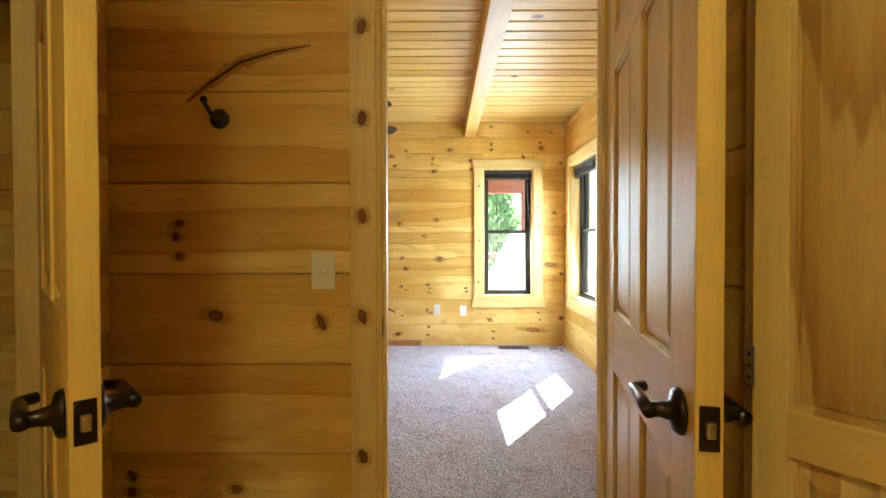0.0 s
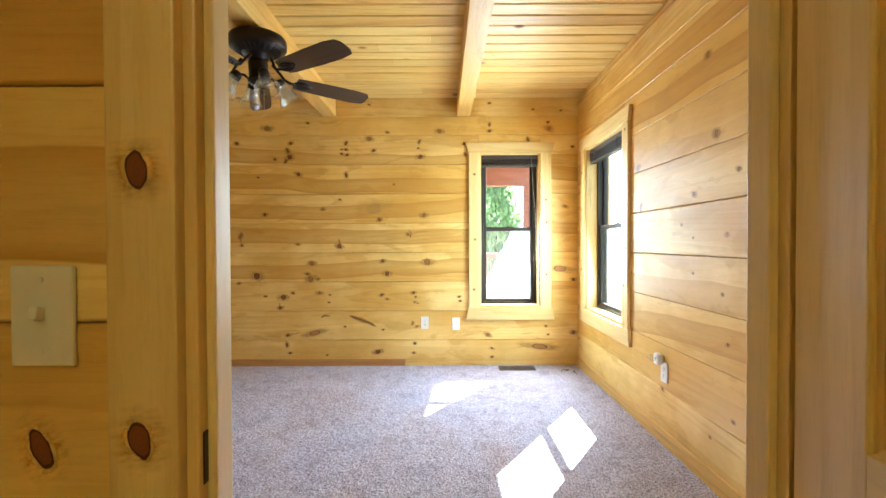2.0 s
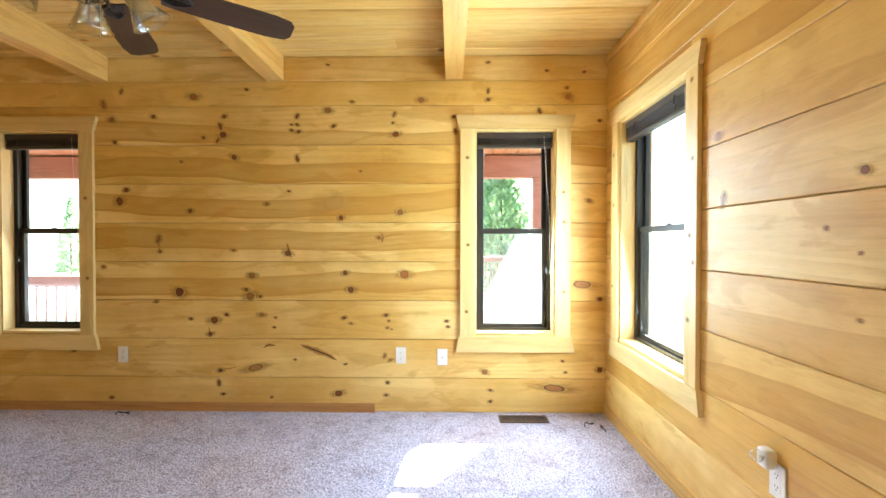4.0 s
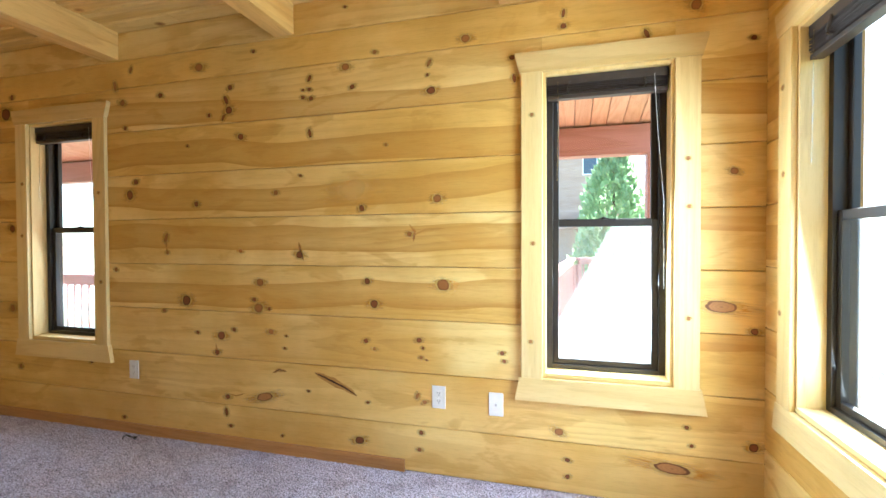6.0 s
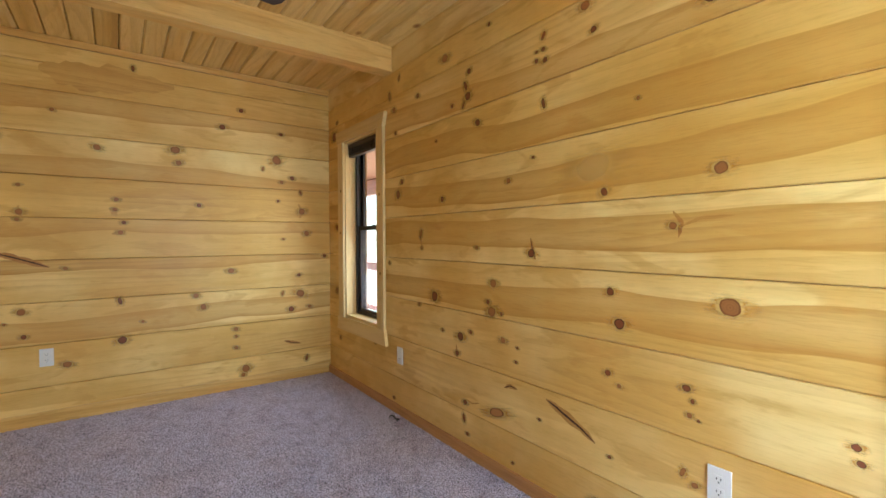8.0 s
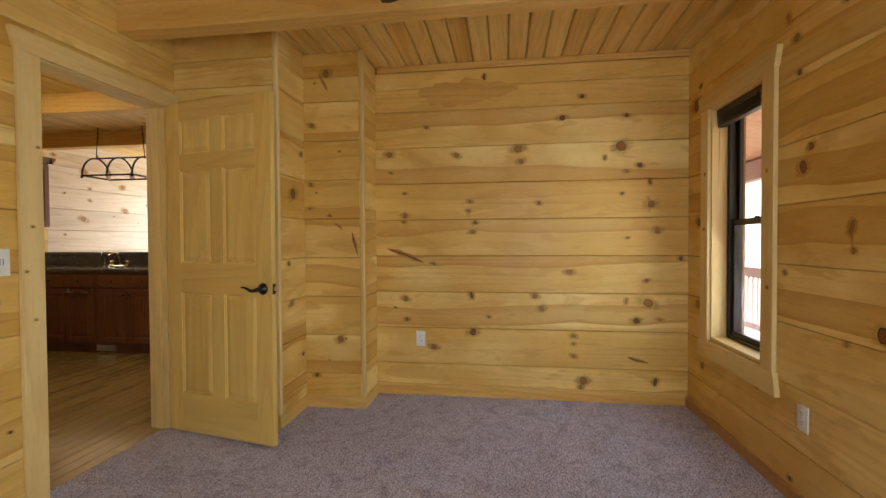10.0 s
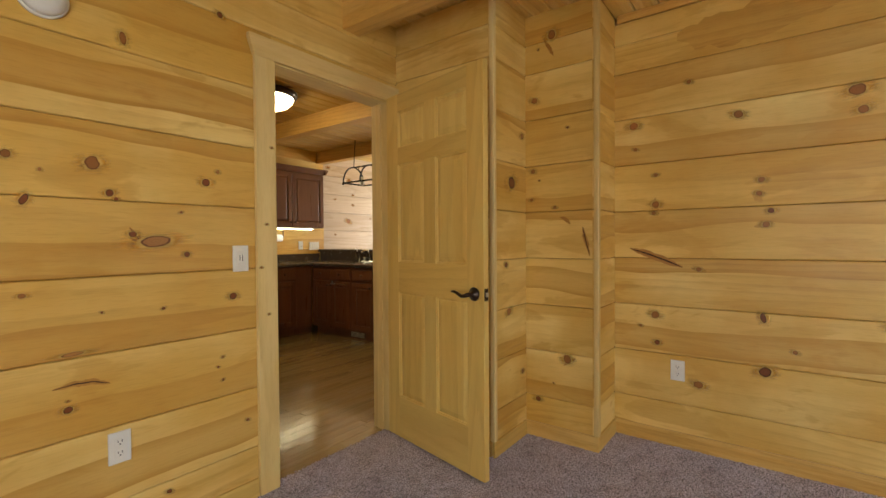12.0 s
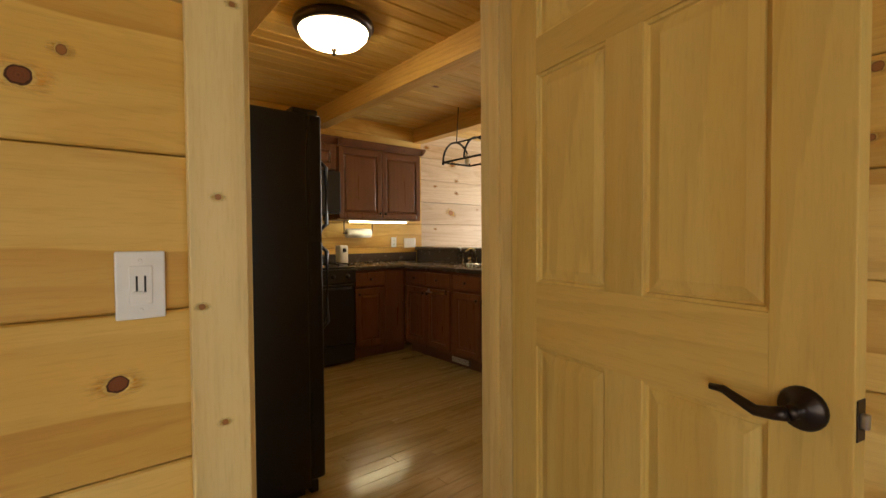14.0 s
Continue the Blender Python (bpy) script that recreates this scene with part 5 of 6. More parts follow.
KNOTS_W_MIDDLE = [(3.28, 1.38, 0.024), (3.27, 1.34, 0.016), (3.78, 1.48, 0.02), (3.77, 1.41, 0.018), (3.8, 1.25, 0.018), (3.82, 1.32, 0.017), (5.08, 1.44, 0.029), (5.12, 1.25, 0.029), (4.92, 1.2, 0.014), (5.28, 1.05, 0.02), (5.05, 0.89, 0.019), (5.06, 0.73, 0.04), (4.91, 0.74, 0.019), (4.98, 0.6, 0.029), (5.14, 0.61, 0.02), (3.5, 1.01, 0.016), (4.51, 0.95, 0.028), (4.26, 0.77, 0.027), (4.31, 0.68, 0.027)]
KNOTS_W_LOW = [(3.28, 0.74, 0.024), (3.79, 0.77, 0.025), (3.29, 0.58, 0.02), (3.5, 0.37, 0.028), (3.8, 0.5, 0.03), (4.54, 0.48, 0.019), (4.54, 0.42, 0.014), (4.54, 0.33, 0.019), (4.61, 0.15, 0.033), (4.59, 0.1, 0.019), (5.11, 0.16, 0.025), (3.92, 0.61, 0.013), (3.2, 0.67, 0.011)]
KNOTS_S = [(-0.42, 1.93, 0.023), (-0.78, 2.17, 0.015), (-0.1, 1.46, 0.016), (-0.32, 1.46, 0.028), (-0.18, 1.42, 0.007), (-0.71, 1.43, 0.019), (-0.76, 1.48, 0.01), (-0.14, 1.32, 0.02), (-0.37, 1.35, 0.015), (-0.61, 1.3, 0.007), (-0.44, 1.21, 0.015), (-0.63, 1.13, 0.016), (-0.44, 1.17, 0.011), (-0.13, 1.01, 0.011), (-0.82, 0.94, 0.018), (-0.34, 0.93, 0.006), (-0.54, 0.92, 0.007), (-0.77, 0.68, 0.007), (-0.75, 0.64, 0.007), (-0.77, 0.58, 0.007), (-0.24, 0.61, 0.015), (-0.24, 0.64, 0.006), (-0.88, 0.37, 0.01), (-0.55, 0.19, 0.012), (-0.3, 1.45, 0.008), (-0.39, 1.34, 0.008)]
KNOTS_C = [(2.68, 2.01, 0.023), (2.67, 1.59, 0.016), (2.88, 0.49, 0.029), (2.7, 0.23, 0.02), (2.79, 2.36, 0.031), (2.66, 1.42, 0.013)]
KNOTS_CN = [(-2.1, 1.51, 0.042), (-2.23, 1.8, 0.022), (-2.03, 1.04, 0.02), (-2.23, 0.39, 0.02), (-2.06, 0.79, 0.027)]
KNOTS_E = [(2.91, 1.49, 0.026), (3.19, 1.66, 0.021), (3.03, 1.47, 0.013), (3.26, 2.05, 0.019), (2.9, 1.36, 0.014), (3.37, 1.4, 0.015), (2.78, 1.26, 0.007), (3.11, 1.19, 0.014), (2.77, 1.19, 0.009), (3.38, 1.18, 0.007), (3.38, 1.0, 0.008), (2.78, 0.97, 0.009), (2.88, 0.87, 0.01), (3.14, 0.92, 0.009), (3.1, 0.7, 0.011), (2.75, 0.71, 0.009), (2.77, 0.65, 0.007), (3.06, 0.37, 0.01), (3.23, 0.23, 0.008), (2.82, 1.43, 0.005), (4.02, 1.64, 0.023), (3.98, 1.38, 0.023), (3.69, 0.31, 0.012), (3.49, 1.25, 0.008), (2.97, 1.09, 0.006)]
KNOTS_H = [(-0.09, 1.22, 0.016), (-0.1, 1.18, 0.016), (-0.09, 1.12, 0.016), (0.02, 0.94, 0.026), (0.34, 0.92, 0.024), (-0.24, 0.45, 0.019), (-0.24, 0.4, 0.019), (0.08, 0.41, 0.017)]
for rows in (KNOTS_N_TOP, KNOTS_N_UPPER, KNOTS_N_HIGH, KNOTS_N_MIDDLE, KNOTS_N_LOW, KNOTS_N_LOWER, KNOTS_N_FLOOR, KNOTS_N_END):
    knots(wall_north, FACES["north"], rows, -1, len(rows), 0.75)
for rows in (KNOTS_W_HIGH, KNOTS_W_MIDDLE, KNOTS_W_LOW):
    knots(wall_west, FACES["west"], rows, -1, len(rows), 0.25)
for wall_ob, face_name, rows, sign in ((wall_south, "south", KNOTS_S, 1), (closet_wall, "closet_east", KNOTS_C, -1), (closet_wall, "closet_north", KNOTS_CN, 1), (wall_east, "east", KNOTS_E, 1), (wall_hall, "hall", KNOTS_H, -1)):
    knots(wall_ob, FACES[face_name], rows, sign, len(rows), 0.4 if face_name == "east" else 0.65)
# long eyes cut lengthwise through a branch
for u, z, r, wide, tall, lean, mesh in ((-0.146, 1.483, 0.075, 1.2, 0.8, 5, EYE_MESH), (-1.902, 0.912, 0.062, 1.2, 0.48, -6, BARK_MESH), (0.416, 0.312, 0.060, 1.05, 0.42, 14, BARK_MESH), (-1.713, 0.178, 0.075, 1.2, 0.36, -6, BARK_MESH)):
    knot(wall_north, FACES["north"], u, z, r, wide, tall, lean, mesh)
knot(wall_south, FACES["south"], -0.516, 1.182, 0.056, 1.1, 0.45, 6, BARK_MESH)
knot(wall_south, FACES["south"], -0.255, 0.798, 0.030, 1.2, 0.25, 2, BARK_MESH)
# small knots in the casings of the windows and of the kitchen doorway
for u, z in ((-1.095, 1.80), (-1.10, 1.19), (-1.765, 1.56), (-1.77, 1.35), (-1.77, 0.86), (-1.09, 0.72), (2.31, 1.25), (2.30, 1.60), (1.62, 1.52), (1.61, 0.95)):
    knot(wall_north, FACES["north"], u, z, 0.008, 1.0, 1.3, 0, KNOT_LIGHT_MESH, 0.0235)
for u, z in ((4.18, 1.93), (4.17, 1.58), (4.19, 1.24), (4.16, 1.12), (4.20, 0.86), (5.13, 1.78), (5.12, 1.45), (5.14, 0.92)):
    knot(wall_east, FACES["east"], u, z, 0.008, 1.0, 1.3, 0, KNOT_LIGHT_MESH, 0.0235)
for u, z in ((-1.005, 1.62), (-0.975, 1.26), (-0.945, 1.06), (-0.98, 0.84)):
    knot(wall_south, FACES["south"], u, z, 0.0055, 1.2, 1.1, 0, KNOT_LIGHT_MESH, 0.0215)
for points, width in (([(-0.49, 1.235), (-0.56, 1.262), (-0.66, 1.268)], 0.012), ([(-0.47, 1.29), (-0.50, 1.25), (-0.49, 1.20)], 0.016), ([(1.10, 1.26), (1.112, 1.20), (1.10, 1.13)], 0.014), ([(0.75, 0.60), (0.745, 0.56), (0.735, 0.53)], 0.014), ([(0.66, 0.31), (0.61, 0.30), (0.55, 0.32)], 0.009)):
    streak(wall_north, FACES["north"], points, width, 11, False)
for points, width in (([(-0.43, 1.235), (-0.455, 1.20), (-0.47, 1.17)], 0.020), ([(-0.49, 1.19), (-0.455, 1.185), (-0.43, 1.195)], 0.012)):
    streak(wall_south, FACES["south"], points, width, 12)
for points, width in (([(-3.79, 1.45), (-3.76, 1.40), (-3.78, 1.36)], 0.040), ([(-3.84, 1.28), (-3.80, 1.25), (-3.75, 1.24)], 0.030), ([(-4.62, 0.20), (-4.60, 0.15), (-4.58, 0.09)], 0.020), ([(-3.28, 1.42), (-3.27, 1.38), (-3.30, 1.34)], 0.020), ([(-5.05, 1.50), (-5.08, 1.44), (-5.06, 1.38)], 0.030)):
    streak(wall_west, FACES["west"], points, width, 13, False, STAIN)
for points, width in (([(-2.90, 1.27), (-2.87, 1.30), (-2.84, 1.31)], 0.022), ([(-2.74, 2.36), (-2.78, 2.29), (-2.80, 2.25)], 0.022), ([(-2.93, 0.50), (-2.89, 0.48), (-2.86, 0.45)], 0.016)):
    streak(closet_wall, FACES["closet_east"], points, width, 14, False)
streak(wall_west, FACES["west"], [(-3.39, 2.31), (-3.55, 2.295), (-3.80, 2.30), (-4.14, 2.325)], 0.20, 9, False, STAIN)
streak(wall_hall, FACES["hall"], [(0.065, 1.585), (-0.01, 1.645), (-0.10, 1.705), (-0.20, 1.735), (-0.31, 1.755)], 0.040, 1)
streak(wall_north, FACES["north"], [(0.09, 0.475), (0.03, 0.455), (-0.10, 0.405), (-0.165, 0.37)], 0.040, 2)
streak(wall_north, FACES["north"], [(0.36, 0.455), (0.32, 0.475), (0.27, 0.470)], 0.022, 3)
streak(wall_north, FACES["north"], [(0.185, 1.20), (0.175, 1.16), (0.155, 1.10)], 0.022, 4)
streak(wall_south, FACES["south"], [(-0.36, 0.672), (-0.31, 0.690), (-0.26, 0.694), (-0.20, 0.688)], 0.022, 5)
streak(wall_west, FACES["west"], [(-3.42, 1.02), (-3.34, 1.055), (-3.22, 1.10), (-3.14, 1.125)], 0.040, 6)
streak(wall_west, FACES["west"], [(-4.92, 0.335), (-4.97, 0.315), (-5.06, 0.295)], 0.030, 7)
streak(closet_wall, FACES["closet_east"], [(-2.97, 1.25), (-2.99, 1.17), (-3.01, 1.09)], 0.024, 8)
for i, z in enumerate((1.80, 1.53, 1.24, 0.94, 0.52)):
    knot(wall_hall, FACES["hall"], -0.470, z, 0.018, 0.8, 1.4, 8 * i - 12, None, 0.0225)


def pin_knots(wall, face, u0, u1, count, seed, sign=1, clear=()):
    """Scattered small knots and specks, some in little clusters."""
    rng = random.Random(seed)
    for _ in range(count):
        u, z = rng.uniform(u0, u1), rng.uniform(0.10, 2.42)
        if any(a < u < b for a, b in clear):
            continue
        for k in range(rng.choice((1, 1, 2, 3))):
            r = rng.uniform(0.004, 0.011)
            zz = z + rng.uniform(-0.05, 0.05) * k
            if min(abs(q - zz) for q in LEVELS) > 0.02:
                knot(wall, face, sign * (u + rng.uniform(-0.03, 0.03) * k), zz, r, rng.uniform(0.8, 1.3), rng.uniform(0.7, 1.2), rng.uniform(-30, 30), rng.choice((KNOT_MESH, KNOT_LIGHT_MESH)))


pin_knots(closet_wall, FACES["closet_east"], 2.66, 3.02, 7, 5, -1)


# ---- kitchen beyond the second doorway ----
KS = -1.60
kitchen_south = openings_wall("wall_kitchen_south", FACES["kitchen_south"], -8.0, -0.42, CEIL + 0.05, 0.15, [], "pale log wall of the kitchen")
planks(kitchen_south, FACES["kitchen_south"], -8.0, -4.08, CEIL, [], None, PINE_PALE)
planks(kitchen_south, FACES["kitchen_south"], -4.08, -0.42, CEIL)
panel_wall("wall_kitchen_east", face_frame(-0.390, 0, 90), KS, BACK, CEIL, [(0.72, 1.44, 0, 2.045)], "pine board wall beside the refrigerator", 0.02)
# unseen partition, added to keep the kitchen lamp's light out of the side room
wall_core("wall_small_room", [((-0.868, KS, -0.02), (-0.84, BACK - 0.002, CEIL + 0.05))], "unseen partition that shuts kitchen light out of the side room", PINE)
# wall and opening out of view, assumed as a source for the living side
west_hole = [(-0.9, 0.9, 0.3, 2.1)]
kitchen_west = openings_wall("wall_kitchen_west", face_frame(-8.0, 0, -90), -3.2, 1.7, CEIL + 0.05, 0.15, west_hole, "unseen pale log wall with an assumed wide opening")
planks(kitchen_west, face_frame(-8.0, 0, -90), -3.2, 1.7, CEIL, west_hole, None, PINE_PALE)
wall_core("wall_kitchen_north", [((-8.1, 3.06, -0.02), (W - 0.12, 3.16, CEIL + 0.05)), ((W - 0.13, BACK - 0.01, -0.02), (W - 0.115, 3.16, CEIL + 0.05))], "plain pine wall of the living side", PINE)
board_ceiling("ceiling_kitchen", -8.0, -0.37, KS, BACK - 0.004, CEIL - 0.02, 0.128, "dark-toned pine board ceiling")
board_ceiling("ceiling_living", -8.0, W - 0.12, BACK, 3.1, CEIL - 0.02, 0.128, "dark-toned pine board ceiling")
for bx in (-1.50, -2.76, -4.02):
    beam(bx, KS + 0.001, BACK - 0.003, 2.33, CEIL)

# added area lamp before the assumed west opening, for pale light on the logs
window_light("daylight_living", (-7.9, 0.0, 1.3), (-4.0, -0.8, 1.0), 1.7, 1.7, 22)


def strip_floor(x0, x1, y0, y1, width):
    """Oak strips laid east-west, each a piece with eased edges."""
    fl = floor_slab("floor_kitchen", (x0, y0, -0.10), (x1, y1, -0.012), SHADOW_GAP, "varnished oak strip floor of the kitchen")
    rng = random.Random(11)
    rows = int((y1 - y0) / width)
    meshes = []
    for ln in (0.7, 0.95, 1.25):
        meshes.append((ln, mesh_of("floor_board", box((0, 0, -0.012), (ln - 0.0012, width - 0.0012, 0.0), 0.0012, segments=1), OAK)))
    for r in range(rows):
        x = x0 - rng.uniform(0, 0.6)
        while x < x1 - 0.3:
            ln, me = rng.choice(meshes)
            if x >= x0 - 0.01:
                ob = new("floor_board", me)
                ob.parent = fl
                ob.location = (x, y0 + r * width, 0)
                ob.scale.x = min(1.0, (x1 - x) / ln)
            x += ln
    return fl


strip_floor(-5.6, -0.38, KS, 1.888, 0.083)
floor_slab("floor_living", (-8.1, KS, -0.10), (-5.6, 3.1, -0.002), OAK, "varnished oak floor of the living side")
floor_slab("floor_living_north", (-5.6, 1.865, -0.10), (W - 0.11, 3.1, -0.002), OAK, "varnished oak floor of the living side")


def cabinet_door(parent, name, lo, hi, axis, knob_side, knob_z, label=""):
    """A framed door with a raised middle, on a front that faces +y (axis 'y') or +x (axis 'x')."""
    (u0, z0), (u1, z1) = lo, hi
    d = thing_part(name, parent)
    fr = 0.055
    for a, b in (((u0, z0), (u0 + fr, z1)), ((u1 - fr, z0), (u1, z1)), ((u0 + fr, z0), (u1 - fr, z0 + fr)), ((u0 + fr, z1 - fr), (u1 - fr, z1))):
        part("door_frame", box((a[0], 0, a[1]), (b[0], 0.020, b[1]), 0.003), CHERRY, d)
    part("door_panel", raised_panel_front(u0 + fr, u1 - fr, z0 + fr, z1 - fr), CHERRY, d)
    if knob_side is not None:
        ku = u0 + 0.03 if knob_side < 0 else u1 - 0.03
        part("knob", lathe([(0.006, 0), (0.006, 0.012), (0.014, 0.020), (0.012, 0.028), (0.001, 0.031)], 14, None, pose(ku, 0.019, knob_z, -90)), LEVER, d, "dark bronze knob", smooth=True)
    return d


def raised_panel_front(x0, x1, z0, z1):
    bm = bmesh.new()
    rings = []
    for inset, y in ((0.0, 0.010), (0.008, 0.006), (0.030, 0.016)):
        rings.append([bm.verts.new((x, y, z)) for x, z in ((x0 + inset, z0 + inset), (x1 - inset, z0 + inset), (x1 - inset, z1 - inset), (x0 + inset, z1 - inset))])
    for a, b in zip(rings, rings[1:]):
        for i in range(4):
            j = (i + 1) % 4
            bm.faces.new((a[i], a[j], b[j], b[i]))
    bm.faces.new(rings[-1])
    return bm


def base_cabinet(m, width, depth, label, doors=1, drawer=True, knobs=(1,)):
    c = thing("base_cabinet", label, "cabinet", m, "base cabinets")
    part("body", box((0, -depth, 0.10), (width, -0.001, 0.868), 0.002), CHERRY, c)
    part("toe_kick", box((0.0, -depth, 0.0), (width, -0.07, 0.10)), CHERRY, c)
    top = 0.69 if drawer else 0.84
    dw = (width - 0.03) / doors
    for i in range(doors):
        u0 = 0.015 + dw * i + 0.004
        u1 = 0.015 + dw * (i + 1) - 0.004
        cabinet_door(c, "door", (u0, 0.13), (u1, top), "y", knobs[i], top - 0.05)
        if drawer:
            dr = part("drawer_front", box((u0, 0, 0.715), (u1, 0.020, 0.845), 0.005), CHERRY, c)
            part("knob", lathe([(0.006, 0), (0.006, 0.012), (0.014, 0.020), (0.001, 0.030)], 14, None, pose((u0 + u1) / 2, 0.019, 0.78, -90)), LEVER, dr, "dark bronze knob", smooth=True)
    return c


def wall_cabinet(m, width, height, depth, label):
    c = thing("wall_cabinet", label, "cabinet", m, "wall cabinets")
    part("body", box((0, -depth, 0), (width, -0.001, height), 0.002), CHERRY, c)
    h = width / 2
    cabinet_door(c, "door", (0.012, 0.015), (h - 0.003, height - 0.02), "y", 1, 0.07)
    cabinet_door(c, "door", (h + 0.003, 0.015), (width - 0.012, height - 0.02), "y", -1, 0.07)
    crown = prism([(0, height), (0.012, height), (0.05, height + 0.055), (0.05, height + 0.07), (0, height + 0.07)], 0, width)
    bmesh.ops.transform(crown, matrix=Matrix(((0, 1, 0, 0), (1, 0, 0, 0), (0, 0, 1, 0), (0, 0, 0, 1))), verts=crown.verts)
    part("crown_moulding", crown, CHERRY, c)
    crown = prism([(0, height), (-0.012, height), (-0.05, height + 0.055), (-0.05, height + 0.07), (0, height + 0.07)], -depth, 0.05)
    part("crown_moulding", crown, CHERRY, c)
    return c


FRONT = -0.99
wall_cabinet(pose(-3.82, -1.27, 1.370), 1.03, 0.74, 0.325, "reddish cherry wall cabinet with two panelled doors and crown")
wall_cabinet(pose(-2.785, -1.27, 1.85), 0.76, 0.265, 0.325, "short cherry wall cabinet over the microwave")
base_cabinet(pose(-3.165, FRONT, 0), 0.36, 0.605, "dark cherry base cabinet with a drawer and a door", 1, True, (1,))
corner = thing("corner_filler", "dark cherry filler panel in the cabinet corner", "cabinet")
part("panel", box((-3.405, -1.59, 0.10), (-3.17, FRONT - 0.002, 0.868), 0.002), CHERRY, corner)
part("toe_kick", box((-3.44, -1.59, 0.0), (-3.17, FRONT - 0.07, 0.10)), CHERRY, corner)
for y0, wdt, lab in ((-0.24, 0.74, "dark cherry sink cabinet with false drawers and doors"), (0.52, 0.75, "dark cherry base cabinet of the counter"), (1.28, 0.75, "dark cherry base cabinet of the counter")):
    base_cabinet(pose(-3.41, y0, 0) @ pose(0, 0, 0, 0, 0, -90), wdt, 0.58, lab, 2, True, (1, -1))

top = thing("countertop", "dark brown laminate countertop with backsplash and raised ledge", "countertop")
part("slab", box((-3.995, -1.596, 0.870), (-2.805, -0.955, 0.908), 0.008), COUNTER, top)
part("slab", box((-3.995, -0.954, 0.870), (-3.375, 1.30, 0.908), 0.008), COUNTER, top)
part("backsplash", box((-3.985, -1.597, 0.909), (-2.02, -1.578, 1.01), 0.004), COUNTER, top)
part("raised_ledge", box((-4.26, -1.596, 1.03), (-3.97, 1.32, 1.07), 0.008), COUNTER, top)
part("ledge_front", box((-4.01, -1.576, 0.909), (-3.99, 1.31, 1.029), 0.002), COUNTER, top)
part("ledge_wall", box((-4.12, -1.59, 0.0), (-4.012, 1.31, 1.029), 0.002), PINE_PALE, top)


def towel_bar(y):
    b = thing("towel_bar", "slim satin steel bar hooked over a cabinet door", "towel bar", pose(-3.388, y, 0.665))
    part("bar", tube([(0.0, -0.13, 0), (0.030, -0.13, 0), (0.034, -0.124, 0), (0.034, 0.124, 0), (0.030, 0.13, 0), (0.0, 0.13, 0)], 0.006, 10), STEEL, b, smooth=True)
    for k in (-0.13, 0.13):
        part("bracket", box((-0.002, k - 0.012, -0.012), (0.006, k + 0.012, 0.030), 0.002), STEEL, b)
    return b


towel_bar(-0.43)


def kitchen_range():
    r = thing("kitchen_range", "black gas range with knobs along its front", "stove", pose(-2.80, -0.955, 0))
    part("body", box((0, -0.63, 0.02), (0.755, 0.0, 0.895), 0.004), BLACK_GLOSS, r)
    part("oven_door", box((0.01, 0.001, 0.20), (0.745, 0.030, 0.755), 0.008), BLACK_GLOSS, r)
    part("oven_handle", tube([(0.05, 0.030, 0.72), (0.06, 0.062, 0.72), (0.695, 0.062, 0.72), (0.705, 0.030, 0.72)], 0.010, 10), BLACK_GLOSS, r, smooth=True)
    part("drawer", box((0.01, 0.001, 0.03), (0.745, 0.026, 0.19), 0.006), BLACK_GLOSS, r)
    part("control_panel", box((0.0, 0.001, 0.765), (0.755, 0.040, 0.895), 0.010), BLACK_GLOSS, r)
    for i in range(5):
        part("knob", lathe([(0.021, 0), (0.019, 0.022), (0.006, 0.026)], 18, None, pose(0.09 + 0.145 * i, 0.039, 0.83, -90)), BLACK_MATT, r, smooth=True)
    part("cooktop", box((0.0, -0.63, 0.895), (0.755, 0.02, 0.915), 0.004), BLACK_GLOSS, r)
    for x in (0.03, 0.39):
        g = bmesh.new()
        for k in range(4):
            tube([(x + 0.11 * k, -0.56, 0.915), (x + 0.11 * k, -0.56, 0.938), (x + 0.11 * k, -0.04, 0.938), (x + 0.11 * k, -0.04, 0.915)], 0.006, 6, g)
        tube([(x, -0.30, 0.938), (x + 0.33, -0.30, 0.938)], 0.006, 6, g)
        part("grate", g, IRON, r)
    part("backguard", box((0, -0.63, 0.915), (0.755, -0.59, 1.00), 0.005), BLACK_GLOSS, r)
    return r


kitchen_range()


def microwave():
    w = thing("microwave", "black over-range microwave under the cabinet", "microwave", pose(-2.785, -1.20, 1.42))
    part("body", box((0, -0.39, 0), (0.755, 0.0, 0.42), 0.004), BLACK_MATT, w)
    part("door", box((0.0, 0.001, 0.02), (0.58, 0.026, 0.41), 0.006), BLACK_GLOSS, w)
    part("handle", tube([(0.55, 0.026, 0.06), (0.55, 0.055, 0.07), (0.55, 0.055, 0.36), (0.55, 0.026, 0.37)], 0.009, 8), BLACK_GLOSS, w, smooth=True)
    part("control_panel", box((0.585, 0.001, 0.02), (0.755, 0.022, 0.41), 0.004), BLACK_GLOSS, w)
    return w


microwave()


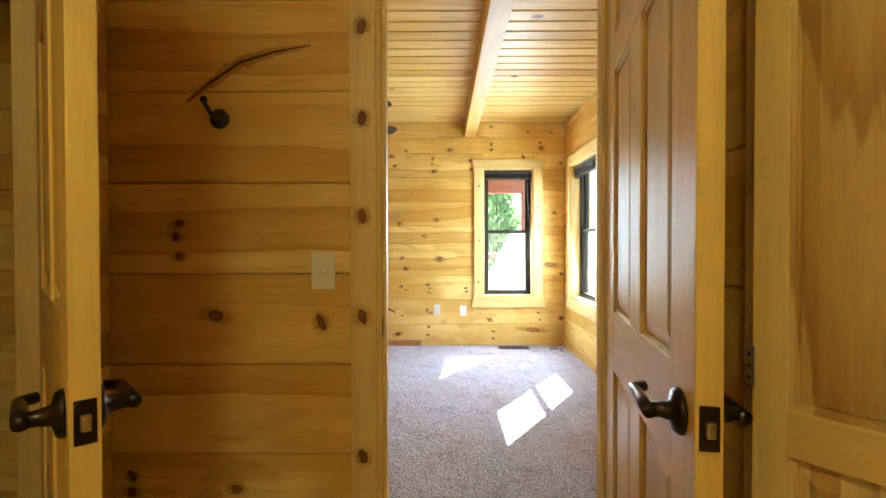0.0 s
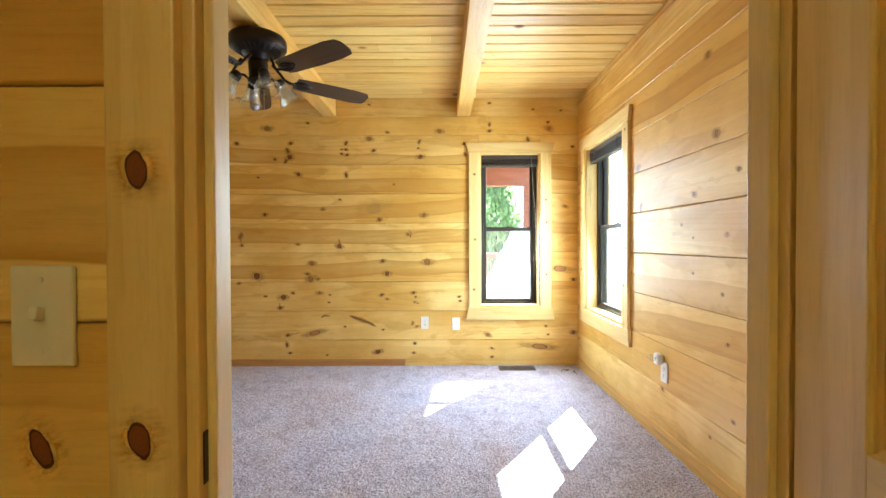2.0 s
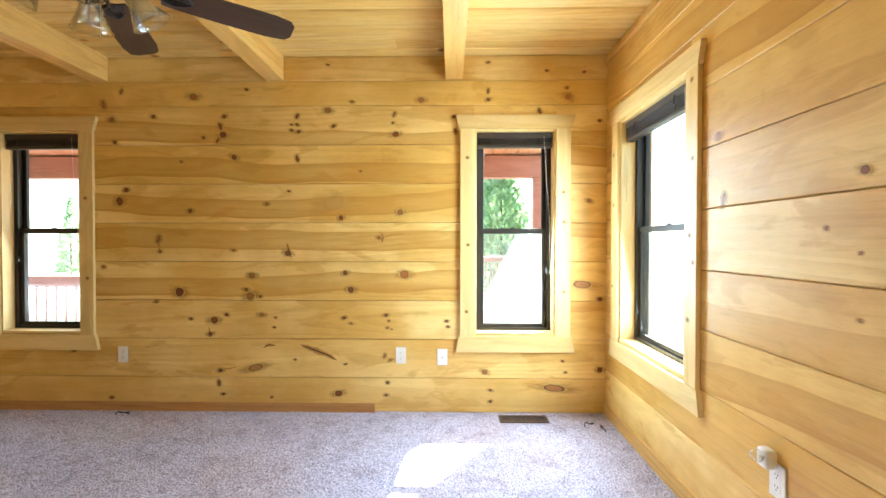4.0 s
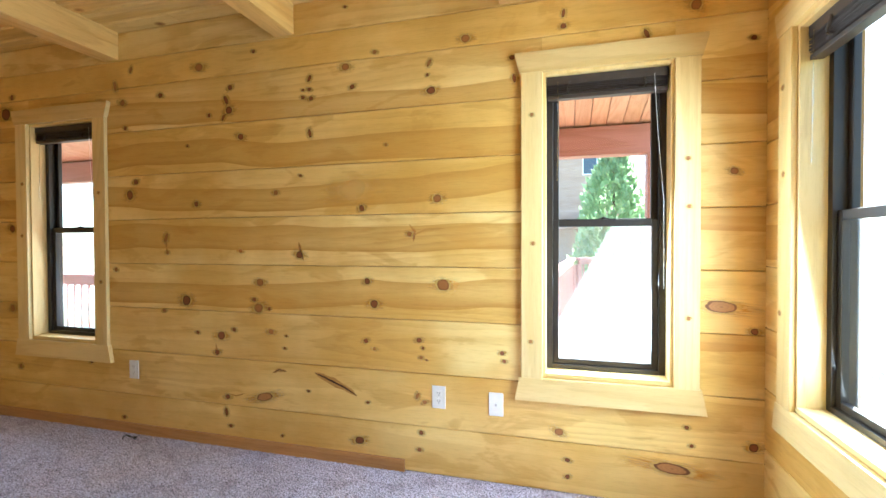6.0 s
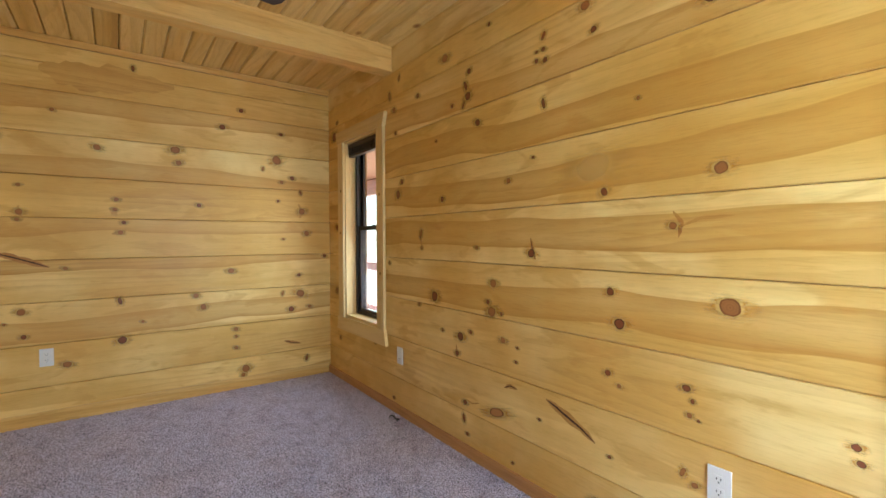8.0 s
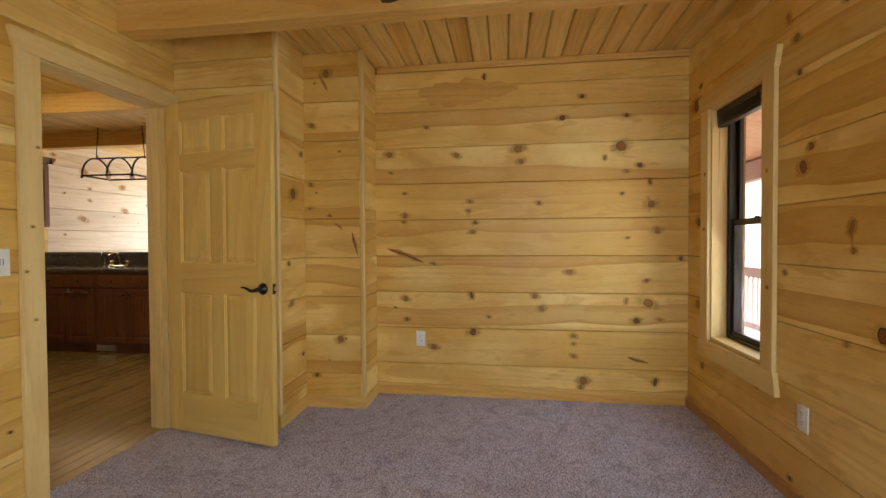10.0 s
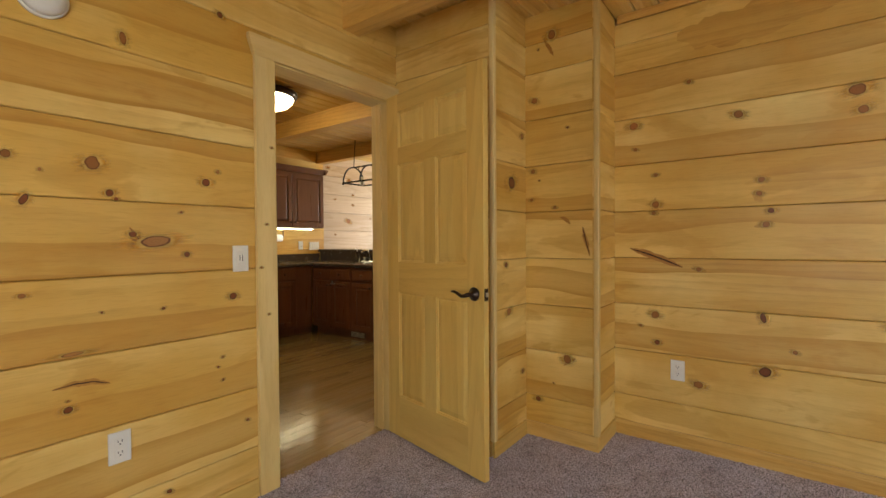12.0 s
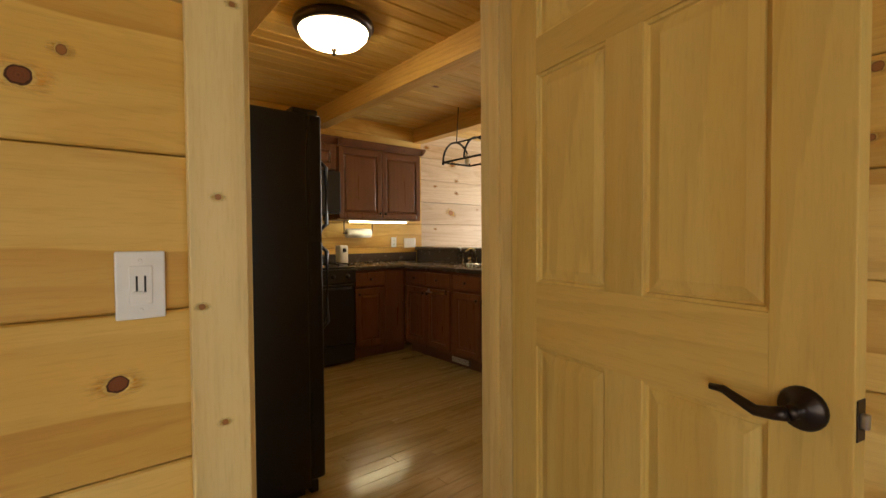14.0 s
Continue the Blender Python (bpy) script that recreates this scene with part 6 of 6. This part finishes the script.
def refrigerator():
    f = thing("refrigerator", "tall black refrigerator with textured side panel", "refrigerator", pose(-1.585, 0.185, 0))
    part("cabinet", box((0, 0, 0.03), (0.70, 0.70, 1.745), 0.006), BLACK_GLOSS, f)
    part("freezer_door", box((-0.075, 0.002, 1.19), (-0.006, 0.698, 1.75), 0.016, segments=3), BLACK_GLOSS, f)
    part("fresh_food_door", box((-0.075, 0.002, 0.06), (-0.006, 0.698, 1.175), 0.016, segments=3), BLACK_GLOSS, f)
    for z0, z1 in ((1.22, 1.55), (0.75, 1.15)):
        part("handle", tube([(-0.074, 0.65, z0), (-0.115, 0.65, z0 + 0.03), (-0.115, 0.65, z1 - 0.03), (-0.074, 0.65, z1)], 0.011, 10), BLACK_GLOSS, f, smooth=True)
    # black filler added inside the doors to stop light leaking through their gap
    part("gasket", box((-0.070, 0.006, 0.07), (-0.004, 0.694, 1.74)), BLACK_MATT, f)
    part("hinge_cover", box((-0.06, 0.60, 1.746), (0.06, 0.69, 1.772), 0.006), BLACK_MATT, f)
    part("toe_grille", box((-0.04, 0.01, 0.0), (-0.004, 0.69, 0.055), 0.003), BLACK_MATT, f)
    part("foot", box((0.02, 0.02, 0.0), (0.68, 0.68, 0.03)), BLACK_MATT, f)
    return f


refrigerator()


def flush_lamp(x, y, z, glass, k=1.0):
    l = thing("ceiling_lamp", "lit alabaster bowl ceiling lamp with a bronze rim", "ceiling lamp", pose(x, y, z))
    part("mount", lathe([(0.09 * k, 0.0), (0.095 * k, -0.03), (0.11 * k, -0.034)], 32), LEVER, l, smooth=True)
    part("rim", lathe([(r * k, q * k - 0.03) for r, q in ((0.10, 0.0), (0.185, -0.004), (0.190, -0.020), (0.178, -0.040), (0.165, -0.044))], 40), LEVER, l, "bronze rim", smooth=True)
    part("bowl", lathe([(r * k, q * k - 0.03) for r, q in ((0.163, -0.040), (0.155, -0.065), (0.125, -0.095), (0.075, -0.115), (0.02, -0.122), (0.001, -0.122))], 40), glass, l, "glowing white glass bowl", smooth=True)
    part("finial", lathe([(r * k, q * k - 0.03) for r, q in ((0.012, -0.120), (0.014, -0.130), (0.007, -0.140), (0.010, -0.150), (0.001, -0.156))], 16), LEVER, l, smooth=True)
    return l


flush_lamp(-1.99, 0.345, CEIL - 0.02, LAMP_GLASS, 1.26)
# added fill lamp behind the camera, out of view, to brighten the hall
flush_lamp(0.62, -0.52, CEIL, HALL_FILL)


def under_lamp():
    u = thing("under_cabinet_lamp", "lit fluorescent strip under the wall cabinet", "lamp", pose(-3.62, -1.25, 1.347))
    part("housing", box((0, -0.035, 0.008), (0.72, 0.035, 0.023), 0.003), PLATE, u)
    part("diffuser", box((0.02, -0.022, -0.006), (0.70, 0.022, 0.007), 0.006), STRIP, u, "glowing warm diffuser")
    return u


under_lamp()


def paper_towel():
    p = thing("paper_towel_roll", "white paper towel roll on a bronze holder under the cabinet", "paper towel", pose(-3.30, -1.46, 1.235))
    part("roll", lathe([(0.018, 0), (0.048, 0.0), (0.048, 0.28), (0.018, 0.28)], 28, None, pose(0.03, 0, 0, 0, 90, 0)), PAPER, p, smooth=True)
    part("bar", tube([(0.0, 0, 0), (0.35, 0, 0)], 0.008, 10), LEVER, p)
    for x in (0.0, 0.34):
        part("bracket", tube([(x, 0, 0), (x, 0, 0.13)], 0.006, 8), LEVER, p)
    return p


paper_towel()
outlet(FACES["kitchen_south"], -3.67, 1.13)


def wide_plate():
    o = thing("wall_outlet", "wide white four-gang wall plate over the counter", "outlet", FACES["kitchen_south"] @ pose(-3.90, 0, 1.12))
    part("plate", box((-0.085, 0.0005, -0.058), (0.085, 0.007, 0.058), 0.0035), PLATE, o)
    for x in (-0.056, -0.019, 0.019, 0.056):
        part("rocker", box((x - 0.014, 0.0065, -0.030), (x + 0.014, 0.010, 0.030), 0.002), PLATE, o)
    return o


wide_plate()


def faucet():
    f = thing("sink_faucet", "chrome kitchen faucet with two handles", "faucet", pose(-3.89, -0.42, 0.908))
    part("base", box((-0.03, -0.13, 0), (0.03, 0.13, 0.014), 0.006), CHROME, f)
    part("spout", tube([(0, 0, 0.01), (0, 0, 0.10), (0.03, 0, 0.15), (0.09, 0, 0.16), (0.15, 0, 0.13)], 0.011, 12), CHROME, f, smooth=True)
    for y in (-0.10, 0.10):
        part("handle", lathe([(0.022, 0.012), (0.018, 0.04), (0.026, 0.05), (0.022, 0.065), (0.001, 0.07)], 18, None, pose(0, y, 0)), CHROME, f, smooth=True)
    return f


faucet()


def soap_bottle():
    s = thing("soap_bottle", "clear soap pump bottle on the counter", "bottle", pose(-3.89, -0.66, 0.908))
    part("bottle", lathe([(0.030, 0), (0.034, 0.004), (0.034, 0.09), (0.024, 0.115), (0.013, 0.122), (0.013, 0.132)], 22), SOAP, s, smooth=True)
    part("pump", tube([(0, 0, 0.13), (0, 0, 0.165), (0.012, 0, 0.172), (0.035, 0, 0.168)], 0.006, 8), PLATE, s, "white pump", smooth=True)
    return s


soap_bottle()


def can_opener():
    c = thing("can_opener", "white countertop can opener", "appliance", pose(-2.90, -1.40, 0.908))
    part("body", box((-0.05, -0.05, 0), (0.05, 0.05, 0.20), 0.018, segments=3), PLATE, c, smooth=True)
    part("cutter", box((-0.015, 0.048, 0.13), (0.015, 0.075, 0.17), 0.006), BLACK_MATT, c)
    return c


can_opener()


def pot_rack(x, y, z):
    """A wrought-iron half-barrel rack lamp hung from the beam."""
    p = thing("rack_lamp", "black wrought-iron half-barrel hanging lamp", "hanging lamp", pose(x, y, z))
    ln, wd, ht = 0.62, 0.36, 0.22
    part("rim", tube([(-wd / 2, -ln / 2, 0), (wd / 2, -ln / 2, 0), (wd / 2, ln / 2, 0), (-wd / 2, ln / 2, 0), (-wd / 2, -ln / 2, 0)], 0.010, 8), IRON, p)
    for yy in (-ln / 2, 0.0, ln / 2):
        part("hoop", tube([(wd / 2 * math.cos(a * math.pi / 12), yy, ht * math.sin(a * math.pi / 12)) for a in range(13)], 0.010, 8), IRON, p)
    part("ridge", tube([(0, -ln / 2, ht), (0, ln / 2, ht)], 0.009, 8), IRON, p)
    for yy in (-ln / 2, ln / 2):
        part("scroll", lathe([(0.001, -0.016), (0.012, -0.010), (0.016, 0), (0.012, 0.010), (0.001, 0.016)], 12, None, pose(wd / 2, yy, -0.012)), IRON, p, smooth=True)
        part("hanger", tube([(0, yy, ht), (0, yy * 0.9, CEIL - 0.02 - z)], 0.005, 8), IRON, p)
    for yy in (-0.15, 0.15):
        part("bulb", lathe([(0.012, 0.06), (0.022, 0.02), (0.030, -0.01), (0.022, -0.035), (0.001, -0.045)], 16, None, pose(0, yy, 0.02)), BULB, p, "frosted bulb", smooth=True)
    return p


pot_rack(-3.80, -0.30, 1.93)
vent2 = thing("toe_kick_vent", "brown register in the cabinet toe kick", "floor vent", pose(-3.408, -0.20, 0.055))
part("frame", box((-0.07, -0.13, -0.035), (-0.062, 0.13, 0.035), 0.002), VENT, vent2)
for i in range(5):
    part("slat", box((-0.063, -0.115, -0.028 + 0.013 * i), (-0.060, 0.115, -0.022 + 0.013 * i)), IVORY, vent2)


KNOTS_K = [(-4.17, 2.3, 0.026), (-4.24, 2.43, 0.016), (-4.59, 2.15, 0.042), (-4.66, 1.92, 0.021), (-4.66, 1.76, 0.021), (-4.56, 1.5, 0.047), (-5.19, 2.0, 0.037), (-4.3, 1.83, 0.016), (-5.23, 1.64, 0.037), (-4.79, 2.38, 0.021), (-4.3, 1.29, 0.016)]
knots(kitchen_south, FACES["kitchen_south"], KNOTS_K, 1, 3, 0.2)


# ---- porch and the ground outside ----
tagged(new("ground", mesh_of("ground", box((-400, -400, -1.0), (400, 400, -0.62)), LAWN)), "lawn that falls away round the cabin", "ground", kind="structure")
drive = new("gravel_drive", mesh_of("gravel_drive", box((-60, 16, -0.63), (60, 24, -0.60)), CONCRETE))
tagged(drive, "pale gravel drive beyond the lawn", "drive", kind="structure")
PX0, PX1, PY0, PY1 = -7.0, 2.06, N + 0.21, 7.25
deck = thing("porch_deck", "red-stained porch deck of wide boards", "deck", kind="structure")
y = PY0
deck_me = mesh_of("deck_board", box((PX0, 0, -0.11), (PX1, 0.134, -0.07), 0.004, segments=1), PORCH_WOOD)
while y < PY1 + 0.05:
    ob = new("deck_board", deck_me)
    ob.parent = deck
    ob.location = (0, y, 0)
    y += 0.14
part("deck_skirt", box((PX0, PY0, -0.62), (PX1 - 0.02, PY1, -0.112)), PORCH_WOOD, deck)


def slope_down(bm, fall=0.165):
    """Lets the porch roof fall away from the house."""
    for v in bm.verts:
        v.co.z -= (v.co.y - PY0) * fall
    return bm


def porch_ceiling():
    bm = bmesh.new()
    x = PX0
    while x < PX1:
        box((x + 0.002, PY0, 2.46), (x + 0.128, PY1 + 0.35, 2.50), 0.004, bm, 1)
        x += 0.13
    return tagged(new("porch_ceiling", mesh_of("porch_ceiling", slope_down(bm), PORCH_CEIL)), "orange-stained board porch ceiling", "ceiling", kind="structure")


porch_ceiling()
roof = new("porch_roof", mesh_of("porch_roof", slope_down(box((PX0 - 0.2, PY0, 2.502), (PX1 + 0.02, PY1 + 0.4, 2.62))), ROOF))
tagged(roof, "low shingled porch roof", "roof", kind="structure")
pb = new("porch_beam", mesh_of("porch_beam", box((PX0, PY1 - 0.10, 1.93), (PX1, PY1 + 0.04, 2.172), 0.006), PORCH_WOOD))
tagged(pb, "red-brown stained porch beam", "beam", kind="structure")
post_me = mesh_of("porch_post", box((-0.07, -0.07, -0.07), (0.07, 0.07, 1.929), 0.008), PORCH_WOOD)
for px in (1.97, -0.86, -4.05, -6.90):
    if px == -0.86:
        continue
    p = new("porch_post", post_me)
    p.location = (px, PY1 - 0.03, 0)
    tagged(p, "square red-brown stained porch post", "post", "porch posts")


def railing(x0, x1, y):
    r = thing("porch_railing", "red-brown wooden porch railing with thin balusters", "railing")
    part("top_rail", box((x0, y - 0.07, 0.78), (x1, y + 0.07, 0.82), 0.006), PORCH_WOOD, r)
    part("rail", box((x0, y - 0.02, 0.69), (x1, y + 0.02, 0.779), 0.004), PORCH_WOOD, r)
    part("bottom_rail", box((x0, y - 0.02, 0.02), (x1, y + 0.02, 0.10), 0.004), PORCH_WOOD, r)
    me = mesh_of("baluster", box((-0.012, -0.012, 0.1), (0.012, 0.012, 0.69), 0.002, segments=1), PORCH_WOOD)
    x = x0 + 0.08
    while x < x1:
        b = new("baluster", me)
        b.parent = r
        b.location = (x, y, 0)
        x += 0.115
    return r


railing(-6.83, -4.12, PY1 - 0.03)
railing(-3.98, 0.98, PY1 - 0.03)


def walk_railing(x0, y0, x1, y1, z):
    """A railing along the walk that leads away from the porch."""
    r = thing("walk_railing", "red-brown wooden railing along the garden walk", "railing", pose(x0, y0, z, 0, 0, math.degrees(math.atan2(y1 - y0, x1 - x0))), "walk railings")
    ln = math.hypot(x1 - x0, y1 - y0)
    part("top_rail", box((0, -0.06, 0.0), (ln, 0.06, 0.04), 0.006), PORCH_WOOD, r)
    part("rail", box((0, -0.02, -0.085), (ln, 0.02, -0.001), 0.004), PORCH_WOOD, r)
    part("bottom_rail", box((0, -0.02, -0.80), (ln, 0.02, -0.72), 0.004), PORCH_WOOD, r)
    for x in (0.0, ln):
        part("post", box((x - 0.045, -0.045, -0.62 - z), (x + 0.045, 0.045, -0.086), 0.004), PORCH_WOOD, r)
    me = mesh_of("baluster", box((-0.012, -0.012, -0.72), (0.012, 0.012, -0.085), 0.002, segments=1), PORCH_WOOD)
    for k in range(1, int(ln / 0.125)):
        b = new("baluster", me)
        b.parent = r
        b.location = (k * 0.125, 0, 0)
    return r


walk_railing(1.06, PY1 + 0.02, 1.37, 11.6, 0.86)
walk_railing(1.47, 11.7, 4.2, 14.1, 0.86)


def clump_cloud(count, where, size, seed):
    """Many small leaf sprays, each two crossed blades, at places given by a function of a random generator."""
    rng = random.Random(seed)
    verts, faces = [], []
    for _ in range(count):
        p, out = where(rng)
        s = size * rng.uniform(0.6, 1.4)
        up = (out + Vector((rng.uniform(-0.5, 0.5), rng.uniform(-0.5, 0.5), rng.uniform(0.0, 0.9)))).normalized()
        side = up.cross(Vector((rng.uniform(-1, 1), rng.uniform(-1, 1), rng.uniform(-1, 1)))).normalized()
        k = len(verts)
        verts += [p - side * s * 0.4, p + up * s * 0.5 - side * s * 0.5, p + up * s * 1.3, p + up * s * 0.5 + side * s * 0.5, p + side * s * 0.4]
        faces.append((k, k + 1, k + 2, k + 3, k + 4))
    me = bpy.data.meshes.new("crown")
    me.from_pydata(verts, [], faces)
    return me


def cedar(x, y, height, radius, seed, count=2600):
    t = thing("cedar_tree", "conical green arborvitae on the lawn", "tree", pose(x, y, -0.62), "arborvitae trees")

    def where(rng):
        h = rng.random() ** 1.5
        r = radius * (1 - h) ** 0.75 * (0.55 + 0.5 * rng.random()) * (1 + 0.12 * math.sin(9 * h + seed))
        a = rng.uniform(0, 2 * math.pi)
        return Vector((r * math.cos(a), r * math.sin(a), 0.12 + h * (height - 0.15))), Vector((math.cos(a), math.sin(a), 1.1)).normalized()

    part("trunk", tube([(0, 0, -0.05), (0.01, 0, height * 0.4), (0, 0.01, height * 0.9)], 0.07, 8, None, 0.012), BARK_TREE, t)
    me = clump_cloud(count, where, 0.10, seed)
    me.materials.append(GREEN)
    c = new("crown", me)
    c.parent = t
    return t


cedar(2.30, 14.0, 4.15, 1.35, 1, 6500)
for i in range(9):
    cedar(-20.5 + 1.75 * i, 27.0 - 0.2 * i, 4.3 + 0.5 * math.sin(i * 2.1), 0.72, 10 + i, 1500)


def bush(x, y, r, h, seed):
    b = thing("flowering_shrub", "loose pale green shrub beside the house", "shrub", pose(x, y, -0.62), "shrubs")

    def where(rng):
        a, e = rng.uniform(0, 2 * math.pi), rng.uniform(0, 1) ** 0.6
        q = r * rng.uniform(0.4, 1.05)
        return Vector((q * math.cos(a) * math.sqrt(max(0, 1 - (e * 0.9) ** 2)), q * math.sin(a) * math.sqrt(max(0, 1 - (e * 0.9) ** 2)), 0.1 + h * e)), Vector((math.cos(a), math.sin(a), 0.8)).normalized()

    st = bmesh.new()
    rng = random.Random(seed)
    for k in range(7):
        a = k * 0.9
        tube([(0, 0, -0.03), (r * 0.3 * math.cos(a), r * 0.3 * math.sin(a), h * 0.5), (r * 0.5 * math.cos(a), r * 0.5 * math.sin(a), h * 0.9)], 0.012, 6, st, 0.004)
    part("stems", st, BARK_TREE, b)
    me = clump_cloud(1900, where, 0.055, seed)
    me.materials.append(SHRUB)
    c = new("leaves", me)
    c.parent = b
    return b


for i, (bx, by, br, bh) in enumerate(((3.9, 4.4, 0.7, 1.5), (4.3, 5.7, 0.8, 1.5), (3.7, 6.6, 0.65, 1.25), (4.8, 3.4, 0.7, 1.4))):
    bush(bx, by, br, bh, 40 + i)


def cabin(x, y, turn, w, d, h):
    """A neighbouring cabin with siding, windows, a deck post row and a gable roof."""
    c = thing("neighbour_cabin", "brown-sided neighbouring cabin with a gable roof", "house", pose(x, y, -0.62, 0, 0, turn))
    part("wall", box((-w / 2, -d / 2, 0), (w / 2, d / 2, h)), HOUSE_WALL, c)
    rf = prism([(-w / 2 - 0.5, h), (w / 2 + 0.5, h), (0, h + w * 0.28)], -d / 2 - 0.5, d / 2 + 0.5)
    part("roof", rf, ROOF, c)
    for i in range(3):
        for zz in (1.0, 3.6, 6.4, 9.0):
            if zz + 1.3 > h:
                continue
            xx = -w / 2 + w * (i + 0.5) / 3
            wn = part("window", box((xx - 0.5, -d / 2 - 0.05, zz), (xx + 0.5, -d / 2 - 0.001, zz + 1.3), 0.01), PLATE, c)
            part("pane", box((xx - 0.43, -d / 2 - 0.06, zz + 0.07), (xx + 0.43, -d / 2 - 0.051, zz + 1.23)), DARK_PANE, wn)
    part("deck", box((-w / 2, -d / 2 - 2.2, 2.7), (w / 2, -d / 2 - 0.002, 2.9)), HOUSE_WALL, c)
    for i in range(4):
        xx = -w / 2 + 0.1 + (w - 0.2) * i / 3
        part("post", box((xx - 0.08, -d / 2 - 2.15, 0), (xx + 0.08, -d / 2 - 1.99, 3.9)), HOUSE_WALL, c)
    part("deck_rail", box((-w / 2, -d / 2 - 2.2, 3.75), (w / 2, -d / 2 - 2.12, 3.9)), HOUSE_WALL, c)
    return c


cabin(-1.5, 40, 0, 13, 9, 11.0)
cabin(-30, 62, 8, 14, 9, 3.4)
cabin(34, 18, 75, 12, 9, 5.4)
